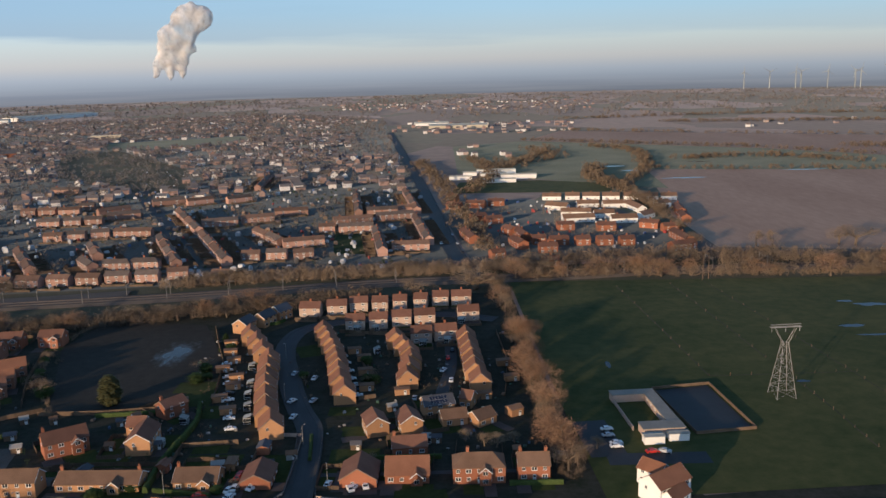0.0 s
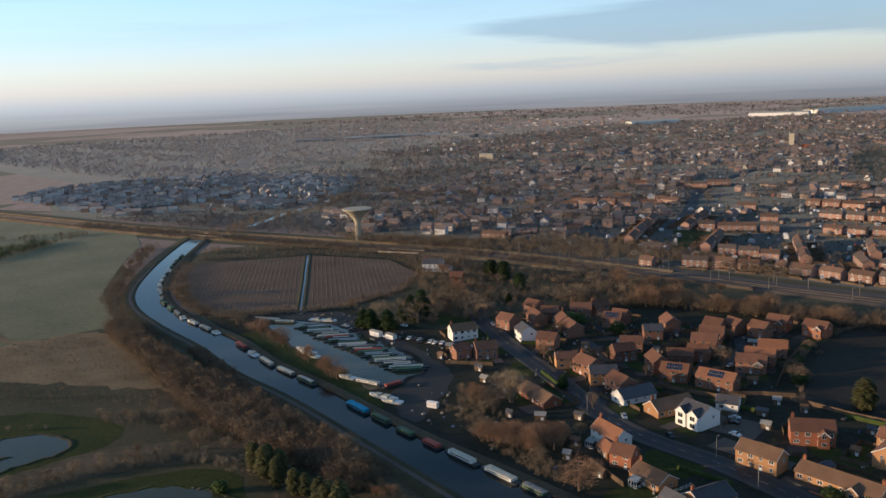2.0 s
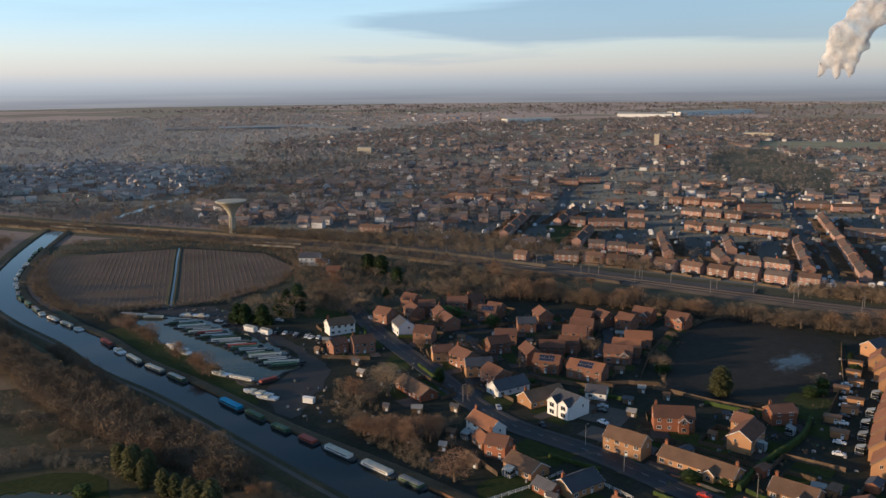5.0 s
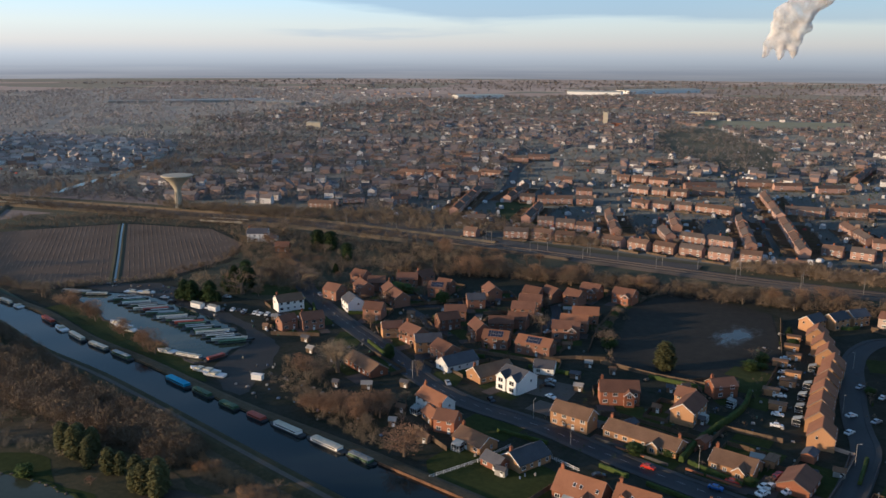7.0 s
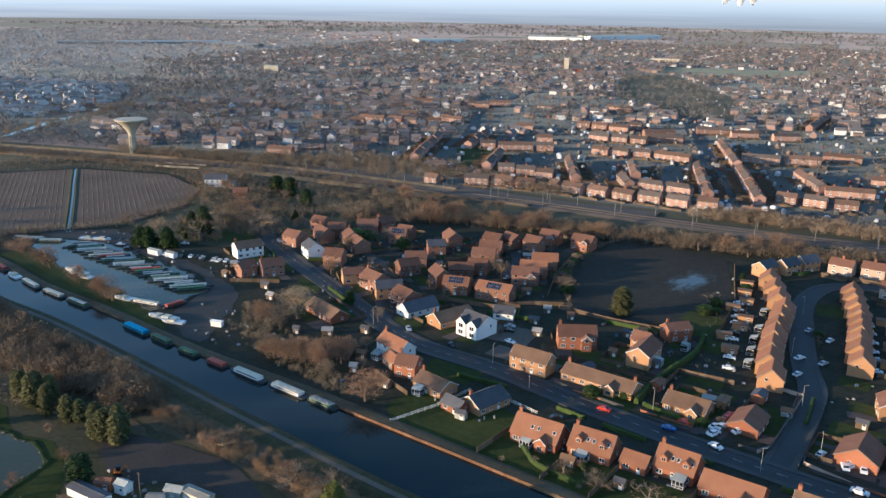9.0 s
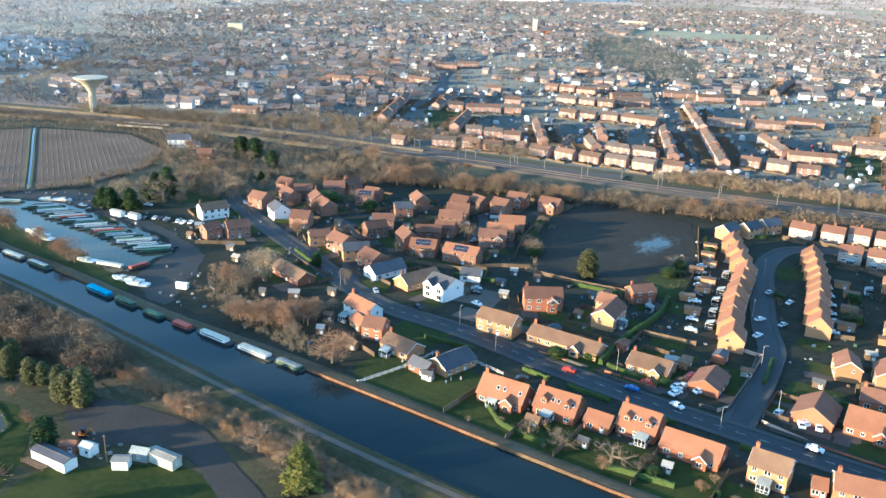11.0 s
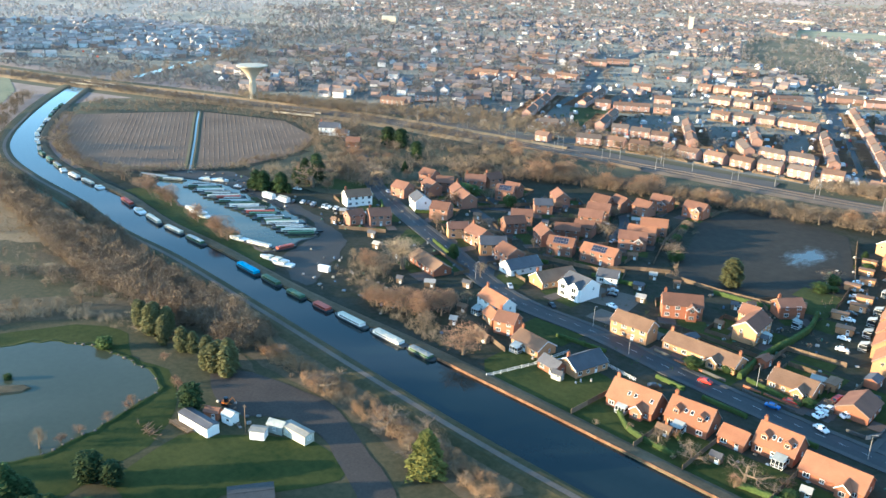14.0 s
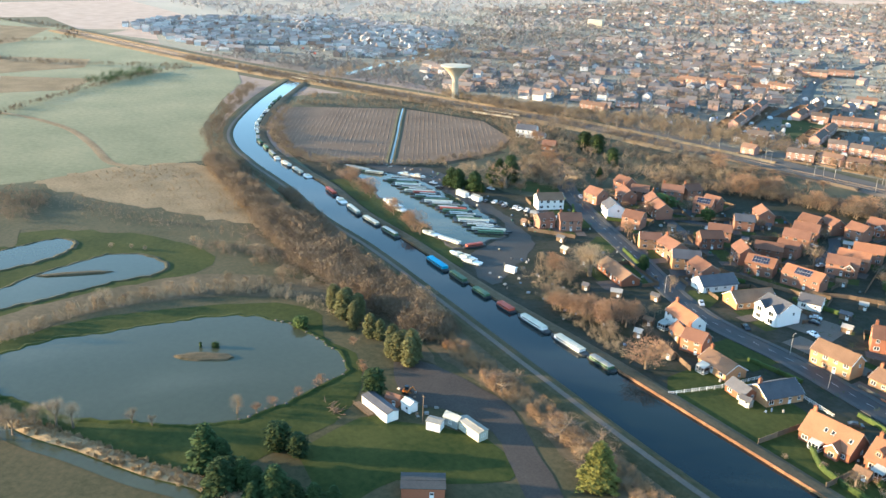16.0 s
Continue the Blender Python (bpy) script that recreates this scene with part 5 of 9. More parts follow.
def belt(points, width, count, kinds, low, high):
    line = curve_points(points, 2.0)
    for _ in range(count):
        p = line[tree_rng.randrange(len(line))]
        plant(tree_rng.choice(kinds), p[0] + tree_rng.uniform(-width, width), p[1] + tree_rng.uniform(-width, width), tree_rng.uniform(low, high), tree_rng.uniform(0.9, 1.35))


def thicket(name, points, width, count, low, high, mat, label, twigs=0, big=0.6, fat=1.25):
    """Woodland too thick to tell its trees apart: many clumps of fine sprays in one mesh, finer where the path passes near."""
    rng = random.Random(len(name) + count)
    line = curve_points(points, 3.0)
    near = min(math.hypot(p[0], p[1]) for p in line) < 250
    twigs = twigs or (200 if near else 84)
    long, thin = (0.18, 0.012) if near else (0.26, 0.022)
    vs = np.empty((count * twigs * 3, 3))
    for c in range(count):
        p = line[rng.randrange(len(line))]
        w = p[2] if len(p) > 2 else width
        x, y, h = p[0] + rng.uniform(-w, w), p[1] + rng.uniform(-w, w), rng.uniform(low, high)
        r = h * rng.uniform(0.32, 0.5)
        g = np.random.RandomState(c * 7 + count)
        a = g.normal(size=(twigs, 3))
        a /= np.linalg.norm(a, axis=1)[:, None]
        a = a * g.uniform(0.3, 1.0, (twigs, 1)) * (r, r, h * 0.46) + (x, y, h * 0.50)
        d = g.normal(size=(twigs, 3)) + (0, 0, 0.9)
        d /= np.linalg.norm(d, axis=1)[:, None]
        s = np.cross(d, g.normal(size=(twigs, 3)))
        s /= np.linalg.norm(s, axis=1)[:, None]
        k = c * twigs * 3
        t = g.uniform(0.6, 1.3, (twigs, 1)) * h * big
        vs[k:k + 3 * twigs:3] = a - s * t * thin * fat
        vs[k + 1:k + 3 * twigs:3] = a + s * t * thin * fat
        vs[k + 2:k + 3 * twigs:3] = a + d * t * long
    n = count * twigs
    me = bpy.data.meshes.new(name)
    me.vertices.add(3 * n), me.loops.add(3 * n), me.polygons.add(n)
    me.vertices.foreach_set("co", vs.ravel())
    me.loops.foreach_set("vertex_index", np.arange(3 * n, dtype=np.int32))
    me.polygons.foreach_set("loop_start", np.arange(0, 3 * n, 3, dtype=np.int32))
    me.materials.append(mat)
    me.update()
    return tagged(new(name, me), label, "woodland", kind="stuff")


# belt between the estate and the playing field
belt([(30, 470), (32, 400), (34, 340), (35.5, 290), (37, 236)], 3.5, 52, ("bare", "bare", "russet"), 7, 10.5)
thicket("hedge_undergrowth", [(30, 470), (33, 380), (35, 300), (37, 236)], 4, 320, 2, 5, M["twig"], "tangled hedge undergrowth of bare twigs")
# south of the railway
belt([(-300, 362), (-260, 382), (-225, 392), (-190, 403), (-158, 411), (-125, 418), (-100, 428)], 5, 42, ("bare", "bare", "russet"), 7, 11)
thicket("railway_scrub", [(-310, 352), (-255, 384), (-200, 402), (-150, 413), (-90, 432), (-40, 446)], 8, 800, 3.5, 8.5, M["twig"], "winter scrub along the railway")
belt([(-85, 440), (-40, 452), (20, 462), (32, 462)], 3, 10, ("bare", "shrub"), 4, 7)
# north of the railway
belt([(-165, 482), (-110, 492), (-60, 500), (-10, 505), (15, 500)], 5, 26, ("bare",), 8, 12)
thicket("cutting_scrub", [(-160, 484), (-90, 494), (10, 503), (60, 505)], 8, 700, 4, 9, M["twig"], "winter scrub on the railway cutting")
thicket("station_scrub", [(-560, 402, 10), (-480, 432, 18), (-420, 470, 26), (-360, 492, 24), (-300, 486, 10), (-250, 480, 6)], 12, 1050, 3, 8, M["twig"], "scrubby woodland beside the sidings")
thicket("line_scrub", [(-900, 262), (-760, 300), (-640, 338), (-540, 372), (-440, 410), (-330, 425)], 10, 800, 2.5, 7, M["twig"], "scrub on the railway bank")
belt([(40, 482), (100, 486), (170, 480), (240, 476), (320, 470)], 5, 34, ("bare", "russet"), 8, 13)
thicket("field_edge_wood", [(44, 482), (100, 485), (170, 479), (240, 475), (320, 470), (420, 472)], 4, 460, 4, 9, M["twig"], "dense bare wood along the playing field")
thicket("field_wood", [(30, 512), (110, 520), (190, 515), (280, 505), (420, 500)], 16, 900, 5, 11, M["twig"], "bare woodland beyond the playing field")
for x, y in ((221, 556), (268, 560), (277, 556), (212, 560)):
    plant("bare", x, y, 15, 1.3)
belt([(172, 545), (176, 600), (178, 650), (180, 700), (182, 800)], 4, 26, ("bare",), 9, 14)
# south bank of the river
belt([(-112, 134), (-140, 134), (-175, 137), (-205, 139)], 4, 26, ("shrub", "shrub", "russet"), 1.8, 3.6)
belt([(-212, 138), (-240, 138), (-270, 137), (-300, 137), (-335, 139), (-370, 143)], 7, 56, ("bare", "bare", "pale"), 5.5, 9)
thicket("bank_wood", [(-212, 136, 7), (-235, 138, 8), (-259, 137, 10), (-287, 135, 12), (-318, 135, 11), (-354, 137, 7), (-396, 141, 6), (-457, 147, 5)], 9, 1000, 4, 9.5, M["twig"], "dense bare riverbank thicket", 330, 0.42)
thicket("bank_sallows", [(-212, 137, 8), (-240, 138, 9), (-270, 136, 10), (-300, 134, 10), (-340, 137, 8), (-380, 141, 6)], 9, 600, 3, 8, M["twig"], "brown sallow thicket on the riverbank", 300, 0.42)
thicket("waterside_wood", [(-208, 144.5, 1.5), (-225, 144.5, 2.2), (-236, 144.5, 2.5), (-254, 144.5, 2.5), (-272, 146, 3), (-295, 148.5, 3), (-322, 152, 3), (-350, 156, 3), (-385, 160, 3)], 3, 420, 2.2, 5.5, M["twig"], "bare thicket growing down to the water", 260, 0.42)
thicket("lake_wood", [(-325, 98, 4), (-315, 109, 6), (-299, 117, 6), (-282, 124, 6), (-265, 129, 5), (-235, 130, 4)], 5, 260, 2, 5, M["twig"], "low bare wood behind the pond")
thicket("bank_brush", [(-104, 132, 4), (-138, 135, 4), (-153, 136, 4.5), (-170, 136, 4.5), (-190, 137, 4), (-206, 137, 4)], 4, 460, 1.2, 3.8, M["dry_brush"], "dry russet scrub above the towpath", 260, 0.62, 1.4)
thicket("bend_scrub", [(-400, 152), (-460, 158), (-520, 168), (-560, 186), (-620, 216), (-700, 262)], 6, 600, 2, 6, M["twig"], "scrub on the outside of the river bend")
# lakeside
belt([(-262, 116), (-300, 112), (-330, 100)], 4, 12, ("pale",), 4, 6)
belt([(-272, 14), (-284, 46), (-282, 84), (-266, 108)], 3, 26, ("poplar", "pale"), 4, 7)
thicket("lakeside_scrub", [(-270, 15), (-283, 50), (-278, 88), (-262, 108), (-230, 122)], 4, 260, 1.5, 4, M["twig_pale"], "dry scrub between the ponds")
thicket("sward_scrub", [(-440, 50, 8), (-410, 66, 10), (-380, 84, 10), (-350, 108, 9), (-325, 124, 6)], 8, 520, 0.8, 2.6, M["twig"], "low dark scrub over the sward", 60)
thicket("reed_tufts", [(-455, 80, 10), (-450, 120, 14), (-420, 110, 20), (-395, 122, 14), (-360, 128, 6)], 14, 420, 0.6, 1.5, M["dry_reed"], "tufts of dry reed", 40, 1.2)
thicket("meadow_wood", [(-440, 34, 12), (-425, 46, 10), (-400, 40, 8)], 12, 200, 2, 4.5, M["twig"], "dark scrub across the meadow")
for x, y in ((-341, 66), (-337, 73), (-332, 77), (-279, 31), (-282, 35), (-282, 50), (-285, 58), (-287, 66), (-288, 75), (-284, 90), (-280, 100), (-275, 106), (-268, 112)):
    plant("poplar", x, y, tree_rng.uniform(4, 6.5), 1.5)
thicket("drain_reeds", [(-243, 4), (-221, 13), (-198, 27), (-180, 38), (-163, 50), (-140, 58)], 2.2, 900, 0.9, 1.9, M["dry_reed"], "dense dry reeds along the drain", 90, 1.7, 2.2)
for x, y, h in ((-212, 9, 13), (-212, 13, 15), (-213, 18.5, 14), (-211, 23, 16), (-208, 26.5, 15), (-216, 12, 14)):
    plant("poplar", x, y, h, 1.1)
for x, y, h in ((-203, 40, 7), (-199, 44, 5)):
    plant("pale", x, y, h, 0.8)
plant("pale", -194, 65, 7, 0.75)
plant("round", -184, 101, 8.5)
plant("bush", -236, 102, 3.5, 1.3)
for x, y, h in ((-174, 50, 11), (-171, 53, 8), (-167, 53, 7), (-163, 55, 7), (-160, 57, 7), (-156, 60, 6.5), (-152, 63, 6), (-164, 50, 7), (-157, 55, 6), (-150, 67, 5), (-148, 71, 4.5)):
    plant("conifer", x, y, h * 1.1, 1.35)
plant("round", -173, 68, 7, 1.15)
plant("round", -168, 71, 5.5, 1.2)
for x, y, h in ((-245, 118, 8), (-241, 117, 9), (-238, 120, 9), (-235, 117, 9), (-232, 121, 8), (-229, 118, 8), (-226, 116, 6), (-218, 118, 7), (-215, 120, 6), (-205, 119, 9), (-202, 121, 8), (-200, 118, 9), (-197, 121, 9), (-195, 119, 8), (-198, 123, 7), (-203, 117, 6)):
    plant("olive", x, y, h * 1.1, 1.05)
plant("golden", -121, 127, 12, 1.2)
for x, y, h in ((-82, 125, 7), (-77, 131, 6), (-88, 122, 6), (-131, 131, 4.2), (-134, 135, 3.6), (-128, 133, 3)):
    plant("pale", x, y, h, 1.3)
for x, y in ((-216, 111), (-197, 90), (-195, 83), (-194, 75), (-198, 105), (-199, 92), (-201, 106), (-193, 70)):
    plant("russet", x, y, 2.2, 1.1)
plant("bush", -237, 69, 1.8, 0.5)
plant("bush", -235, 73, 1.2)
# village
plant("pale", -225, 219, 15, 1.3)
plant("pale", -228, 222, 13, 1.1)
plant("russet", -158, 181, 9, 1.35)
plant("bare", -198, 235, 9, 1.1)
plant("pale", -186, 206, 9, 0.9)
plant("pale", -184, 212, 8, 0.9)
plant("olive", -127, 302, 12, 1.45)
plant("bare", -102, 334, 6, 1.3)
plant("cypress", -101, 374, 5)
belt([(-240, 214), (-222, 206), (-206, 194), (-188, 194), (-172, 186)], 9, 34, ("bare", "russet", "russet", "pale", "bare"), 3.5, 8)
thicket("garden_thicket", [(-240, 208, 8), (-215, 196, 9), (-190, 188, 6), (-170, 182, 4)], 8, 260, 1.2, 4, M["twig_pale"], "overgrown riverside garden scrub")
for x, y, h in ((-361, 240, 10), (-357, 241.5, 10.5), (-353, 243, 10), (-349, 246, 11), (-345, 248, 10), (-341, 250, 10), (-352, 264, 9), (-346, 268, 9), (-220, 243, 6)):
    plant("cypress", x, y, h, 1.1)
belt([(-345, 318), (-330, 345), (-300, 355), (-335, 300), (-375, 345)], 12, 34, ("bare", "russet", "bare", "pale", "shrub"), 4, 8)
for x, y, h, kind in ((-392, 366, 11, "round"), (-386, 372, 12, "conifer"), (-382, 368, 11, "round"), (-357, 357, 9, "round"), (-352, 354, 8, "conifer"), (-337, 328, 8, "conifer"), (-372, 292, 8, "round"), (-356, 272, 11, "conifer"), (-350, 276, 10, "round"), (-362, 270, 9, "conifer")):
    plant(kind, x, y, h, 1.05)
thicket("common_scrub", [(-392, 292, 12), (-372, 320, 16), (-340, 296, 12), (-385, 362, 22), (-330, 385, 22), (-280, 398, 14), (-430, 385, 16)], 14, 560, 1.8, 5.5, M["twig"], "scrub over the common below the railway")
thicket("terrace_trees", [(-330, 500, 14), (-260, 520, 20), (-190, 560, 24), (-120, 540, 20), (-60, 560, 24), (-140, 640, 30), (-250, 640, 30), (-60, 680, 30), (-330, 600, 26)], 20, 70, 4, 8, M["twig"], "bare garden trees between the terraces", 200, 0.4)
belt([(-440, 372), (-385, 340), (-360, 300), (-330, 268)], 14, 40, ("bare", "russet", "pale", "bare", "shrub"), 4, 8)
for x, y, h in ((-392, 199, 7), (-386, 197, 6), (-365, 195, 8), (-358, 194, 6), (-333, 191, 6), (-328, 190, 5), (-304, 187, 8), (-298, 186, 6), (-310, 188, 5)):
    plant("russet", x, y, h, 1.25)
belt([(-400, 200), (-432, 202), (-480, 197), (-520, 210)], 3, 22, ("bare", "pale", "shrub"), 3, 6)
thicket("field_hedge", [(-404, 262, 3), (-410, 305, 4), (-440, 346, 5), (-494, 364, 6), (-530, 352, 7), (-562, 338, 8), (-590, 300, 8), (-610, 262, 6)], 4, 420, 2, 5, M["twig"], "hedge round the ploughed field")
thicket("field_rim", [(-604, 256, 4), (-575, 236, 5), (-545, 220, 5), (-510, 207, 5), (-470, 198, 5), (-440, 203, 5), (-420, 228, 4)], 5, 420, 1.6, 4.2, M["twig"], "bare scrub along the field's riverside edge")
thicket("field_scrub", [(-470, 192, 3), (-446, 197, 6), (-432, 204, 5), (-420, 222, 3), (-406, 246, 3), (-398, 262, 4)], 4, 220, 1.5, 4.5, M["twig_pale"], "pale scrub between field and boatyard")
belt([(-250, 420), (-300, 412), (-345, 400)], 6, 14, ("bare", "russet"), 5, 8)
for x, y, h in ((12, 258, 7), (16, 257, 6), (22, 260, 6), (6, 262, 5), (48, 254, 5), (-24, 250, 3)):
    plant("pale", x, y, h, 1.2)
belt([(-150, 300), (-168, 330), (-180, 365)], 1.5, 16, ("shrub", "bush"), 2, 4)
belt([(-300, 285), (-290, 300), (-250, 330), (-215, 345), (-200, 300), (-225, 275), (-255, 285)], 14, 60, ("bush", "shrub", "bare", "russet", "bare"), 2, 6)
belt([(-140, 232), (-90, 230), (-60, 236)], 4, 14, ("bush", "shrub"), 1.2, 2.6)
belt([(-100, 182), (-40, 182)], 6, 26, ("bush", "shrub", "russet"), 1.2, 3.2)
belt([(-95, 290), (-100, 340), (-97, 372)], 4, 14, ("bush", "shrub"), 1.3, 3)
belt([(-52, 300), (-54, 312), (-58, 330)], 1.5, 8, ("bush", "shrub"), 1.0, 2.2)
belt([(-28, 312), (-31, 330), (-33, 345)], 1.5, 12, ("bush", "shrub"), 1.3, 3)
thicket("terrace_gardens", [(-300, 540, 20), (-230, 580, 26), (-200, 680, 30), (-120, 600, 26), (-60, 610, 30), (-100, 720, 30), (-250, 730, 30), (-330, 660, 30)], 20, 150, 1.5, 4, M["twig"], "garden shrubs between the terraces", 110, 0.45)
thicket("estate_gardens", [(20, 560, 8), (60, 600, 16), (120, 590, 18), (90, 680, 22), (140, 720, 22), (40, 730, 16)], 14, 260, 2, 6, M["twig"], "garden shrubs of the far estate")
thicket("village_gardens", [(-300, 300, 14), (-260, 320, 16), (-220, 320, 18), (-200, 280, 16), (-180, 350, 12), (-240, 270, 12)], 14, 260, 1.0, 3.2, M["twig"], "low garden shrubs of the brick estate")
thicket("street_gardens", [(-95, 250, 8), (-85, 300, 8), (-92, 350, 6), (-35, 320, 6), (-30, 360, 8), (0, 310, 8), (0, 390, 10), (-40, 400, 10)], 7, 260, 0.8, 2.6, M["twig"], "low garden shrubs along the estate road")
thicket("reach_trees", [(-700, 322), (-730, 350), (-760, 420), (-800, 500), (-850, 560)], 16, 240, 4, 9, M["twig"], "bare trees along the far water")


thicket("common_growth", [(-470, 385, 10), (-430, 372, 14), (-400, 372, 16), (-410, 330, 10), (-385, 320, 14), (-360, 300, 12), (-330, 300, 14), (-345, 340, 16), (-310, 360, 14), (-330, 385, 18), (-370, 395, 20), (-300, 400, 14)], 14, 620, 2.5, 6.5, M["twig"], "scrubby bare trees over the common")
thicket("common_sallows", [(-440, 380, 14), (-400, 350, 16), (-370, 330, 14), (-345, 370, 18), (-310, 395, 14), (-380, 270, 6), (-340, 262, 8)], 14, 320, 2, 6, M["twig_pale"], "pale shrubs over the common")
thicket("siding_growth", [(-600, 392, 8), (-540, 415, 12), (-480, 445, 18), (-430, 480, 30), (-390, 470, 24), (-350, 480, 14)], 14, 620, 3, 8, M["twig_pale"], "pale bare trees between railway and town")
thicket("field_margin", [(-640, 285, 8), (-610, 310, 10), (-585, 345, 8), (-540, 365, 8), (-500, 376, 8), (-455, 368, 8), (-425, 340, 6)], 8, 420, 2, 5.5, M["twig"], "bare scrub between field and railway")


# ---- the town beyond, too many houses to count ----
KEEP_OFF = [(curve_points(AVENUE, 30.0), 11.0), (curve_points(SECOND, 20.0), 10.0), (curve_points(THIRD, 20.0), 10.0), (curve_points(RAIL, 25.0), 22.0), (curve_points([(-735, 370), (-770, 420), (-800, 465), (-860, 560)], 15.0), 14.0)]
for row in TERRACES_WEST_A + TERRACES_WEST_B + TERRACES_EAST + TERRACES_MID_A + TERRACES_MID_B + WHITE_ROWS + RED_ROWS + BUNGALOWS:
    KEEP_OFF.append(([np.array(row[:2]) + (np.array(row[2:4]) - np.array(row[:2])) * j / 6 for j in range(7)], 11.0))
PARKS = [[(-630, 1420), (-560, 1480), (-345, 1148), (-284, 937), (-314, 898), (-400, 980), (-500, 1090)], [(-648, 1656), (-410, 1772), (-363, 1611), (-452, 1513), (-580, 1481)], [(-86, 654), (-59, 650), (-52, 565), (-75, 568)], [(-405, 584), (-383, 610), (-341, 545), (-355, 513)]]
BARRED = np.array([(p[0], p[1], r) for line, r in KEEP_OFF for p in line])


def free_ground(x, y):
    if any(inside(x, y, park) for park in PARKS):
        return False
    return bool(((BARRED[:, 0] - x) ** 2 + (BARRED[:, 1] - y) ** 2 > BARRED[:, 2] ** 2).all())


def far_houses(name, zones, walls, roofs, label, gap=38.0, full=0.54):
    """Streets of small gabled houses joined into one wall mesh and one roof mesh; full: how much of each street is built up."""
    rng = random.Random(len(name))
    wv, wf, rv, rf = [], [], [], []
    for poly, turn, share in zones:
        mx, my = sum(p[0] for p in poly) / len(poly), sum(p[1] for p in poly) / len(poly)
        reach = max(math.hypot(p[0] - mx, p[1] - my) for p in poly)
        ct, st = math.cos(radians(turn)), math.sin(radians(turn))
        v = -reach
        while v < reach:
            u = -reach
            while u < reach:
                run, ln = rng.choice((1, 2, 2, 3, 4, 6)), rng.uniform(7.5, 10.5)
                turned = rng.random() < 0.16
                for k in range(run):
                    uu = u + k * (ln + rng.choice((0.0, 0.4, 2.5, 4.0)))
                    bend = 26 * math.sin(uu / 170 + v / 90) + rng.uniform(-1.5, 1.5)
                    cx, cy = mx + ct * uu - st * (v + bend), my + st * uu + ct * (v + bend)
                    if rng.random() > full * share or not inside(cx, cy, poly) or noise.noise((cx / 90, cy / 90, 3)) > 0.33 or not free_ground(cx, cy):
                        continue
                    a = radians(turn + math.degrees(26 / 170 * math.cos(uu / 170 + v / 90)) + rng.gauss(0, 4) + (90 if turned else 0))
                    L, D, e = ln / 2, rng.uniform(3.0, 4.0), rng.choice((2.5, 4.6, 4.8))
                    r, c, s = e + rng.uniform(1.9, 2.9), math.cos(a), math.sin(a)
                    P = lambda q, w, z: (cx + c * q - s * w, cy + s * q + c * w, z)
                    b = len(wv)
                    wv += [P(-L, -D, 0), P(L, -D, 0), P(L, D, 0), P(-L, D, 0), P(-L, -D, e), P(L, -D, e), P(L, D, e), P(-L, D, e), P(-L, 0, r), P(L, 0, r)]
                    wf += [(b, b + 1, b + 5, b + 4), (b + 2, b + 3, b + 7, b + 6), (b + 1, b + 2, b + 6, b + 9, b + 5), (b + 3, b, b + 4, b + 8, b + 7)]
                    b = len(rv)
                    o, t, q = 0.4, 0.2, L + 0.3
                    k2 = (r - e) / D
                    rv += [P(-q, -D - o, e - k2 * o + t), P(q, -D - o, e - k2 * o + t), P(q, 0, r + t), P(-q, 0, r + t), P(q, D + o, e - k2 * o + t), P(-q, D + o, e - k2 * o + t)]
                    rf += [(b, b + 1, b + 2, b + 3), (b + 3, b + 2, b + 4, b + 5)]
                u += run * (ln + 1.5) + rng.uniform(2, 12)
            v += gap * rng.choice((0.42, 0.58)) if rng.random() < 0.85 else gap
    town = tagged(new(name), label, "town", kind="stuff")
    part("wall", mesh_of("wall", wv, wf, [walls]), town)
    part("roof", mesh_of("roof", rv, rf, [roofs]), town)


def specks(name, zones, colours, label, low, high, flat=1.0):
    """Countless small loose things: bevel-topped boxes of many sizes, joined."""
    rng = random.Random(len(name) * 3)
    vs, fs = [], []
    for poly, count in zones:
        xs, ys = [p[0] for p in poly], [p[1] for p in poly]
        made = 0
        while made < count:
            x, y = rng.uniform(min(xs), max(xs)), rng.uniform(min(ys), max(ys))
            if not inside(x, y, poly) or inside(x, y, BASIN) or 140 < y < 182 and x < -20:
                continue
            made += 1
            a, b, h, t = rng.uniform(low, high), rng.uniform(low, high) * flat, rng.uniform(low, high) * 0.8, rng.uniform(0, math.pi)
            c, s = math.cos(t), math.sin(t)
            k = len(vs)
            for q, z in ((1.0, 0.05), (1.0, h * 0.6), (0.7, h)):
                vs += [(x + c * u * a * q - s * v * b * q, y + s * u * a * q + c * v * b * q, z + 0.1) for u, v in ((-0.5, -0.5), (0.5, -0.5), (0.5, 0.5), (-0.5, 0.5))]
            for r in (0, 4):
                fs += [(k + r + j, k + r + (j + 1) % 4, k + r + 4 + (j + 1) % 4, k + r + 4 + j) for j in range(4)]
            fs.append((k + 8, k + 9, k + 10, k + 11))
    tagged(new(name, mesh_of(name, vs, fs, [island_material(name + "_paint", colours, 0.6, 0.4)])), label, "clutter", kind="stuff")


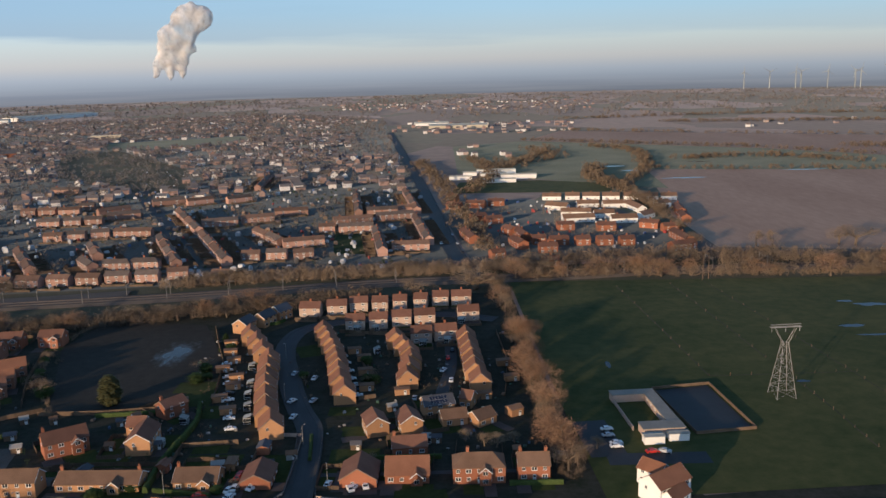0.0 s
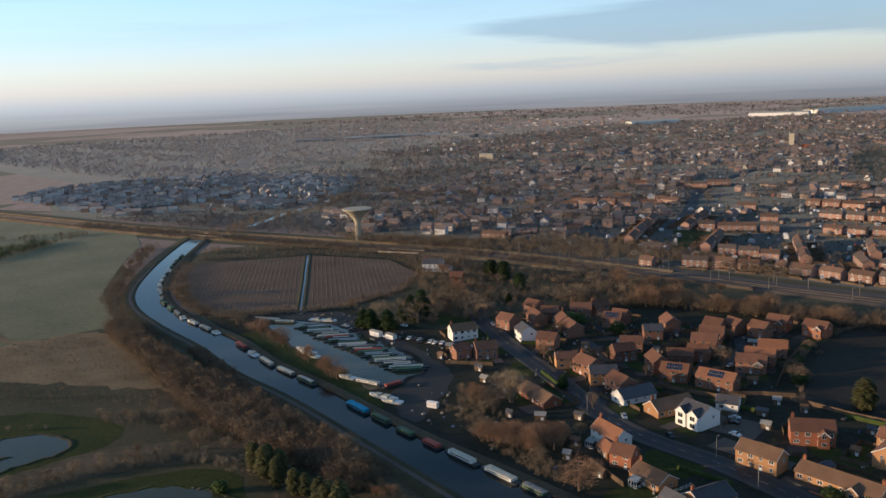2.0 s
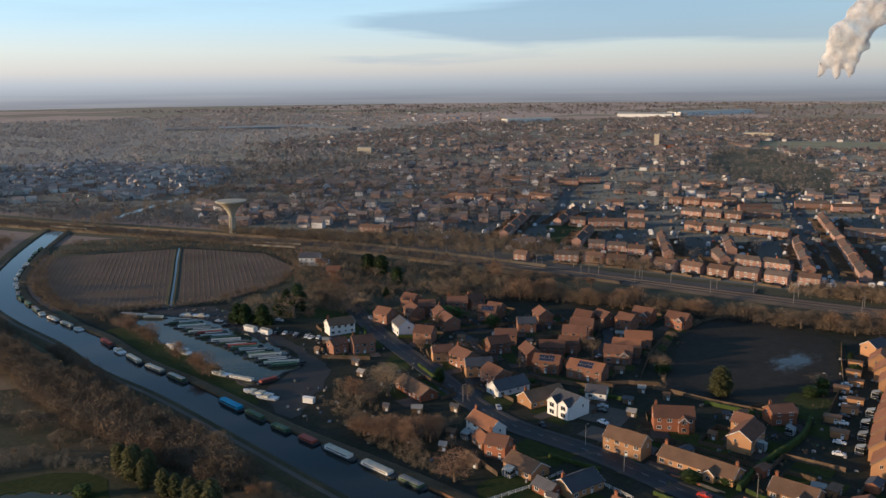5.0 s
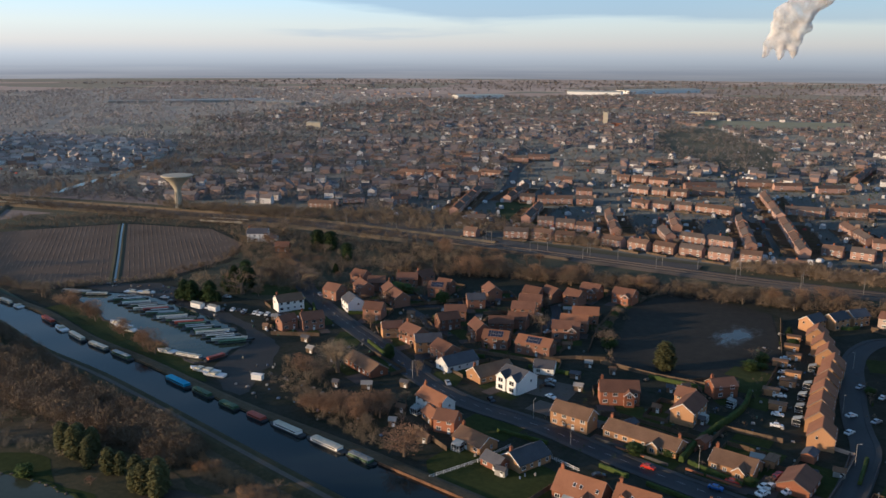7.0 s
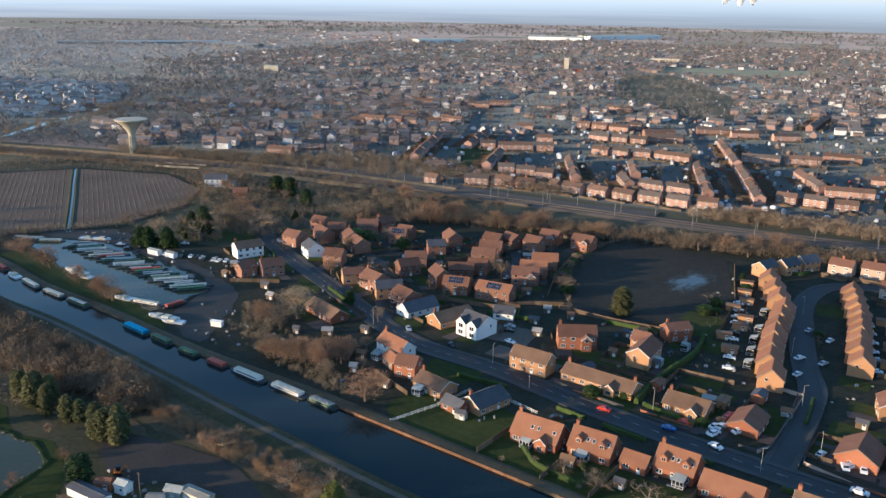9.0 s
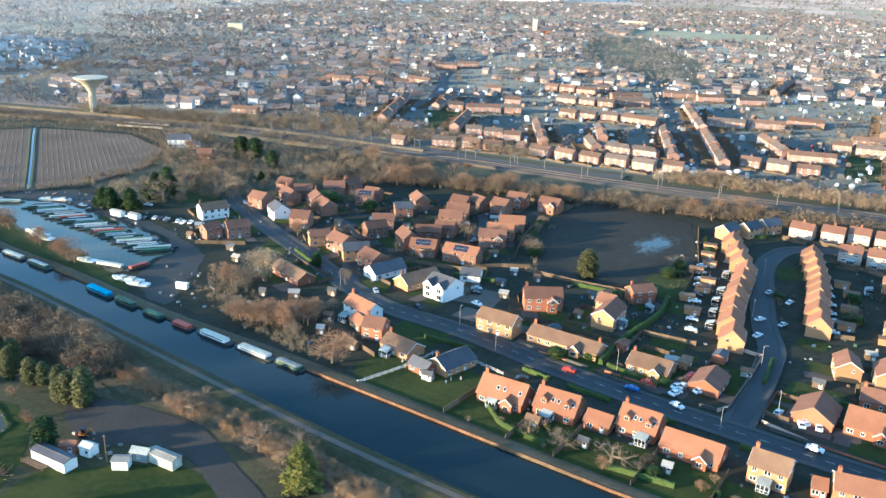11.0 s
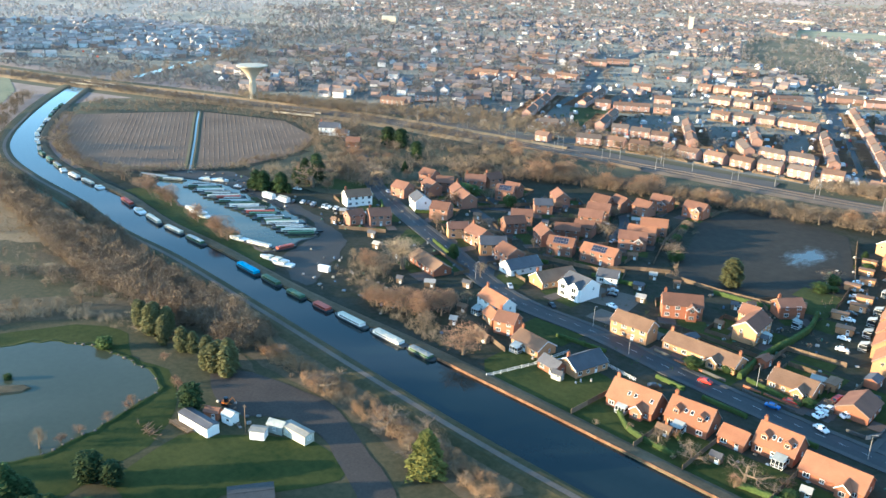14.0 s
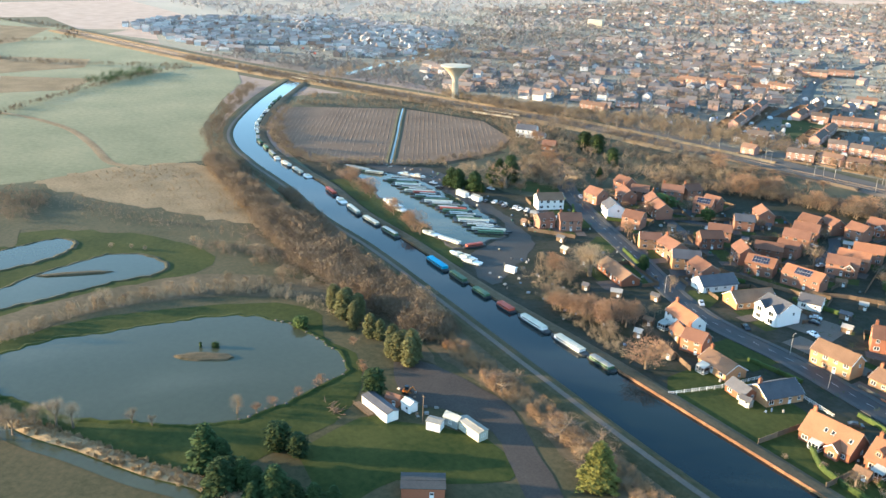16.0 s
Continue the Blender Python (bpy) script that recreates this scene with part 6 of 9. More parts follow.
def grove(name, spots, mat, label, twigs=14, size=0.15, seed=1):
    """Bare trees too far off to tell their limbs: a loose crown of small sprays over each (x, y, height), in one mesh."""
    g = np.random.RandomState(seed)
    spots = np.array(spots)
    n = len(spots) * twigs
    at = np.repeat(spots, twigs, axis=0)
    h = at[:, 2:3]
    a = g.normal(size=(n, 3))
    a /= np.linalg.norm(a, axis=1)[:, None]
    a[:, 2] = np.abs(a[:, 2]) * g.choice((1, 1, -0.8), n)
    wide = np.repeat(g.uniform(0.34, 0.52, len(spots)), twigs)[:, None]
    a = a * g.uniform(0.45, 1.0, (n, 1)) * np.hstack((h * wide, h * wide, h * 0.46)) + np.hstack((at[:, :2], h * 0.5))
    d = g.normal(size=(n, 3)) + (0, 0, 0.3)
    d /= np.linalg.norm(d, axis=1)[:, None]
    s = np.cross(d, g.normal(size=(n, 3)))
    s /= np.linalg.norm(s, axis=1)[:, None]
    k = h * size * g.uniform(0.6, 1.3, (n, 1))
    vs = np.empty((3 * n, 3))
    vs[0::3], vs[1::3], vs[2::3] = a - s * k * 0.6, a + s * k * 0.6, a + d * k * 1.5
    me = bpy.data.meshes.new(name)
    me.vertices.add(3 * n), me.loops.add(3 * n), me.polygons.add(n)
    me.vertices.foreach_set("co", vs.ravel())
    me.loops.foreach_set("vertex_index", np.arange(3 * n, dtype=np.int32))
    me.polygons.foreach_set("loop_start", np.arange(0, 3 * n, 3, dtype=np.int32))
    me.materials.append(mat)
    me.update()
    return tagged(new(name, me), label, "woodland", kind="stuff")


def scatter(poly, count, low, high, seed, clump=0.0, keep=True):
    """Tree spots inside an outline; clump: how far they gather in groups."""
    rng, out, tries = random.Random(seed), [], 0
    xs, ys = [p[0] for p in poly], [p[1] for p in poly]
    while len(out) < count and tries < count * 12:
        tries += 1
        x, y = rng.uniform(min(xs), max(xs)), rng.uniform(min(ys), max(ys))
        if inside(x, y, poly) and rng.random() < 1 - clump + 2.4 * clump * noise.noise((x / 70, y / 70, seed)) and (not keep or free_ground(x, y)):
            out.append((x, y, rng.uniform(low, high)))
    return out


def along(points, width, count, low, high, seed):
    rng, line = random.Random(seed), curve_points(points, 4.0)
    out = []
    for _ in range(count):
        p = line[rng.randrange(len(line))]
        out.append((p[0] + rng.gauss(0, width), p[1] + rng.gauss(0, width), rng.uniform(low, high)))
    return out


M["town_wall"] = island_material("town_walls", ((0.26, 0.18, 0.15), (0.60, 0.56, 0.53), (0.33, 0.225, 0.185), (0.40, 0.31, 0.26), (0.70, 0.68, 0.66), (0.30, 0.20, 0.17)), sheen=0.45)
M["town_roof"] = island_material("town_roofs", ((0.088, 0.076, 0.076), (0.115, 0.086, 0.078), (0.076, 0.073, 0.078), (0.10, 0.085, 0.082), (0.13, 0.098, 0.088)), sheen=0.3)
ZONES = [  # outline, heading of the streets, how full
    ([(-560, 440), (-455, 500), (-440, 580), (-470, 700), (-560, 830), (-650, 1000), (-900, 1000), (-880, 700), (-790, 500), (-660, 400)], 35, 0.95),
    ([(-430, 660), (-375, 640), (-340, 800), (-310, 920), (-420, 1000), (-520, 900)], 0, 0.8),
    ([(-340, 850), (-215, 845), (-150, 870), (-40, 880), (-60, 1250), (-200, 1300), (-380, 1100)], 5, 0.9),
    ([(-700, 1000), (-350, 1050), (-150, 1350), (-180, 1800), (-700, 1900), (-1000, 1500), (-1000, 1100)], 20, 0.8),
    ([(-1400, 1000), (-900, 950), (-1000, 1700), (-1100, 2000), (-1600, 1900)], 30, 0.45),
    ([(-1300, 1900), (-300, 1850), (-150, 2250), (-500, 2700), (-1300, 2500)], 10, 0.6),
    ([(-120, 1750), (260, 1650), (330, 2000), (-60, 2150)], 0, 0.35),
    ([(20, 1240), (130, 1180), (170, 1290), (40, 1400)], 0, 0.45),
    ([(600, 1700), (1150, 1650), (1200, 1900), (640, 1900)], 0, 0.10),
    ([(-2700, 1500), (-1700, 1300), (-1600, 2300), (-2500, 2600)], 20, 0.10),
    ([(-300, 2800), (500, 2700), (600, 3500), (-500, 3600)], 0, 0.16),
]
far_houses("town", ZONES, M["town_wall"], M["town_roof"], "far brick town of closely packed houses")
M["park_wall"] = island_material("park_walls", ((0.60, 0.58, 0.55), (0.68, 0.67, 0.65), (0.34, 0.22, 0.16), (0.52, 0.48, 0.42)), sheen=0.12)
M["park_roof"] = island_material("park_roofs", ((0.28, 0.23, 0.20), (0.38, 0.31, 0.27), (0.24, 0.20, 0.175), (0.46, 0.40, 0.35)), sheen=0.12)
far_houses("bungalow_park", [([(-1250, 280), (-950, 310), (-800, 480), (-1000, 690), (-1300, 640), (-1350, 400)], 60, 1.0)], M["park_wall"], M["park_roof"], "far estate of pale bungalows beside the railway", 26.0, 0.8)
patch("town_floor", [(-700, 400), (-430, 440), (-250, 475), (-20, 500), (10, 520), (-20, 960), (-110, 1800), (-150, 2300), (-500, 2750), (-1300, 2550), (-1650, 1950), (-1420, 1000), (-1350, 650), (-1350, 350), (-1000, 270)], 0.07, M["town_floor"], "dark gardens and yards between the far houses")
patch("estate_floor", [(20, 520), (170, 545), (160, 700), (140, 790), (20, 800), (0, 720)], 0.08, M["town_floor"], "dark gardens of the far estate")
M["far_twig"] = island_material("far_winter_crowns", ((0.145, 0.118, 0.098), (0.120, 0.102, 0.088), (0.175, 0.142, 0.116), (0.105, 0.094, 0.082)), 0.95, 0.1, 0.1, 0.4)
# paler, greyer copy of the far crowns, with haze painted into the colours
M["hazed_wood"] = island_material("pale_winter_wood", ((0.30, 0.255, 0.225), (0.26, 0.225, 0.20), (0.33, 0.28, 0.24), (0.23, 0.205, 0.185)), 0.95, 0.1, 0.1, 0.7)
TOWN_SPOTS = scatter([(-640, 440), (-440, 490), (-250, 510), (-20, 520), (-30, 960), (-110, 1800), (-150, 2300), (-500, 2750), (-1300, 2550), (-1650, 1950), (-1420, 1000), (-1000, 700), (-860, 480)], 15000, 4, 11, 2, 0.4)
ESTATE = [(-470, 470), (-20, 500), (-20, 900), (-330, 900), (-470, 700)]
M["town_twig"] = island_material("town_winter_crowns", ((0.135, 0.108, 0.084), (0.115, 0.096, 0.078), (0.165, 0.130, 0.100), (0.100, 0.088, 0.074)), 0.95, 0.1, 0.1, 0.12)
town_rng = random.Random(12)
grove("town_trees", [q for q in TOWN_SPOTS if math.hypot(q[0], q[1]) < 1050 and (not inside(q[0], q[1], ESTATE) or town_rng.random() < 0.22)], M["town_twig"], "bare garden trees through the town", 60, 0.075, 2)
grove("terrace_shrubs", scatter(ESTATE, 2400, 0.9, 2.6, 21, 0.1), M["town_twig"], "low hedges and shrubs in the gardens of the terraces", 22, 0.16, 21)
grove("terrace_evergreens", scatter(ESTATE, 260, 1.2, 4.0, 22, 0.1), M["hedge"], "dark evergreen shrubs in the gardens of the terraces", 40, 0.13, 22)
specks("garden_sheds", [(ESTATE, 420)], ((0.42, 0.42, 0.43), (0.16, 0.12, 0.09), (0.30, 0.29, 0.28), (0.22, 0.15, 0.11), (0.55, 0.55, 0.56), (0.12, 0.11, 0.10)), "sheds, garages and cars between the brick terraces", 1.8, 4.2)
grove("far_town_trees", [q for q in TOWN_SPOTS if math.hypot(q[0], q[1]) >= 1050], M["far_twig"], "bare garden trees through the far town", 16, 0.16, 2)
for corners, cover in zip(PARKS, ("rough_grass", "meadow", "grass", "grass")):
    patch("town_green", corners, 0.12, M[cover], "open green among the far houses")
grove("park_trees", scatter(PARKS[0], 420, 4, 10, 9, 0.4, False), M["far_twig"], "bare trees over the open ground in the town", 34, 0.11, 9)
grove("suburb_trees", scatter([(-900, 320), (-690, 370), (-560, 440), (-440, 480), (-420, 640), (-620, 900), (-900, 1000), (-1150, 760), (-1350, 420), (-1250, 290)], 3600, 3, 8, 3, 0.3), M["far_twig"], "bare trees among the western suburbs", 34, 0.105, 3)
grove("railside_trees", scatter([(-930, 290), (-700, 352), (-590, 405), (-600, 470), (-760, 430), (-900, 350)], 420, 3, 7.5, 8, 0.2), M["far_twig"], "bare trees between railway and suburb", 36, 0.11, 8)
grove("west_woods", scatter([(-1340, 480), (-1000, 720), (-1000, 980), (-1420, 1060), (-1650, 1900), (-2900, 2300), (-2900, 420)], 9000, 6, 12, 4, 0.5, False), M["hazed_wood"], "wide bare woods west of the town", 18, 0.15, 4)
grove("horizon_woods", scatter([(-3600, 1800), (-1700, 2500), (-1300, 2600), (-500, 2800), (0, 2300), (1400, 2000), (2900, 1900), (2900, 3400), (1500, 4300), (0, 4600), (-1800, 4200), (-3300, 3200)], 5200, 7, 14, 5, 0.9, False), M["far_twig"], "strips of woodland near the horizon", 12, 0.24, 5)
HEDGES = []
for k, (line, width, count, low, high) in enumerate((
        ([(182, 700), (185, 850), (246, 1018), (280, 1232), (232, 1340)], 5, 260, 4, 10), ([(246, 1018), (370, 990), (508, 962), (800, 870), (1300, 705)], 5, 240, 3, 8), ([(148, 1480), (300, 1370), (468, 1254), (590, 1110), (900, 960)], 6, 260, 4, 9),
        ([(239, 1711), (480, 1560), (760, 1420), (1200, 1240), (1700, 1100)], 7, 260, 4, 9), ([(60, 1040), (110, 1130), (142, 1182), (150, 1300)], 14, 150, 5, 11), ([(30, 840), (60, 1020), (40, 1180)], 6, 120, 5, 10), ([(186, 1030), (170, 930), (182, 842)], 6, 120, 6, 12),
        ([(320, 1120), (420, 1140), (520, 1040)], 10, 120, 4, 9), ([(600, 1250), (760, 1150), (1000, 1060)], 14, 200, 4, 10), ([(500, 1900), (900, 1800), (1500, 1600)], 12, 300, 5, 10), ([(300, 2100), (800, 2150), (1500, 1950)], 16, 300, 5, 10), ([(30, 560), (24, 640), (12, 760), (0, 900), (-30, 1150)], 6, 220, 5, 9))):
    HEDGES += along(line, width, int(count * 1.7), low, high, k)
grove("far_hedges", HEDGES, M["twig"], "far hedgerows and copses between the fields", 34, 0.12, 6)
patch("school_field", [(10, 850), (170, 838), (180, 900), (110, 940), (20, 935)], 0.16, M["playing_field"], "green school field")
patch("stubble_field", [(186, 560), (291, 540), (700, 480), (1300, 700), (508, 962), (246, 1019), (215, 830), (190, 700)], 0.1, M["pale_stubble"], "broad brown winter field")
patch("green_crop", [(20, 1020), (230, 850), (246, 1019), (508, 962), (1300, 700), (1500, 850), (590, 1110), (468, 1254), (148, 1480), (20, 1400)], 0.14, M["meadow"], "green winter crop beyond the school")
patch("north_field", [(148, 1480), (468, 1254), (590, 1110), (1500, 850), (1700, 1100), (760, 1420), (239, 1711)], 0.13, M["pale_stubble"], "broad bare brown field beyond the copses")
patch("wood_floor", [(-2900, 400), (-1360, 420), (-1340, 660), (-1430, 1000), (-1660, 1960), (-2900, 2300)], 0.09, M["wood_floor"], "leaf-strewn floor of the western woods, paled for haze")
patch("far_west_fields", [(-3000, -300), (-465, -300), (-459, 55), (-471, 96), (-465, 150), (-560, 175), (-640, 215), (-722, 262), (-800, 286), (-908, 258), (-1200, 190), (-2000, 20), (-3000, -150)], 0.09, M["meadow"], "hazy winter meadows west of the river")
thicket("west_field_hedges", [(-830, 250, 5), (-860, 190, 5), (-900, 130, 6), (-960, 90, 6), (-1080, 110, 8), (-1100, 190, 8), (-1250, 200, 10), (-1400, 120, 10)], 6, 420, 2.5, 6, M["twig"], "dark hedges between the western meadows")
patch("west_meadow", [(-1250, 60), (-800, 60), (-805, 190), (-900, 232), (-1250, 215)], 0.12, M["meadow"], "pale green meadow west of the river")
patch("lane_field", [(-470, 110), (-620, 10), (-800, 45), (-1200, 30), (-1200, -300), (-480, -200)], 0.10, M["meadow"], "wide winter meadow beyond the lakes")
structure("farm_track", sweep([(-464, 112), (-480, 98), (-534, 98), (-583, 94), (-626, 80), (-655, 63), (-700, 30)], [(-2.6, 0.16), (-0.7, 0.24), (0.7, 0.24), (2.6, 0.16)], 8).mesh("farm_track", M["dry_reed"]), "pale farm track across the meadows", "track")
thicket("meadow_hedge", [(-640, 58, 3), (-660, 70, 4), (-690, 95, 4), (-740, 140, 6), (-800, 205, 6), (-830, 250, 5)], 3, 340, 1.8, 4.5, M["twig"], "long hedge across the meadows")
thicket("far_clump", [(-760, 150, 10), (-790, 185, 14), (-806, 206, 10)], 14, 110, 4, 8, M["evergreen"], "dark clump of trees across the meadow")
for corners in ([(-827, 84), (-785, 154), (-734, 122), (-738, 73)], [(-961, 100), (-914, 176), (-857, 159), (-844, 86)], [(-1283, 139), (-1233, 193), (-1081, 132), (-1069, 113)]):
    patch("pale_field", corners, 0.135, M["dry_reed"], "pale dry stubble strip between the meadows")


specks("garden_clutter", [([(-150, 190), (-24, 178), (-24, 205), (-150, 205)], 26), ([(-130, 240), (-60, 240), (-60, 285), (-140, 290)], 40), ([(-100, 262), (-60, 270), (-90, 380), (-110, 380)], 50), ([(-40, 260), (30, 250), (30, 390), (-60, 400)], 90), ([(-320, 240), (-200, 225), (-160, 300), (-200, 360), (-310, 340)], 110), ([(-236, 180), (-170, 178), (-170, 200), (-236, 206)], 28), ([(-270, 190), (-240, 184), (-232, 200), (-262, 222)], 10), ([(-420, 232), (-276, 234), (-280, 244), (-380, 252)], 50), ([(-186, 104), (-166, 106), (-166, 113), (-184, 113)], 9)],
       ((0.22, 0.21, 0.20), (0.10, 0.10, 0.10), (0.18, 0.125, 0.085), (0.05, 0.10, 0.07), (0.26, 0.25, 0.24), (0.07, 0.11, 0.18)), "garden and boatyard odds and ends", 0.4, 1.3)
specks("far_parked_cars", [([(-330, 500), (-20, 510), (-30, 700), (-340, 720)], 110), ([(10, 560), (170, 560), (160, 780), (10, 800)], 110), ([(-700, 480), (-420, 480), (-350, 1000), (-800, 1000)], 160), ([(-330, 720), (-30, 720), (-60, 1300), (-400, 1200)], 110), ([(-1300, 320), (-960, 320), (-820, 480), (-1000, 680)], 160)],
       ((0.70, 0.70, 0.69), (0.40, 0.41, 0.42), (0.03, 0.03, 0.035), (0.65, 0.65, 0.64), (0.08, 0.12, 0.25), (0.30, 0.05, 0.04)), "parked cars all through the far streets", 1.6, 2.8, 0.5)


# ---- boats ----
def narrowboat(length, hull_mat, cabin_mat, roof_mat, label, name="narrowboat"):
    base = new(name)
    L, w = length / 2, 1.05
    hull = Shape()
    outline = [(-L, 0.55), (-L + 0.6, 0.95), (-L + 1.6, w), (L - 3.2, w), (L - 1.4, 0.8), (L, 0.12)]
    vs = [(x, -y, z) for z in (-0.3, 0.75) for x, y in outline] + [(x, y, z) for z in (-0.3, 0.75) for x, y in outline]
    n = len(outline)
    fs = [(k, k + 1, n + k + 1, n + k) for k in range(n - 1)] + [(3 * n + k, 3 * n + k + 1, 2 * n + k + 1, 2 * n + k) for k in range(n - 1)]
    fs += [(n + k, n + k + 1, 3 * n + k + 1, 3 * n + k) for k in range(n - 1)] + [(0, n, 3 * n, 2 * n), (n - 1, 3 * n - 1, 4 * n - 1, 2 * n - 1)]
    hull.add(vs, fs)
    part("hull", hull.mesh("hull", hull_mat), base)
    a, b = -L + 2.0, L - 2.6
    cab = Shape().add([(x, y, z) for x in (a, b) for y, z in ((-0.98, 0.75), (-0.86, 1.9), (0.86, 1.9), (0.98, 0.75))], [(0, 1, 5, 4), (1, 2, 6, 5), (2, 3, 7, 6), (3, 2, 1, 0), (4, 5, 6, 7)])
    part("cabin", cab.mesh("cabin", cabin_mat), base)
    top = Shape().add([(x, y, z) for x in (a - 0.15, b + 0.15) for y, z in ((-0.95, 1.9), (-0.95, 1.97), (-0.4, 2.06), (0.4, 2.06), (0.95, 1.97), (0.95, 1.9))],
                      [(k, k + 1, 6 + k + 1, 6 + k) for k in range(5)] + [(0, 5, 4, 3, 2, 1), (6, 7, 8, 9, 10, 11)])
    for x in (a + 2, (a + b) / 2 + 0.7, b - 1.5):
        top.box(x - 0.35, -0.25, 2.05, x + 0.35, 0.25, 2.2)
    part("cabin_roof", top.mesh("cabin_roof", roof_mat), base)
    for s in (-1, 1):
        strip = Shape().box(a + 0.7, s * 0.93 - 0.03, 1.15, b - 0.8, s * 0.93 + 0.03, 1.55)
        part("window_band", strip.mesh("window_band", M["glass"]), base)
    base.matrix_basis = pose(0, 0, -400)
    return tagged(base, label, "boat")


def cruiser(length, label):
    base = new("cabin_cruiser")
    L = length / 2
    hull = Shape()
    secs = [(-L, 1.15, 0.9), (-L * 0.2, 1.3, 0.95), (L * 0.5, 1.1, 1.05), (L, 0.08, 1.25)]
    hull.add([(x, s * w * q, z) for x, w, h in secs for s, q, z in ((-1, 0.7, -0.2), (-1, 1, h), (1, 1, h), (1, 0.7, -0.2))], [(4 * k + j, 4 * k + j + 1, 4 * k + 5 + j, 4 * k + 4 + j) for k in range(3) for j in range(3)] + [(3, 2, 1, 0)])
    part("hull", hull.mesh("hull", M["white"]), base)
    cab = Shape().add([(x, s * y, z) for x, y, z in ((-L * 0.3, 1.05, 0.95), (-L * 0.3, 0.9, 1.9), (L * 0.25, 0.8, 1.9), (L * 0.6, 0.75, 1.0)) for s in (-1, 1)], [(0, 2, 4, 6), (7, 5, 3, 1), (0, 1, 3, 2), (2, 3, 5, 4), (4, 5, 7, 6)])
    part("cabin", cab.mesh("cabin", M["boat_cream"]), base)
    part("windscreen", Shape().add([(L * 0.27, -0.7, 1.85), (L * 0.27, 0.7, 1.85), (L * 0.53, 0.65, 1.2), (L * 0.53, -0.65, 1.2)], [(0, 3, 2, 1)]).mesh("windscreen", M["glass"]), base)
    base.matrix_basis = pose(0, 0, -400)
    return tagged(base, label, "boat")


BOATS = {
    "cream": narrowboat(17, M["boat_dark"], M["boat_cream"], M["boat_cream"], "long cream narrowboat moored along the bank"),
    "white": narrowboat(15, M["boat_dark"], M["render"], M["boat_cream"], "white-roofed narrowboat moored along the bank"),
    "green": narrowboat(17, M["boat_dark"], M["boat_green"], M["boat_green"], "dark green narrowboat moored along the bank"),
    "grey": narrowboat(16, M["boat_dark"], M["boat_dark"], M["boat_grey"], "dark narrowboat with a pale grey roof"),
    "steel": narrowboat(14, M["boat_dark"], M["boat_green"], M["boat_grey"], "green narrowboat with a pale grey roof"),
    "red": narrowboat(15, M["boat_dark"], M["boat_red"], M["boat_red"], "faded red narrowboat with a red roof"),
    "blue": narrowboat(17, M["boat_dark"], M["blue"], M["blue"], "wide boat under a bright blue tarpaulin"),
    "cruiser": cruiser(7.5, "small white cabin cruiser"),
}
USED_BOATS = set()


def moor(kind, x, y, turn, k=1.0, wide=1.0, z=0.22, group="boats moored along the river"):
    src = BOATS[kind]
    m = pose(x, y, z, 0, 0, turn) @ Matrix.Diagonal((k, wide, 0.85, 1))
    if kind in USED_BOATS:
        o = copy_thing(src, m)
    else:
        USED_BOATS.add(kind)
        o = src
        o.matrix_basis = m
    o["group"] = group
    return o


def north_bank(x):
    for (ax, ay, aw), (bx, by, bw) in zip(RIVER, RIVER[1:]):
        if bx <= x <= ax:
            t = (x - ax) / (bx - ax)
            return ay + (by - ay) * t + (aw + (bw - aw) * t) / 2, math.degrees(math.atan2(by - ay, bx - ax))
    return 180.0, 180.0


for kind, a, b, wide in (("red", -383, -367, 1.1), ("cruiser", -364, -353, 1.5), ("cream", -351, -333, 1.1), ("cream", -332, -315, 1.1), ("steel", -314, -297, 1.05), ("blue", -272, -254, 1.4), ("green", -254, -240, 1.1), ("green", -238, -223, 1.1), ("red", -221, -210, 1.2), ("white", -209, -191, 1.25), ("white", -190, -174, 1.2), ("steel", -173, -161, 1.2)):
    y, turn = north_bank((a + b) / 2)
    length = {"cream": 17, "white": 15, "green": 17, "grey": 16, "steel": 14, "red": 15, "blue": 17, "cruiser": 7.5}[kind]
    moor(kind, (a + b) / 2, y - 1.15 * wide, turn, (b - a - 0.6) / length, wide)
boat_rng = random.Random(5)
x = -408.0
while x > -640:
    y, turn = north_bank(x)
    kind = boat_rng.choice(("grey", "green", "cream", "steel", "cruiser", "white"))
    k = boat_rng.uniform(0.6, 0.95)
    moor(kind, x, y - 1.5, turn, k, 1.0)
    x -= 17 * k * math.cos(radians(turn)) * -1 + 1.0 if math.cos(radians(turn)) < 0 else 12
for k in range(30):  # side by side in the basin
    t = k / 29
    kind = ("grey", "steel", "grey", "green", "white", "grey", "steel", "grey", "cream", "green")[k % 10] if k not in (9, 18) else "red"
    ln = boat_rng.uniform(1.05, 1.25)
    moor(kind, -381 + 97 * t, 223.5 - 8.5 * t + boat_rng.uniform(-0.8, 0.8), 53 + boat_rng.uniform(-2, 2), ln, 0.95, 0.3, "boats side by side in the basin")
for k in range(6):
    moor(("grey", "steel", "cream")[k % 3], -415 + 3.4 * k, 212 + 1.2 * k, 40 + boat_rng.uniform(-3, 3), 0.8, 1.0, 0.2, "boats at the head of the basin")
moor("red", -273.5, 198, 85, 0.7, 1.0, 0.35, "boats side by side in the basin")
moor("white", -284, 192, 195, 0.95, 0.9, 0.35, "boats side by side in the basin")
moor("cruiser", -296, 190, 195, 0.9, 1.0, 0.35, "boats side by side in the basin")
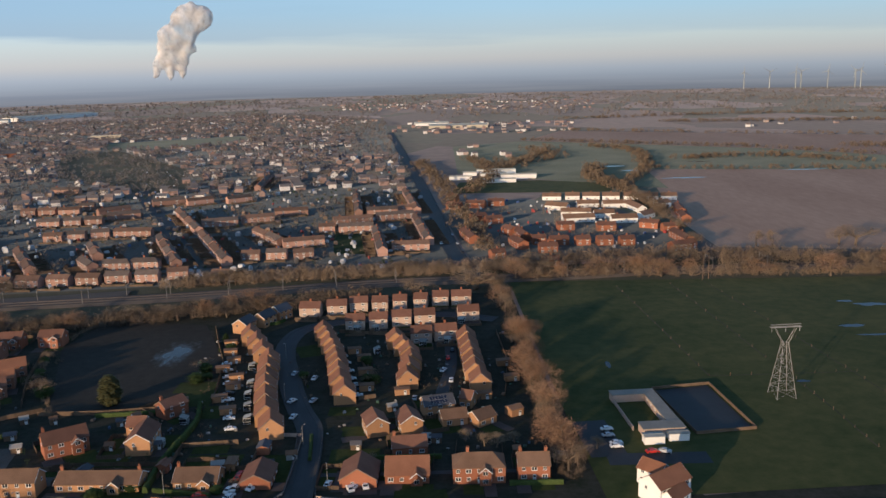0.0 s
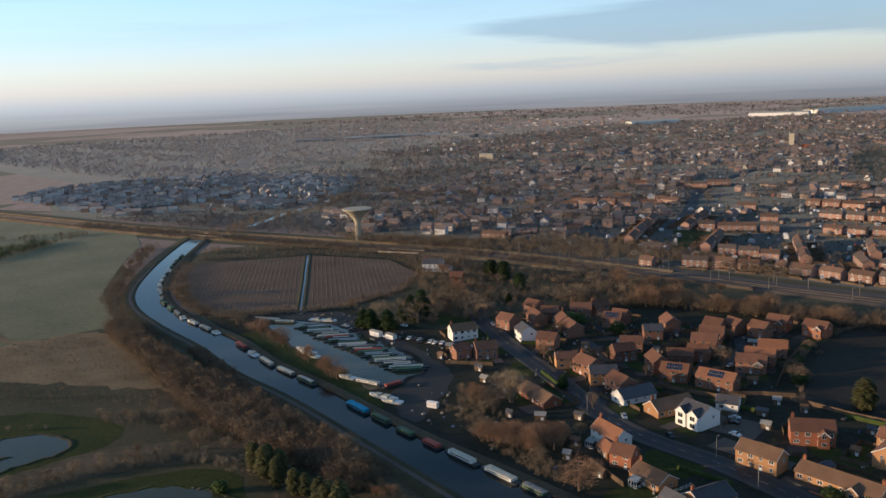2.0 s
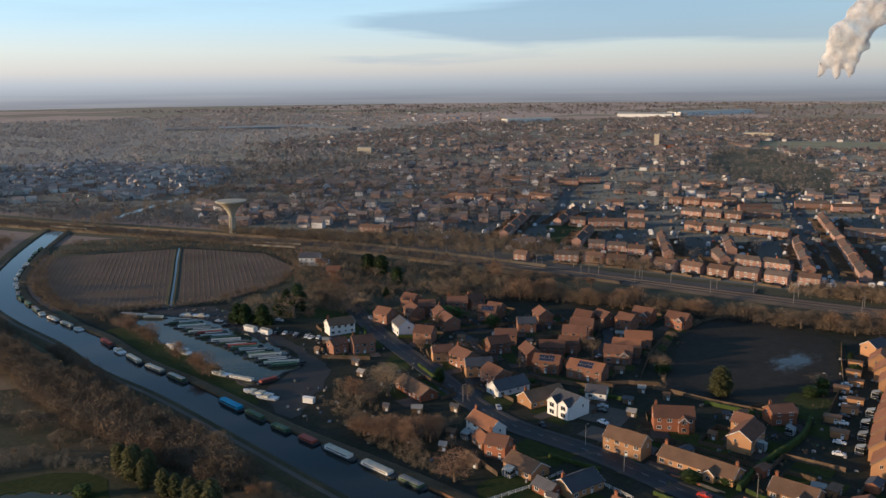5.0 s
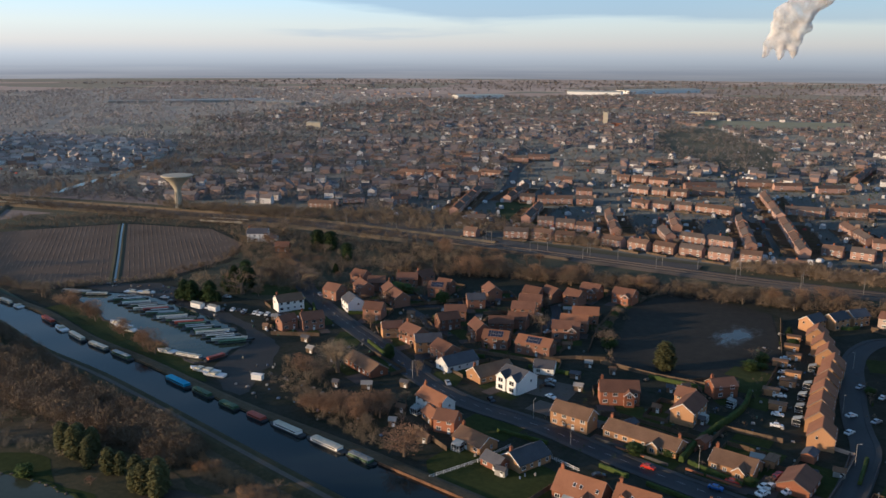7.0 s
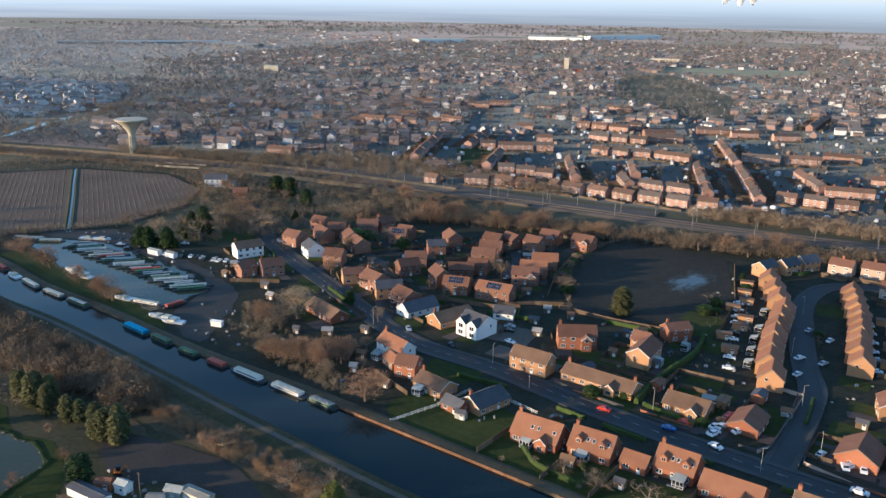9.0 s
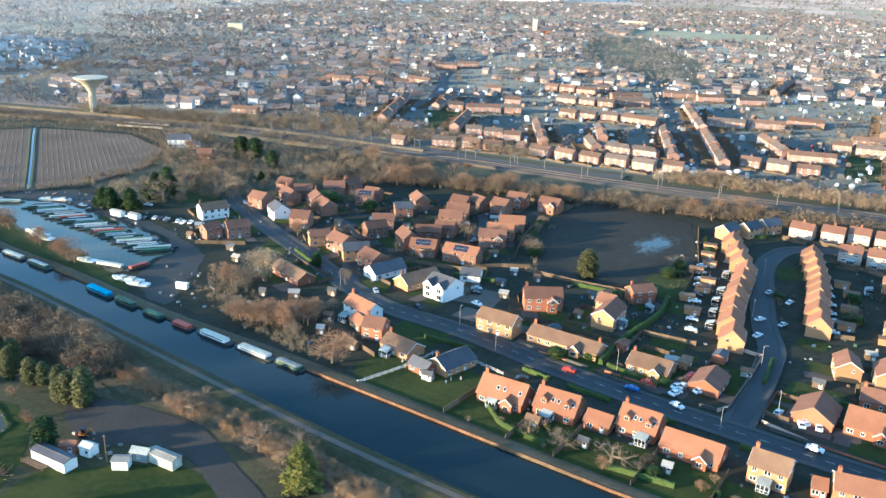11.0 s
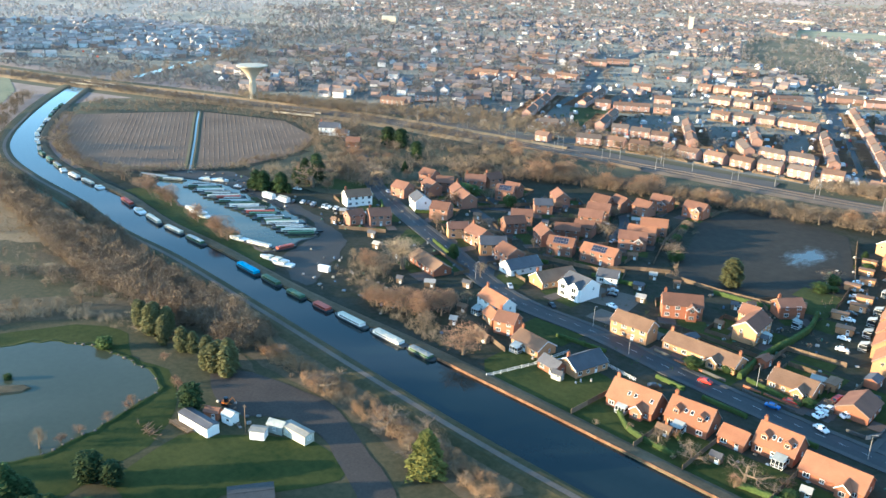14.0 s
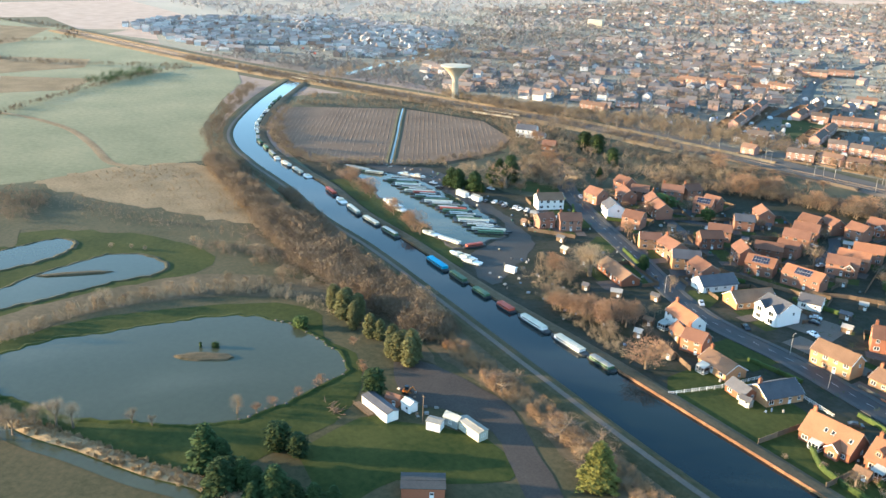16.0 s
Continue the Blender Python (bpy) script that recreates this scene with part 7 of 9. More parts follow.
for cx, cy, r in ((-259, 186, 200), (-264, 187, 195), (-268, 186, 190), (-388, 232, 30), (-382, 236, 30), (-334, 196, 190), (-340, 197, 200), (-346, 198, 185)):
    moor("cruiser", cx, cy, r, boat_rng.uniform(0.8, 1.05), 1.0, 0.35 if cy > 188 and cx < -300 else 0.3, "white cruisers round the basin")


# ---- vehicles ----
def car(paint, label):
    base = new("car")
    side = [(-2.1, 0.35), (-2.15, 0.8), (-1.6, 0.95), (-1.0, 1.42), (0.45, 1.46), (1.05, 0.98), (1.95, 0.82), (2.12, 0.55), (2.1, 0.3)]
    n = len(side)
    s = Shape()
    s.add([(x, sy * (0.86 if z < 1.2 else 0.66), z) for sy in (-1, 1) for x, z in side], [(k, k + 1, n + k + 1, n + k)[::-1] for k in range(n - 1)] + [tuple(range(n))[::-1], tuple(range(n, 2 * n)), (0, n - 1, 2 * n - 1, n)[::-1]])
    part("body", s.mesh("body", paint), base)
    for sy in (-1, 1):
        part("side_window", Shape().add([(-1.2, sy * 0.83, 1.0), (0.75, sy * 0.83, 1.0), (0.4, sy * 0.70, 1.38), (-0.9, sy * 0.70, 1.38)], [(0, 1, 2, 3) if sy < 0 else (3, 2, 1, 0)]).mesh("side_window", M["glass"]), base)
    part("windscreen", Shape().add([(0.52, -0.62, 1.43), (0.52, 0.62, 1.43), (1.04, 0.72, 1.02), (1.04, -0.72, 1.02)], [(3, 2, 1, 0)]).mesh("windscreen", M["glass"]), base)
    part("rear_window", Shape().add([(-1.06, -0.62, 1.40), (-1.06, 0.62, 1.40), (-1.56, 0.72, 1.0), (-1.56, -0.72, 1.0)], [(0, 1, 2, 3)]).mesh("rear_window", M["glass"]), base)
    for x in (-1.3, 1.3):
        for y in (-0.82, 0.82):
            part("wheel", WHEEL, base, pose(x, y, 0.32, 90, 0, 0))
    base.matrix_basis = pose(0, 0, -400)
    return tagged(base, label, "car")


WHEEL = Shape().lathe([(0.2, -0.1), (0.32, -0.1), (0.32, 0.1), (0.2, 0.1)], 10).mesh("wheel", M["rubber"])
CARS = [car(M["car_" + c], f"parked {c} hatchback car") for c in ("white", "silver", "blue", "red", "black")]
USED_CARS = set()


def park(k, x, y, turn, z=0.15, big=1.0):
    m = pose(x, y, z, 0, 0, turn) @ Matrix.Diagonal((big, big, big, 1))
    if k in USED_CARS:
        return copy_thing(CARS[k], m)
    USED_CARS.add(k)
    CARS[k].matrix_basis = m
    return CARS[k]


for row in ((0, -64, 226.5, 60), (0, -61, 219.5, -20), (0, -65, 231, 70), (3, -64, 239, 80), (2, -75.5, 221.5, 5), (3, -73, 228, 5), (3, -96, 221, 3), (0, -55, 285, 75), (0, -28, 231, 60), (0, -36, 233, 80), (1, -310, 290, -30), (0, -299, 294, -25), (1, -184, 236, -40), (0, -204, 331, 60), (1, -187, 312, 80), (4, -153, 258, 20), (1, -155, 262, 25), (0, -147, 249, -10), (4, -162, 233, -30), (4, -130, 232, 0), (4, -105, 207, 40), (0, -53, 324, 80), (1, -62, 330, 80), (0, -343, 257, 20), (1, -366, 236, 30), (4, -357, 234, 40),
            (0, 54, 268, 8), (1, 53.5, 263, 8), (0, 55, 257, 8), (0, 54.5, 254.5, 5), (1, 69, 250, -20), (3, 65, 250, 10), (0, -1, 330, 70), (1, -12, 300, 90), (0, 2, 318, 85), (0, -58, 300, 60), (1, -50, 300, 70), (4, 3, 355, 90), (3, 1, 345, 90)):
    park(row[0], row[1], row[2], row[3], 0.30 if abs(row[2] - 225) < 2.5 else 0.16)
car_rng = random.Random(8)
for k in range(16):  # in the boatyard and beside the sheds
    park(car_rng.choice((0, 0, 1, 4)), -335 + k * 3.1 + car_rng.uniform(-0.5, 0.5), 240 + k * 0.9 + car_rng.uniform(-2, 2), 120 + car_rng.uniform(-8, 8))
for line, n, off in ((AVENUE, 9, 5.6), (SECOND, 8, 4.3)):
    pts = curve_points(line, 4.0)
    for k in range(n):
        i = car_rng.randrange(4, min(len(pts) - 2, 130))
        d = pts[i + 1] - pts[i]
        u = d / np.hypot(*d)
        s = car_rng.choice((-1, 1))
        park(car_rng.choice((0, 1, 1, 4, 2)), pts[i][0] - u[1] * s * off, pts[i][1] + u[0] * s * off, math.degrees(math.atan2(u[1], u[0])), 0.32)


# ---- garden buildings, fences, hedges ----
def shed(x, y, turn, L=4.0, D=3.0, eave=2.1, wall="wood", roof="slate", label="small wooden garden shed", name="shed", flat=False):
    base = new(name)
    base.matrix_basis = pose(x, y, 0.08, 0, 0, turn)
    ridge = eave + (0.12 if flat else 0.8)
    part("wall", gable_walls(L, D, eave, ridge, M[wall]), base)
    part("roof", gable_roof(L, D, eave, ridge, M[roof], 0.2), base)
    part("door", DOOR, base, pose(L * 0.2, -D / 2, 0) @ Matrix.Diagonal((1, 1, 0.9, 1)))
    return tagged(base, label, "shed")


GARAGE = dict(L=5.6, D=3.2, eave=2.3, wall="yellow_brick", roof="tile_brown", label="low flat-roofed buff brick garage", name="garage", flat=True)
for x, y, t in ((-98, 371, 10), (-95, 358, 10), (-91, 347, 12), (-85, 326, 12), (-84, 316, 12), (-86, 303, 12), (-80, 291, 10), (-93, 336, 12), (-35, 346, 8), (-33, 329, 8), (-31, 311, 8), (-17, 306, 8), (14, 300, 5), (-40, 356, 10), (-68, 247, 90), (26, 318, 10), (24, 336, 8), (-100, 300, 20)):
    shed(x, y, t, **GARAGE)
shed(-60, 258, 90, 5.5, 4.0, 2.4, "brick", "slate", "brick garage with a white gable", "garage")
shed(-113, 243, 80, 5.0, 4.0, 2.4, "yellow_brick", "slate", "small garage with a pale gable", "garage")
shed(-89, 246, 85, 4.5, 3.5, 2.4, "brick", "tile_red", "dark red garden shed")
shed(24, 284, 30, 5.0, 4.5, 2.6, "yellow_brick", "tile_brown", "small lit brick garage", "garage")
for k, (x, y, t, w) in enumerate(((-116, 282, 20, "wood"), (-112, 287, 40, "render"), (-143, 262, 10, "wood"), (-150, 272, 15, "wood"), (-141, 285, 30, "wood"), (-152, 286, 20, "wood"), (-128, 190, 5, "steel"), (-90, 186, 0, "wood"), (-52, 186, 0, "wood"), (-74, 184, 0, "wood"), (-181, 206, 10, "wood"), (-205, 214, 30, "wood"), (-215, 208, 20, "wood"), (-236, 226, 10, "wood"), (-250, 228, 0, "wood"), (-262, 236, 10, "wood"), (-288, 236, 20, "wood"), (-296, 248, 30, "wood"), (-195, 224, 10, "wood"), (-160, 193, 0, "wood"), (-176, 196, 20, "wood"), (-56, 246, 0, "render"), (-50, 252, 5, "steel"), (-72, 246, 0, "wood"), (-96, 262, 10, "wood"), (-112, 262, 0, "wood"), (-20, 290, 10, "wood"), (-4, 262, 0, "wood"), (22, 252, 0, "wood"), (36, 247, 0, "wood"), (-30, 258, 0, "wood"), (-170, 300, 30, "wood"), (-240, 305, 20, "wood"), (-222, 308, 40, "wood"), (-250, 292, 20, "wood"), (-196, 345, 20, "wood"), (-230, 335, 30, "wood"))):
    shed(x, y, t + k % 3 * 4, 2.4 + k % 4 * 0.5, 2.0 + k % 3 * 0.3, 2.0, w, ("slate", "tile_brown", "steel")[k % 3], {"wood": "small wooden garden shed", "render": "small white garden shed", "steel": "small metal garden shed"}[w])

GLASS_FRAME = Shape()
for x in (-1.5, -0.5, 0.5, 1.5):
    GLASS_FRAME.box(x - 0.05, -1.35, 0, x + 0.05, -1.25, 2.1)
for z in (0.0, 0.7, 2.05):
    GLASS_FRAME.box(-1.55, -1.36, z, 1.55, -1.26, z + 0.1).box(-1.55, -1.3, z, -1.45, 1.3, z + 0.1).box(1.45, -1.3, z, 1.55, 1.3, z + 0.1)
GLASS_FRAME = GLASS_FRAME.mesh("frame", M["white"])
GLASS_ROOF = Shape().add([(-1.6, -1.4, 2.12), (1.6, -1.4, 2.12), (1.6, 1.3, 2.9), (-1.6, 1.3, 2.9), (-1.6, -1.4, 2.2), (1.6, -1.4, 2.2), (1.6, 1.3, 2.98), (-1.6, 1.3, 2.98)], [(3, 2, 1, 0), (4, 5, 6, 7), (0, 1, 5, 4), (1, 2, 6, 5), (2, 3, 7, 6), (3, 0, 4, 7)]).mesh("glazed_roof", M["boat_grey"])
GLASS_BODY = Shape().box(-1.45, -1.25, 0, 1.45, 1.3, 2.05).mesh("glazing", M["glass"])
for x, y, t in ((-88, 189.5, 0), (-62, 194, 0), (-93.5, 283, 90), (-96, 264, 95), (-73.4, 294, 275), (-70.8, 282, 275), (-75.8, 305.5, 275), (-77.4, 317.5, 275), (-81.2, 338.0, 275), (-30, 192, 0), (-148, 195, 0), (-104, 187.5, 0), (-176, 208, 0), (14, 283, 0), (-7, 262, 0), (-30, 355, 285), (8, 398, 0), (-42, 388, 0), (-33, 388, 0), (1, 367, 0), (-10, 364, 0)):
    c = tagged(new("conservatory"), "white-framed glazed conservatory behind a house", "conservatory")
    c.matrix_basis = pose(x, y, 0.1, 0, 0, t)
    part("frame", GLASS_FRAME, c), part("glazing", GLASS_BODY, c), part("glazed_roof", GLASS_ROOF, c)

PANEL = Shape().box(0, -0.04, 0.1, 2.4, 0.04, 1.75).box(-0.06, -0.06, 0, 0.06, 0.06, 1.95).mesh("panel", M["wood"])
WHITE_PANEL = Shape().box(0, -0.03, 0.5, 2.4, 0.03, 0.6).box(0, -0.03, 1.05, 2.4, 0.03, 1.15).box(-0.07, -0.07, 0, 0.07, 0.07, 1.35).box(0.7, -0.03, 0.2, 0.8, 0.03, 1.15).box(1.5, -0.03, 0.2, 1.6, 0.03, 1.15).mesh("white_panel", M["white"])
WALL_PIECE = Shape().box(0, -0.12, 0, 2.4, 0.12, 0.9).box(0, -0.16, 0.9, 2.4, 0.16, 1.0).mesh("wall_piece", M["pavement"])


def fence(points, kind="wood"):
    src, label, cat = {"wood": (PANEL, "weathered wooden panel fence between gardens", "fence"), "white": (WHITE_PANEL, "white post-and-rail garden fence", "fence"), "wall": (WALL_PIECE, "low pale garden wall beside the pavement", "wall")}[kind]
    base = tagged(new("fence" if cat == "fence" else "garden_wall"), label, cat)
    base.matrix_basis = pose(*points[0], 0.1)
    for (ax, ay), (bx, by) in zip(points, points[1:]):
        n = max(1, round(math.hypot(bx - ax, by - ay) / 2.4))
        t = math.degrees(math.atan2(by - ay, bx - ax))
        for k in range(n):
            part("panel", src, base, pose(ax - points[0][0] + (bx - ax) * k / n, ay - points[0][1] + (by - ay) * k / n, 0, 0, 0, t))
    return base


fence([(-143, 175), (-138, 192), (-136, 207)], "white")
fence([(-122, 208), (-111, 206)], "white")
fence([(-56, 224), (-51, 224), (-48.3, 227), (-48.3, 247), (-51, 269)], "wall")
fence([(-39.5, 223), (-40, 240), (-41.5, 262)], "wall")
fence([(-118, 229), (-92, 226)], "wall")
fence([(-86, 224.5), (-70, 223.5)], "wall")
fence([(-36, 222.5), (-24, 221.5)], "wall")
for pts in (([(-113, 176), (-112, 196)]), ([(-92, 174), (-92, 190)]), ([(-78, 174), (-78, 192)]), ([(-57, 174), (-57, 193)]), ([(-39, 174), (-39, 194)]), ([(-88, 242), (-88, 262), (-70, 264)]), ([(-62, 244), (-62, 262)]), ([(-118, 246), (-90, 244)]), ([(-136, 242), (-120, 250)]), ([(-150, 292), (-126, 292), (-98, 296)]), ([(-94, 342), (-104, 372), (-112, 398)]), ([(-88, 300), (-94, 340)]), ([(-33, 300), (-27, 302)]), ([(-12, 246), (-12, 262)]), ([(2, 246), (3, 260)]), ([(17, 246), (18, 262)]), ([(33, 244), (34, 262)]), ([(-170, 280), (-160, 290), (-150, 296)]), ([(-205, 268), (-188, 272), (-170, 276)]), ([(-240, 275), (-226, 282)]), ([(-196, 296), (-186, 306)]), ([(-225, 316), (-212, 330)]), ([(-256, 312), (-246, 330)]), ([(-160, 300), (-172, 330), (-180, 362)]), ([(-190, 212), (-182, 200)]), ([(-168, 198), (-150, 192)]), ([(-280, 232), (-262, 244)]), ([(-28, 316), (-38, 350)]), ([(-2, 380), (-20, 378), (-50, 386)]), ([(-75, 408), (-45, 410), (-2, 420)]), ([(22, 300), (26, 340), (24, 380)])):
    fence(pts)


def hedge(points, h=1.6, w=1.0, mat="hedge", label="clipped dark green garden hedge"):
    line = curve_points(points, 0.8)
    rng = random.Random(len(line))
    s = Shape()
    vs = []
    for k, p in enumerate(line):
        d = line[min(k + 1, len(line) - 1)] - line[max(k - 1, 0)]
        d = d / np.hypot(*d)
        for o, z in ((-0.5, 0.05), (-0.52, 0.6), (-0.36, 1.0), (0.0, 1.06), (0.36, 1.0), (0.52, 0.6), (0.5, 0.05)):
            j = rng.uniform(0.86, 1.12)
            vs.append((p[0] + d[1] * o * w * j, p[1] - d[0] * o * w * j, z * h * rng.uniform(0.9, 1.08)))
    n = len(line)
    s.add(vs, [(k * 7 + j, (k + 1) * 7 + j, (k + 1) * 7 + j + 1, k * 7 + j + 1) for k in range(n - 1) for j in range(6)] + [tuple(range(7)), tuple(range((n - 1) * 7, n * 7))[::-1]])
    return tagged(new("hedge", s.mesh("hedge", M[mat])), label, "hedge")


hedge([(-90, 231), (-91, 250), (-89, 280), (-92, 298)], 2.2, 1.6)
for pts in ([(-104, 186), (-96, 180), (-82, 178)], [(-66, 178), (-48, 180)], [(-170, 270), (-150, 274)], [(-205, 262), (-190, 268)], [(-240, 252), (-222, 244)], [(-276, 276), (-262, 288)], [(-128, 290), (-104, 292)], [(-24, 250), (-2, 250)], [(18, 231), (34, 231)], [(-98, 398), (-84, 402), (-80, 408)], [(-44, 250), (-46, 268)], [(-118, 240), (-96, 240)], [(-300, 276), (-290, 268)]):
    hedge(pts, 1.5, 1.1)
for pts in ([(-108, 213), (-98, 212)], [(-92, 211.5), (-78, 210.5)], [(-70, 210), (-58, 209.5)], [(-40, 208.5), (-26, 208)], [(-146, 214), (-128, 216)], [(-88, 232), (-70, 228)], [(-116, 234), (-98, 232)]):
    hedge(pts, 1.3, 1.0)
thicket("pasture_hedge", [(-148, 296), (-166, 330), (-178, 372), (-174, 406)], 1.2, 150, 1.2, 2.6, M["twig"], "rough bare hedge round the pasture")

for k, (x, y, a, b, t, mat) in enumerate(((-30, 252, 8, 6, 0, "grass"), (-75, 232, 8, 3, 0, "grass"), (-104, 232.5, 12, 2.6, 0, "grass"), (-60, 234, 3, 4, 0, "grass"), (-188, 240, 6, 6, 20, "grass"), (-150, 215, 10, 6, 0, "grass"), (-95, 306, 6, 8, 0, "grass"), (-60, 360, 6, 8, 20, "grass"), (-38, 290, 5, 4, 0, "grass"), (-10, 240, 40, 1.2, 0, "pavement"), (-152, 256, 10, 8, 10, "gravel"), (-140, 240, 9, 5, 0, "gravel"), (-66, 228.5, 5, 3.5, 0, "pavement"), (-30, 232, 5, 3, 0, "pavement"), (50, 262, 6, 14, 5, "asphalt"), (66, 246, 16, 4, 0, "asphalt"), (-240, 330, 9, 6, 40, "asphalt"), (-270, 318, 9, 6, 30, "asphalt"), (-330, 285, 16, 10, 30, "grass"), (-300, 268, 5, 9, 60, "grass"), (-280, 262, 4, 10, 60, "grass"), (-250, 250, 6, 9, 30, "grass"), (-205, 240, 5, 5, 30, "grass"), (-128, 240, 7, 3, 0, "gravel"), (-113, 252, 10, 5, 0, "grass"), (-75, 250, 9, 6, 0, "grass"))):
    c, s_ = math.cos(radians(t)), math.sin(radians(t))
    patch({"grass": "lawn", "pavement": "paving", "gravel": "drive", "asphalt": "forecourt"}[mat], [(x + u * a * c - v * b * s_, y + u * a * s_ + v * b * c) for u, v in ((-1, -1), (1, -1), (1, 1), (-1, 1))], 0.15 + 0.004 * (k % 5), M[mat], {"grass": "small green garden lawn", "pavement": "pale paved forecourt", "gravel": "gravel drive beside a house", "asphalt": "asphalt forecourt"}[mat])


# ---- caravans and huts by the pond ----
def hut(name, x, y, turn, L, D, h, wall, roof, label, rise=0.5, windows=3):
    base = new(name)
    base.matrix_basis = pose(x, y, 0.2, 0, 0, turn)
    part("body", gable_walls(L, D, h, h + rise, M[wall]), base)
    part("roof", gable_roof(L, D, h, h + rise, M[roof], 0.15), base)
    for k in range(windows):
        part("window", WINDOW, base, pose(-L / 2 + (k + 0.7) * L / (windows + 0.4), -D / 2, h * 0.6) @ Matrix.Diagonal((1.0, 1, 0.9, 1)))
    part("window", WINDOW, base, pose(L / 2, 0, h * 0.6, 0, 0, 90) @ Matrix.Diagonal((1.4, 1, 1.0, 1)))
    return tagged(base, label, name.replace("_", " "))


hut("static_caravan", -176, 98.5, 5, 12, 3.8, 2.7, "render", "slate", "long white static caravan with a dark roof")
hut("cabin", -161.5, 107.0, 35, 3.9, 3.0, 2.4, "render", "pale_felt", "small white cabin by the lawn", 0.3, 1)
hut("cabin", -160.6, 112.2, 20, 4.6, 3.0, 2.3, "boat_grey", "boat_grey", "small grey-roofed cabin by the yard", 0.9, 1)
hut("static_caravan", -154.6, 114.2, 5, 8.6, 3.2, 2.6, "boat_cream", "pale_felt", "white caravan with a pale roof by the lane", 0.35, 3)
shed(-178, 104, 30, 4, 3, 2.2, "brick", "tile_red", "red-painted shed by the caravans")
shed(-173, 106, 10, 3.4, 3, 2.4, "render", "boat_grey", "small pale shed by the caravans")
shed(-140, 90, 58, 10, 6, 2.8, "brick", "pavement", "flat-roofed red brick workshop building", "workshop", True)
DECK = Shape().box(-4, -1, 0.5, 4, 1, 0.62)
for k in range(14):
    DECK.box(-4 + k * 0.6, -1.0, 0, -3.94 + k * 0.6, -0.94, 1.5)
DECK.box(-4, -1.0, 1.42, 4, -0.92, 1.5)
o = tagged(new("decking", DECK.mesh("decking", M["wood"])), "timber deck with rails along the caravan", "deck")
o.matrix_basis = pose(-179, 95.2, 0.1, 0, 0, 5)
for x, y, t in ((-243, 194, 20),):
    hut("touring_caravan", x, y, t, 4.4, 2.0, 2.0, "render", "render", "small white touring caravan in the boatyard", 0.15, 2)
hut("boatyard_office", -340, 237, 5, 7, 2.8, 2.3, "render", "boat_grey", "long white boatyard cabin", 0.4, 4)
hut("boatyard_office", -330, 239, 5, 5.5, 2.8, 2.3, "render", "boat_grey", "pale portable cabin in the boatyard", 0.4, 2)


DIGGER = tagged(new("mini_digger"), "small orange tracked digger by the caravans", "digger")
DIGGER.matrix_basis = pose(-181, 110, 0.2, 0, 0, 30)
M["digger"] = material("orange_machine_paint", (0.45, 0.13, 0.02), (0.58, 0.19, 0.04), 0.5, 2.0, 0.3, 0.0)
for q in (-0.75, 0.75):
    part("track", Shape().box(-1.2, q - 0.2, 0.1, 1.2, q + 0.2, 0.45).box(-1.0, q - 0.2, 0.0, 1.0, q + 0.2, 0.55).mesh("track", M["rubber"]), DIGGER)
part("body", Shape().box(-1.1, -0.75, 0.6, 0.5, 0.75, 1.2).box(-1.2, -0.6, 0.7, -1.0, 0.6, 1.1).mesh("body", M["digger"]), DIGGER)
part("cab", Shape().box(-0.5, -0.6, 1.2, 0.5, 0.2, 2.3).box(-0.6, -0.7, 2.3, 0.6, 0.3, 2.4).mesh("cab", M["glass"]), DIGGER)
part("arm", Shape().bar((0.5, 0.4, 1.0), (1.7, 0.4, 2.4), 0.16).bar((1.7, 0.4, 2.4), (2.6, 0.4, 1.1), 0.13).mesh("arm", M["digger"]), DIGGER)
part("bucket", Shape().box(2.3, 0.1, 0.6, 2.8, 0.7, 1.1).mesh("bucket", M["steel"]), DIGGER)
o = tagged(new("telegraph_pole", Shape().bar((0, 0, 0), (0, 0, 8), 0.15, 0.11, 6).bar((-0.6, 0, 7.5), (0.6, 0, 7.5), 0.06).mesh("telegraph_pole", M["wood"])), "wooden telegraph pole beside the cabins", "pole")
o.matrix_basis = pose(-166, 106, 0.1, 0, 0, 20)
heap = Shape()
heap_rng = random.Random(2)
for k in range(40):
    x, y, t = heap_rng.gauss(0, 1.6), heap_rng.gauss(0, 0.9), heap_rng.uniform(0, math.pi)
    heap.bar((x, y, 0.1), (x + 1.6 * math.cos(t), y + 1.6 * math.sin(t), heap_rng.uniform(0.2, 1.3)), 0.09, 0.06, 5)
o = tagged(new("log_pile", heap.mesh("log_pile", M["wood"])), "heap of cut branches and timber on the lawn", "log pile", kind="stuff")
o.matrix_basis = pose(-183, 88, 0.1)


def islet(x, y, a, b, turn, name="pond_island"):
    rng = random.Random(int(abs(x)))
    s = Shape()
    for r, z in ((1.05, 0.1), (0.95, 0.55), (0.5, 0.75)):
        for k in range(18):
            w = k * math.pi / 9
            q = r * rng.uniform(0.88, 1.1)
            s.v.append((a * q * math.cos(w), b * q * math.sin(w), z))
    s.f = [(j * 18 + k, j * 18 + (k + 1) % 18, (j + 1) * 18 + (k + 1) % 18, (j + 1) * 18 + k) for j in range(2) for k in range(18)] + [tuple(range(36, 54))]
    s.i = [0] * len(s.f)
    o = structure(name, s.mesh(name, M["scrub_ground"]), "low reedy island in the pond", "island")
    o.matrix_basis = pose(x, y, 0.1, 0, 0, turn)


islet(-230, 68, 8.5, 2.6, 58)
islet(-318, 48, 13, 1.6, 72)


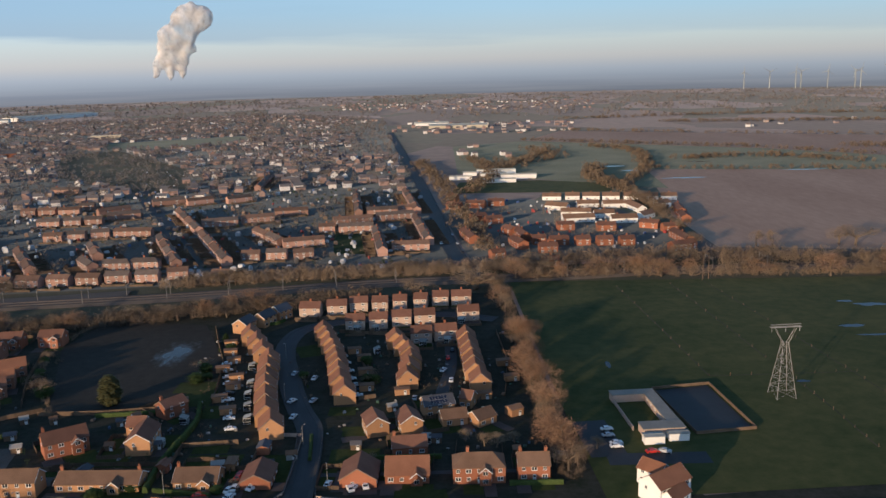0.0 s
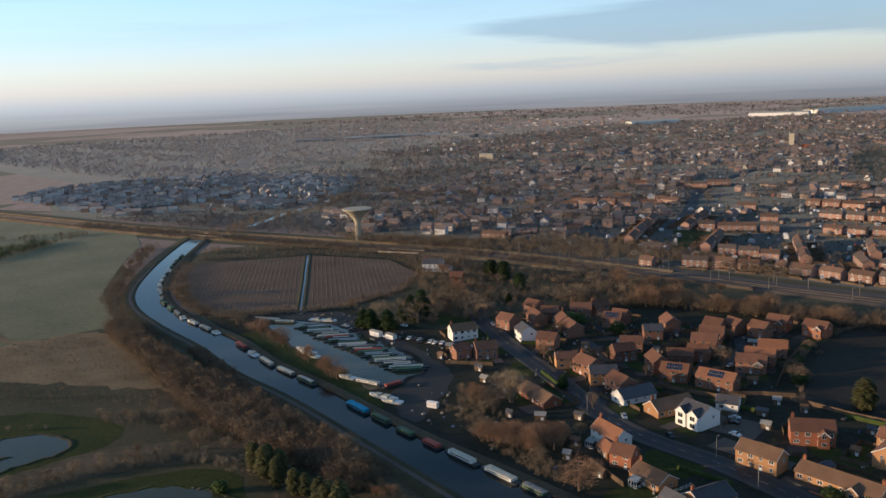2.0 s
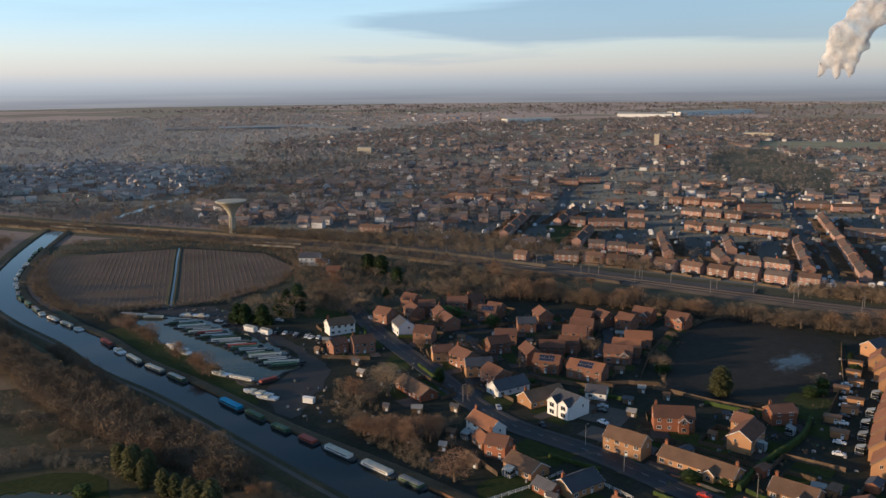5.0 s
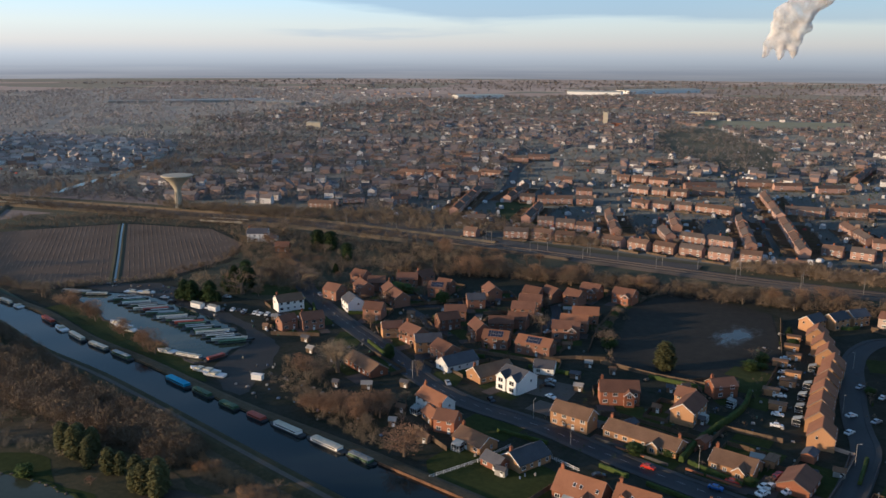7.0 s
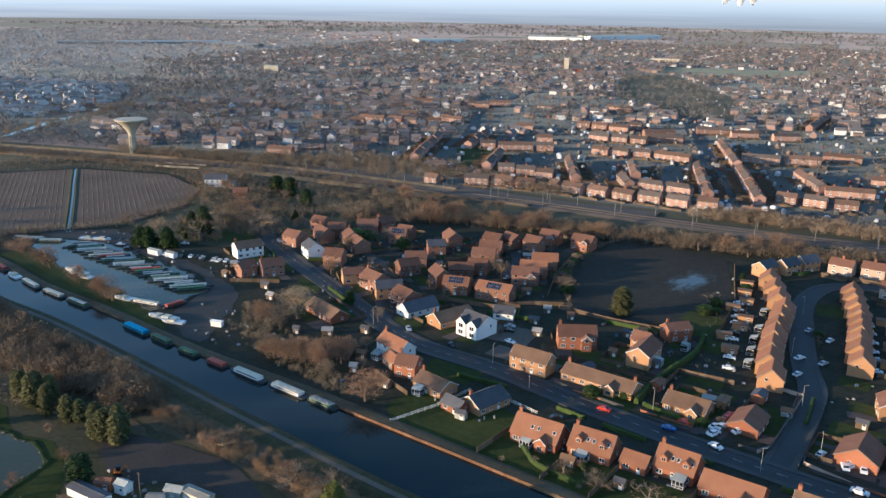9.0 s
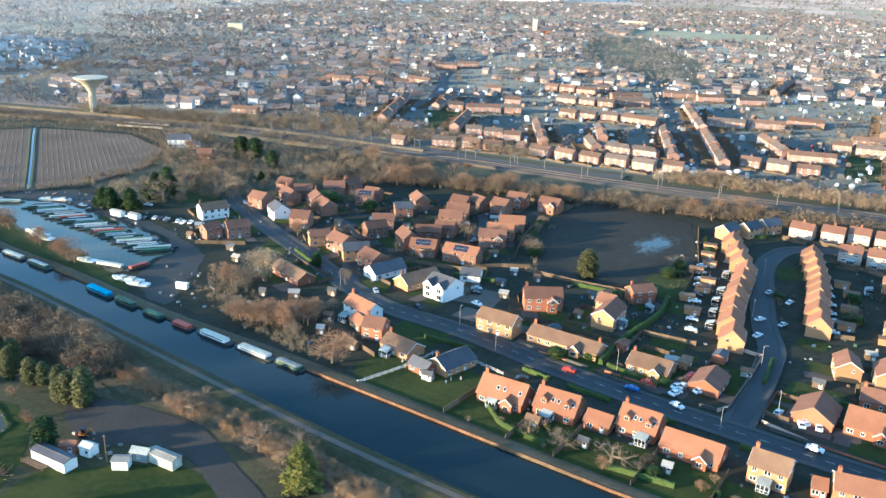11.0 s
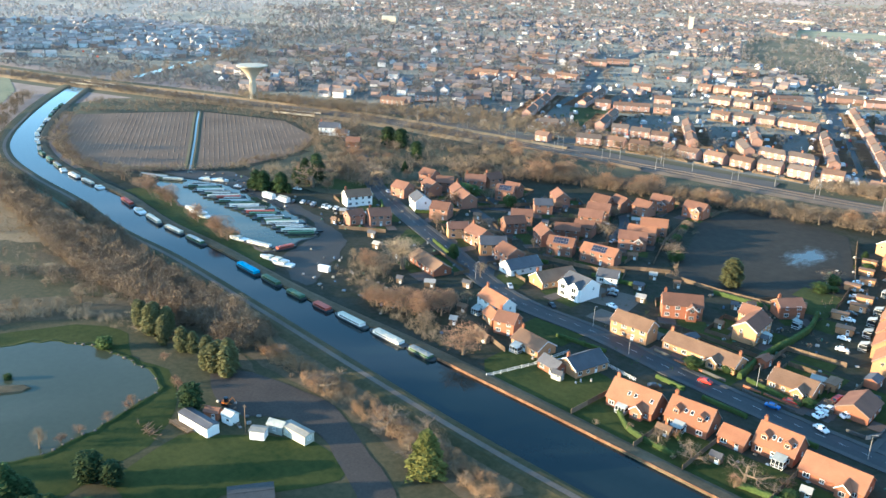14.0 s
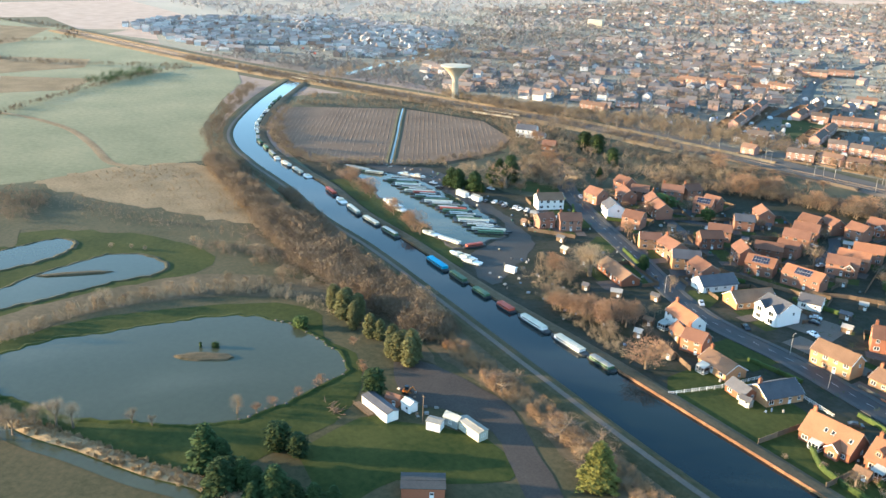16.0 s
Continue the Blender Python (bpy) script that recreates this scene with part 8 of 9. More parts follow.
# ---- large landmarks ----
def water_tower(x, y):
    base = tagged(new("water_tower"), "tall pale concrete water tower with a flared top", "tower")
    base.matrix_basis = pose(x, y, 0)
    part("stem", Shape().lathe([(2.8, 0), (2.2, 1), (2.0, 13.0), (2.3, 13.6)], 20).mesh("stem", M["concrete"]), base)
    rings = [(2.2, 13.5), (2.8, 16.0), (4.3, 19.0), (6.8, 22.0), (9.8, 24.6), (12.4, 26.2), (12.6, 26.9), (12.0, 27.2), (2.0, 27.4)]
    part("bowl", Shape().lathe(rings, 28).mesh("bowl", M["concrete"]), base)
    for k in range(8):
        w = k * math.pi / 4
        part("fin", Shape().box(1.9, -0.3, 0, 2.7, 0.3, 13.6).mesh("fin", M["concrete"]), base, pose(0, 0, 0, 0, 0, math.degrees(w)))


water_tower(-584, 395)


def pylon(x, y, h, w, turn):
    base = tagged(new("pylon"), "lattice steel electricity pylon with one crossarm", "pylon")
    base.matrix_basis = pose(x, y, 0.1, 0, 0, turn)
    waist, b = h * 0.78, w * 0.32
    corner = lambda z, sx, sy: (sx * (b * (1 - z / waist) + 1.0 * z / waist), sy * (b * (1 - z / waist) + 0.8 * z / waist), z)
    for sx in (-1, 1):
        for sy in (-1, 1):
            part("leg", Shape().bar(corner(0, sx, sy), corner(waist, sx, sy), 0.12, 0.09).mesh("leg", M["steel"]), base)
            part("upper_arm", Shape().bar(corner(waist, sx, sy), (sx * w * 0.36, sy * 0.5, h), 0.09, 0.07).mesh("upper_arm", M["steel"]), base)
    zs = [waist * k / 6 for k in range(7)]
    for a, c in zip(zs, zs[1:]):
        for f in range(4):
            p, q = (((-1, -1), (1, -1)), ((1, -1), (1, 1)), ((1, 1), (-1, 1)), ((-1, 1), (-1, -1)))[f]
            s = Shape().bar(corner(a, *p), corner(c, *q), 0.04).bar(corner(a, *q), corner(c, *p), 0.04).bar(corner(c, *p), corner(c, *q), 0.05)
            part("brace", s.mesh("brace", M["steel"]), base)
    part("crossarm", Shape().bar((-w / 2, -0.5, h), (w / 2, -0.5, h), 0.16).bar((-w / 2, 0.5, h), (w / 2, 0.5, h), 0.16).bar((-w / 2, 0, h + 0.9), (w / 2, 0, h + 0.9), 0.12).mesh("crossarm", M["steel"]), base)
    for sx in (-0.46, 0.0, 0.46):
        part("insulator", Shape().bar((sx * w, 0, h - 1.8), (sx * w, 0, h), 0.12, 0.12, 6).mesh("insulator", M["boat_grey"]), base)


pylon(124, 295, 26.5, 11.5, 5)
for dx in (-1.6, 1.6):
    o = tagged(new("power_pole", Shape().bar((0, 0, 0), (0, 0, 14), 0.22, 0.16, 6).mesh("power_pole", M["wood"])), "tall wooden power line pole", "pole")
    o.matrix_basis = pose(151 + dx, 474, 0)
MAST = Shape().bar((0, 0, 0), (0, 0, 7.5), 0.16, 0.11, 6).mesh("mast", M["mast_steel"])
CANTI = Shape().bar((0, 0, 6.6), (0, -4.6, 6.9), 0.07).bar((0, 0, 5.7), (0, -4.4, 6.6), 0.06).bar((0, -4.5, 6.9), (0, -4.5, 5.6), 0.04).mesh("cantilever", M["mast_steel"])
gantry = tagged(new("overhead_mast"), "steel mast of the railway's overhead line", "mast", "masts along the railway")
part("mast", MAST, gantry), part("cantilever", CANTI, gantry)
rail_line = curve_points(RAIL, 38.0)
spots = []
for k, p in enumerate(rail_line[1:-1]):
    if -900 < p[0] < 330:
        d = rail_line[k + 2] - rail_line[k]
        d = d / np.hypot(*d)
        for s in (-1, 1):
            spots.append((p[0] + d[1] * 6.0 * s, p[1] - d[0] * 6.0 * s, math.degrees(math.atan2(d[1], d[0])) + (180 if s < 0 else 0)))
for k, (x, y, t) in enumerate(spots):
    m = pose(x, y, 1.2, 0, 0, t + 180)
    if k == 0:
        gantry.matrix_basis = m
    else:
        copy_thing(gantry, m)
for k in range(12):
    p = curve_points(SIDINGS, 20.0)[min(k, 11)]
    copy_thing(gantry, pose(p[0], p[1] + (4 if k % 2 else -4), 0.6, 0, 0, 90))
for x, y in ((-142, 229.5), (-122, 220), (-84, 230), (-47, 214), (-36, 232.5), (-217, 259), (-48, 262), (-61, 301), (-69, 350), (-198, 232), (-240, 262), (-275, 282)):
    pole = tagged(new("lamp_post"), "slim grey street lamp post", "lamp post", "street lamps")
    pole.matrix_basis = pose(x, y, 0.2, 0, 0, (x * 7) % 360)
    part("post", Shape().bar((0, 0, 0), (0, 0, 7), 0.10, 0.06, 6).mesh("post", M["steel"]), pole)
    part("lantern", Shape().bar((0, 0, 7), (0.9, 0, 7.15), 0.05).box(0.6, -0.12, 7.1, 1.2, 0.12, 7.25).mesh("lantern", M["steel"]), pole)
for name, x, y, t, L in (("footbridge", -507, 381, 25, 34), ("river_bridge", -712, 322, 20, 40)):
    b = tagged(new(name), "pale steel girder bridge on the railway", "bridge")
    b.matrix_basis = pose(x, y, 0, 0, 0, t)
    mat = M["concrete"]
    part("deck", Shape().box(-L / 2, -5, 1.5, L / 2, 5, 1.7).mesh("deck", M["ballast"]), b)
    for s in (-5.2, 5.2):
        part("girder", Shape().box(-L / 2, s - 0.12, 1.2, L / 2, s + 0.12, 2.5).box(-L / 2, s - 0.2, 2.5, L / 2, s + 0.2, 2.6).mesh("girder", mat), b)

# sports club
CLUB = tagged(new("clubhouse"), "long low pale clubhouse with a flat roof", "clubhouse")
CLUB.matrix_basis = pose(75.4, 283, 0.1, 0, 0, 94)
part("wall", Shape().box(-15, -2, 0, 14.5, 2, 2.8).box(-21, -2, 0, -15, 12, 3.0).box(10, 2, 0, 14.5, 14, 2.7).mesh("wall", M["pale_brick"]), CLUB)
part("roof", Shape().box(-15, -2.3, 2.8, 10, 2.3, 3.0).box(-21.3, -2.3, 3.0, -14.9, 12.3, 3.2).box(10, -2.3, 2.75, 14.8, 14.3, 2.95).mesh("roof", M["pale_felt"]), CLUB)
part("yard_wall", Shape().box(-15, 13.6, 0, 10, 13.85, 1.5).box(-15, 13.55, 1.5, 10, 13.9, 1.58).mesh("yard_wall", M["pale_brick"]), CLUB)
for k in range(5):
    part("window", WINDOW, CLUB, pose(-11 + k * 4.6, 2, 1.6, 0, 0, 180) @ Matrix.Diagonal((1.5, 1, 0.9, 1)))
for k in range(3):
    part("window", WINDOW, CLUB, pose(-21, 0.5 + k * 4, 1.6, 0, 0, -90) @ Matrix.Diagonal((1.4, 1, 0.9, 1)))
hut("cabin", 67.2, 257.6, 3, 6.6, 3.6, 2.6, "render", "boat_grey", "white portable cabin beside the clubhouse", 0.2, 2)
hut("cabin", 75.8, 259.6, 3, 6.6, 3.2, 2.5, "render", "boat_grey", "low white cabin by the car park", 0.2, 3)
patch("sports_court", [(79, 303), (100, 307), (103, 267), (83, 264)], 0.2, M["asphalt"], "dark enclosed sports court", "court")
for a, b in (((78, 304), (101, 308)), ((101, 308), (104, 266)), ((104, 266), (83, 263)), ((83, 263), (78, 304))):
    L = math.hypot(b[0] - a[0], b[1] - a[1])
    w = tagged(new("court_wall", Shape().box(0, -0.06, 0, L, 0.06, 1.1).box(0, -0.1, 1.1, L, 0.1, 1.18).mesh("court_wall", M["wood"])), "low pale wall round the sports court", "wall", "walls of the court")
    w.matrix_basis = pose(*a, 0.1, 0, 0, math.degrees(math.atan2(b[1] - a[1], b[0] - a[0])))
POST = Shape().bar((0, 0, 0), (0, 0, 1.2), 0.10, 0.09, 5).mesh("tree_guard", M["wood"])
for a, b, n in (((97, 460), (104, 317), 13), ((128, 464), (134, 337), 10), ((148, 470), (163, 296), 14), ((137, 250), (136, 311), 9), ((104, 317), (163, 318), 8)):
    for k in range(n):
        o = tagged(new("tree_guard", POST), "pale tree guard standing on the field", "post", "tree guards on the field")
        o.matrix_basis = pose(a[0] + (b[0] - a[0]) * k / (n - 1), a[1] + (b[1] - a[1]) * k / (n - 1), 0.1)
for a, b in (((97, 460), (104, 317)), ((128, 464), (134, 337)), ((148, 470), (163, 296)), ((137, 250), (136, 311)), ((104, 317), (163, 318))):
    structure("worn_line", sweep([a, ((a[0] + b[0]) / 2 + 0.5, (a[1] + b[1]) / 2), b], [(-0.3, 0.15), (0.3, 0.15)], 8).mesh("worn_line", M["rough_grass"]), "trodden pale line across the playing field", "path")

# far landmarks
church = tagged(new("church"), "stone church with a square tower", "church")
church.matrix_basis = pose(-722, 1380, 0, 0, 0, 20)
part("tower", Shape().box(-4, -4, 0, 4, 4, 25).box(-4.4, -4.4, 24, 4.4, 4.4, 25.6).mesh("tower", M["concrete"]), church)
for sx in (-3.8, 3.8):
    for sy in (-3.8, 3.8):
        part("pinnacle", Shape().bar((sx, sy, 25.6), (sx, sy, 28.5), 0.5, 0.05).mesh("pinnacle", M["concrete"]), church)
part("nave", gable_walls(26, 11, 8, 13, M["brick"]), church, pose(17, 0, 0))
part("nave_roof", gable_roof(26, 11, 8, 13, M["slate"]), church, pose(17, 0, 0))
for x, y, t, L, D, h, lab in ((-1530, 2100, 60, 150, 50, 9, "long white warehouse"), (-1400, 2590, 20, 180, 60, 10, "long white warehouse"), (-1300, 2880, 66, 330, 70, 11, "huge white distribution warehouse"), (-2000, 1240, 50, 120, 40, 6, "long pale factory shed"), (-1900, 1420, 60, 260, 50, 6, "long pale factory shed"), (-1720, 1480, 10, 160, 50, 6, "long pale factory shed"), (40, 1900, 0, 130, 50, 6, "cream retail shed"), (-20, 2000, 0, 80, 40, 6, "white retail shed"), (66, 1014, 2, 46, 10, 5, "low white school building"), (60, 975, 0, 30, 12, 5, "low white school building"), (88, 962, 2, 40, 10, 5, "low white school building"), (62, 930, 4, 40, 9, 4, "low white school building"), (22, 962, 0, 26, 9, 4, "low white school building"), (34, 1000, 0, 16, 10, 4, "low white school building"), (-700, 1790, 10, 60, 12, 8, "cream lit office block"), (-1055, 985, 30, 24, 12, 13, "cream apartment block")):
    w = tagged(new("warehouse" if L > 75 else "block"), lab + " at the edge of the town", "building")
    w.matrix_basis = pose(x, y, 0, 0, 0, t)
    part("wall", Shape().box(-L / 2, -D / 2, 0, L / 2, D / 2, h).mesh("wall", M["boat_grey"] if "factory" in lab else M["concrete"] if "cream" in lab else M["render"]), w)
    part("roof", gable_roof(L, D, h, h + D * 0.06, M["boat_grey"] if "factory" in lab else M["boat_cream"], 0.5), w)
for k in range(9):
    t = tagged(new("wind_turbine"), "far white wind turbine standing still", "turbine", "wind turbines on the horizon")
    a = radians(90 - (19.5 + k * 1.1 + (k % 3) * 0.4))
    t.matrix_basis = pose(4700 * math.cos(a), 4700 * math.sin(a), 0, 0, 0, math.degrees(a))
    part("tower", Shape().bar((0, 0, 0), (0, 0, 85), 2.6, 1.6, 8).mesh("tower", M["boat_grey"]), t)
    for b in range(3):
        w = b * 2.094 + k
        part("blade", Shape().bar((-3, 0, 85), (-3, 38 * math.sin(w), 85 + 38 * math.cos(w)), 1.5, 0.4, 4).mesh("blade", M["boat_grey"]), t)


def steam_plume():
    """Billowing steam over the far power station: many swelling lumps in one cloud."""
    rng = random.Random(4)
    bm = bmesh.new()
    side = Vector((math.cos(radians(17.5)), math.sin(radians(17.5)), 0))
    for stem in range(3):
        for k in range(34):
            t = k / 33
            u = stem * 70 - 120 + (95 - 45 * stem) * t + 110 * t * t - 70 * max(0, t - 0.75)
            r = 13 + 44 * t ** 0.9 * (1 - 0.8 * max(0, t - 0.8))
            m = Matrix.Translation(side * (u + rng.gauss(0, 6 + 16 * t)) + Vector((0, 0, 126 + 318 * t + rng.gauss(0, 12)))) @ Matrix.Diagonal((r, r, r * rng.uniform(0.8, 1.2), 1))
            bmesh.ops.create_icosphere(bm, subdivisions=2, radius=rng.uniform(0.7, 1.1), matrix=m)
    me = bpy.data.meshes.new("steam_plume")
    bm.to_mesh(me)
    bm.free()
    me.materials.append(M["steam"])
    o = tagged(new("steam_plume", me), "tall white steam plume over the horizon", "steam", kind="stuff")
    o.matrix_basis = pose(-1357, 4514, 0)
    r = o.modifiers.new("one_skin", "REMESH")
    r.mode, r.voxel_size, r.use_smooth_shade = "VOXEL", 6.0, True
    k = o.modifiers.new("soften", "SMOOTH")
    k.factor, k.iterations = 0.7, 30
    tex = bpy.data.textures.new("billows", "CLOUDS")
    tex.noise_scale, tex.noise_depth = 38.0, 5
    d = o.modifiers.new("billow", "DISPLACE")
    d.texture, d.strength, d.mid_level, d.texture_coords = tex, 17.0, 0.5, "LOCAL"


M["steam"] = material("white_steam", (0.60, 0.585, 0.575), (0.72, 0.70, 0.69), 1.0, 0.02, 0.005, 0.0, spec=0.0)
M["steam"].node_tree.nodes["Principled BSDF"].inputs["Subsurface Weight"].default_value = 1.0
M["steam"].node_tree.nodes["Principled BSDF"].inputs["Subsurface Radius"].default_value = (1.0, 1.0, 1.0)
M["steam"].node_tree.nodes["Principled BSDF"].inputs["Subsurface Scale"].default_value = 45.0
sn, sl = M["steam"].node_tree.nodes, M["steam"].node_tree.links
thin = sn.new("ShaderNodeTexNoise")
thin.inputs["Scale"].default_value, thin.inputs["Detail"].default_value = 0.018, 6.0
sl.new(sn["Geometry"].outputs["Position"], thin.inputs["Vector"])
veil = sn.new("ShaderNodeMapRange")
veil.inputs[1].default_value, veil.inputs[2].default_value, veil.inputs[3].default_value, veil.inputs[4].default_value = 0.35, 0.62, 0.25, 0.85
sl.new(thin.outputs["Fac"], veil.inputs[0])
sl.new(veil.outputs[0], sn["Principled BSDF"].inputs["Alpha"])
steam_plume()

# timber piling along the near moorings
PILE = Shape().box(-0.55, -0.10, 0.0, 0.55, 0.06, 1.0).box(-0.55, -0.14, 0.75, 0.55, -0.08, 0.85).mesh("pile_board", M["pile"])
piling = structure("piling", Shape().box(0, 0, 0, 0.1, 0.1, 0.1).mesh("piling_end", M["pile"]), "weathered timber piling along the riverbank", "piling")
x = -160.0
piling.matrix_basis = pose(-160, north_bank(-160)[0], 0.2)
while x < -40:
    y, turn = north_bank(x)
    y2, _ = north_bank(x + 1.15)
    part("pile_board", PILE, piling, pose(x + 160, y - 0.12 - north_bank(-160)[0], -0.1, 0, 0, math.degrees(math.atan2(y2 - y, 1.15))))
    x += 1.15
# furrows of the ploughed field
fur = Shape()
fur_rng = random.Random(6)
c, s_ = math.cos(radians(148)), math.sin(radians(148))
for k in range(-40, 41):
    run = []
    for j in range(-80, 81):
        x, y = -500 + j * 1.6 * c - k * 2.9 * s_, 275 + j * 1.6 * s_ + k * 2.9 * c
        beside = abs((x + 560) * 91 / 168.7 + (y - 331) * 142 / 168.7 - 0.0) < 4.5
        if inside(x, y, FIELD) and not beside:
            run.append((x, y))
    if len(run) > 4:
        for i in range(0, len(run) - 1, 3):
            a, b = run[i], run[min(i + 3, len(run) - 1)]
            if fur_rng.random() < 0.25 + 0.9 * noise.noise((a[0] / 25, a[1] / 25, 1)):
                continue
            w, h = fur_rng.uniform(0.25, 0.6), fur_rng.uniform(0.17, 0.24)
            n = (-s_ * w, c * w)
            fur.add([(a[0] - n[0], a[1] - n[1], 0.13), (a[0], a[1], h), (a[0] + n[0], a[1] + n[1], 0.13), (b[0] - n[0], b[1] - n[1], 0.13), (b[0], b[1], h), (b[0] + n[0], b[1] + n[1], 0.13)], [(0, 3, 4, 1), (1, 4, 5, 2)])
tagged(new("furrows", fur.mesh("furrows", M["stubble"])), "long low furrows of pale ploughed earth", "furrow", kind="stuff")

# gardens: a lawn, a drive and fences for each village house
lawns, drives, fences = Shape(), Shape(), Shape()
plot_rng = random.Random(21)
for k, row in enumerate(ROADSIDE_A + ROADSIDE_B + ESTATE_EAST_A + ESTATE_EAST_B + ESTATE_NORTH_A + ESTATE_NORTH_B + ESTATE_WEST_A + ESTATE_WEST_B + CORNER_A + CORNER_B):
    x1, y1, x2, y2, D = row[:5]
    if (x2 - x1) * (y1 + y2) / 2 - (y2 - y1) * (x1 + x2) / 2 < 0:
        x1, y1, x2, y2 = x2, y2, x1, y1
    L = math.hypot(x2 - x1, y2 - y1)
    m = pose((x1 + x2) / 2, (y1 + y2) / 2, 0, 0, 0, math.degrees(math.atan2(y2 - y1, x2 - x1)))
    z = 0.122 + 0.004 * (k % 7)

    def sheet(shape, a, b, c, d, up):
        shape.add([m @ Vector(p) for p in ((a, b, up), (c, b, up), (c, d, up), (a, d, up))], [(0, 1, 2, 3)])

    q = plot_rng.choice((-1, 1))
    f, r = plot_rng.uniform(5, 8), plot_rng.uniform(6, 10)
    sheet(lawns, *sorted((-q * L * 0.6, q * L * 0.12))[:1], -D / 2 - f, max(-q * L * 0.6, q * L * 0.12), -D / 2 - 0.8, z)
    sheet(drives, min(q * L * 0.16, q * L * 0.6), -D / 2 - f - 1.5, max(q * L * 0.16, q * L * 0.6), -D / 2 - 0.3, z + 0.03)
    sheet(lawns, -L * 0.55, D / 2 + 2.2, L * 0.55, D / 2 + r, z)
    sheet(drives, -L * 0.4, D / 2, L * 0.4, D / 2 + 2.0, z + 0.03)
    for x in (-L * 0.6, L * 0.6):
        n = int((r + 1) / 1.8)
        for i in range(n):
            fences.box(x - 0.03, D / 2 + i * 1.8, 0.05, x + 0.03, D / 2 + i * 1.8 + 1.7, 1.6 + plot_rng.uniform(-0.1, 0.1), m=m)
    n = int(L * 1.2 / 1.8)
    for i in range(n):
        fences.box(-L * 0.6 + i * 1.8, D / 2 + r + 0.4, 0.05, -L * 0.6 + i * 1.8 + 1.7, D / 2 + r + 0.46, 1.6 + plot_rng.uniform(-0.1, 0.1), m=m)
structure("garden_lawns", lawns.mesh("garden_lawns", M["grass"]), "small green lawns round the village houses", "lawn")
structure("driveways", drives.mesh("driveways", M["driveway"]), "brown paved drives and patios of the houses", "paving")
tagged(new("garden_fences", fences.mesh("garden_fences", M["wood"])), "wooden garden fence panels between the plots", "fence", kind="stuff")
thicket("garden_evergreens", [(-300, 300, 14), (-260, 320, 16), (-220, 320, 18), (-200, 280, 16), (-150, 262, 12), (-100, 250, 10), (-70, 246, 10), (-150, 205, 6)], 12, 170, 1.0, 2.6, M["hedge"], "small evergreen shrubs in the gardens", 80, 0.7, 2.2)

# stones round the pond's edge
stone_rng = random.Random(9)
STONE = Shape().lathe([(0.35, 0.0), (0.5, 0.18), (0.28, 0.42)], 6).mesh("stone", M["gravel"])
edge = structure("pond_edging", Shape().lathe([(0.35, 0.0), (0.5, 0.18), (0.28, 0.42)], 6).mesh("edging_stone", M["gravel"]), "rough edging stones along the pond", "edging")
edge.matrix_basis = pose(POND[0][0], POND[0][1], 0.2)
for p in POND:
    if p[0] > -245 and p[1] > 62 and stone_rng.random() < 0.75:
        k = stone_rng.uniform(0.5, 1.1)
        part("stone", STONE, edge, pose(p[0] - POND[0][0] + stone_rng.uniform(-0.4, 0.4), p[1] - POND[0][1] + stone_rng.uniform(-0.4, 0.4), 0, 0, 0, stone_rng.uniform(0, 360)) @ Matrix.Diagonal((k, k * 1.4, k, 1)))

# back gardens of the terraces: strips of grass and paving between low fences
strips, slabs, palings = Shape(), Shape(), Shape()
for k, row in enumerate(TERRACES_WEST_A + TERRACES_WEST_B + TERRACES_EAST + TERRACES_MID_A + TERRACES_MID_B + BACK_PAIRS):
    x1, y1, x2, y2 = row[:4]
    L = math.hypot(x2 - x1, y2 - y1)
    m = pose((x1 + x2) / 2, (y1 + y2) / 2, 0, 0, 0, math.degrees(math.atan2(y2 - y1, x2 - x1)))
    for side in (-1, 1):
        deep = plot_rng.uniform(6, 9) if side < 0 else plot_rng.uniform(9, 13)
        n = max(1, round(L / 6))
        for i in range(n):
            a, b = -L / 2 + i * L / n, -L / 2 + (i + 0.94) * L / n
            z = 0.19 + 0.004 * ((k * 2 + i + (side > 0)) % 6)
            d = deep * plot_rng.uniform(0.5, 1.0)
            sh = plot_rng.choice((strips, strips, slabs))
            q = [(a, side * 4.2, z), (b, side * 4.2, z), (b, side * (4.2 + d), z), (a, side * (4.2 + d), z)]
            sh.add([m @ Vector(p) for p in (q if side > 0 else q[::-1])], [(0, 1, 2, 3)])
            palings.box(b, min(side * 4.0, side * (4.0 + deep)), 0.05, b + 0.06, max(side * 4.0, side * (4.0 + deep)), plot_rng.uniform(1.0, 1.7), m=m)
            if plot_rng.random() < 0.35:
                w = plot_rng.uniform(1.6, 2.6)
                palings.box(a + 0.6, side * (2.5 + deep) - 1, 0.05, a + 0.6 + w, side * (2.5 + deep) + 1, plot_rng.uniform(1.9, 2.4), m=m)
        palings.box(-L / 2, side * (4.1 + deep) - 0.04, 0.05, L / 2, side * (4.1 + deep) + 0.04, 1.3, m=m)
structure("terrace_lawns", strips.mesh("terrace_lawns", M["grass"]), "narrow lawns behind the brick terraces", "lawn")
structure("terrace_paving", slabs.mesh("terrace_paving", M["driveway"]), "paved yards beside the brick terraces", "paving")
tagged(new("terrace_palings", palings.mesh("terrace_palings", M["wood"])), "wooden fences and sheds behind the terraces", "fence", kind="stuff")
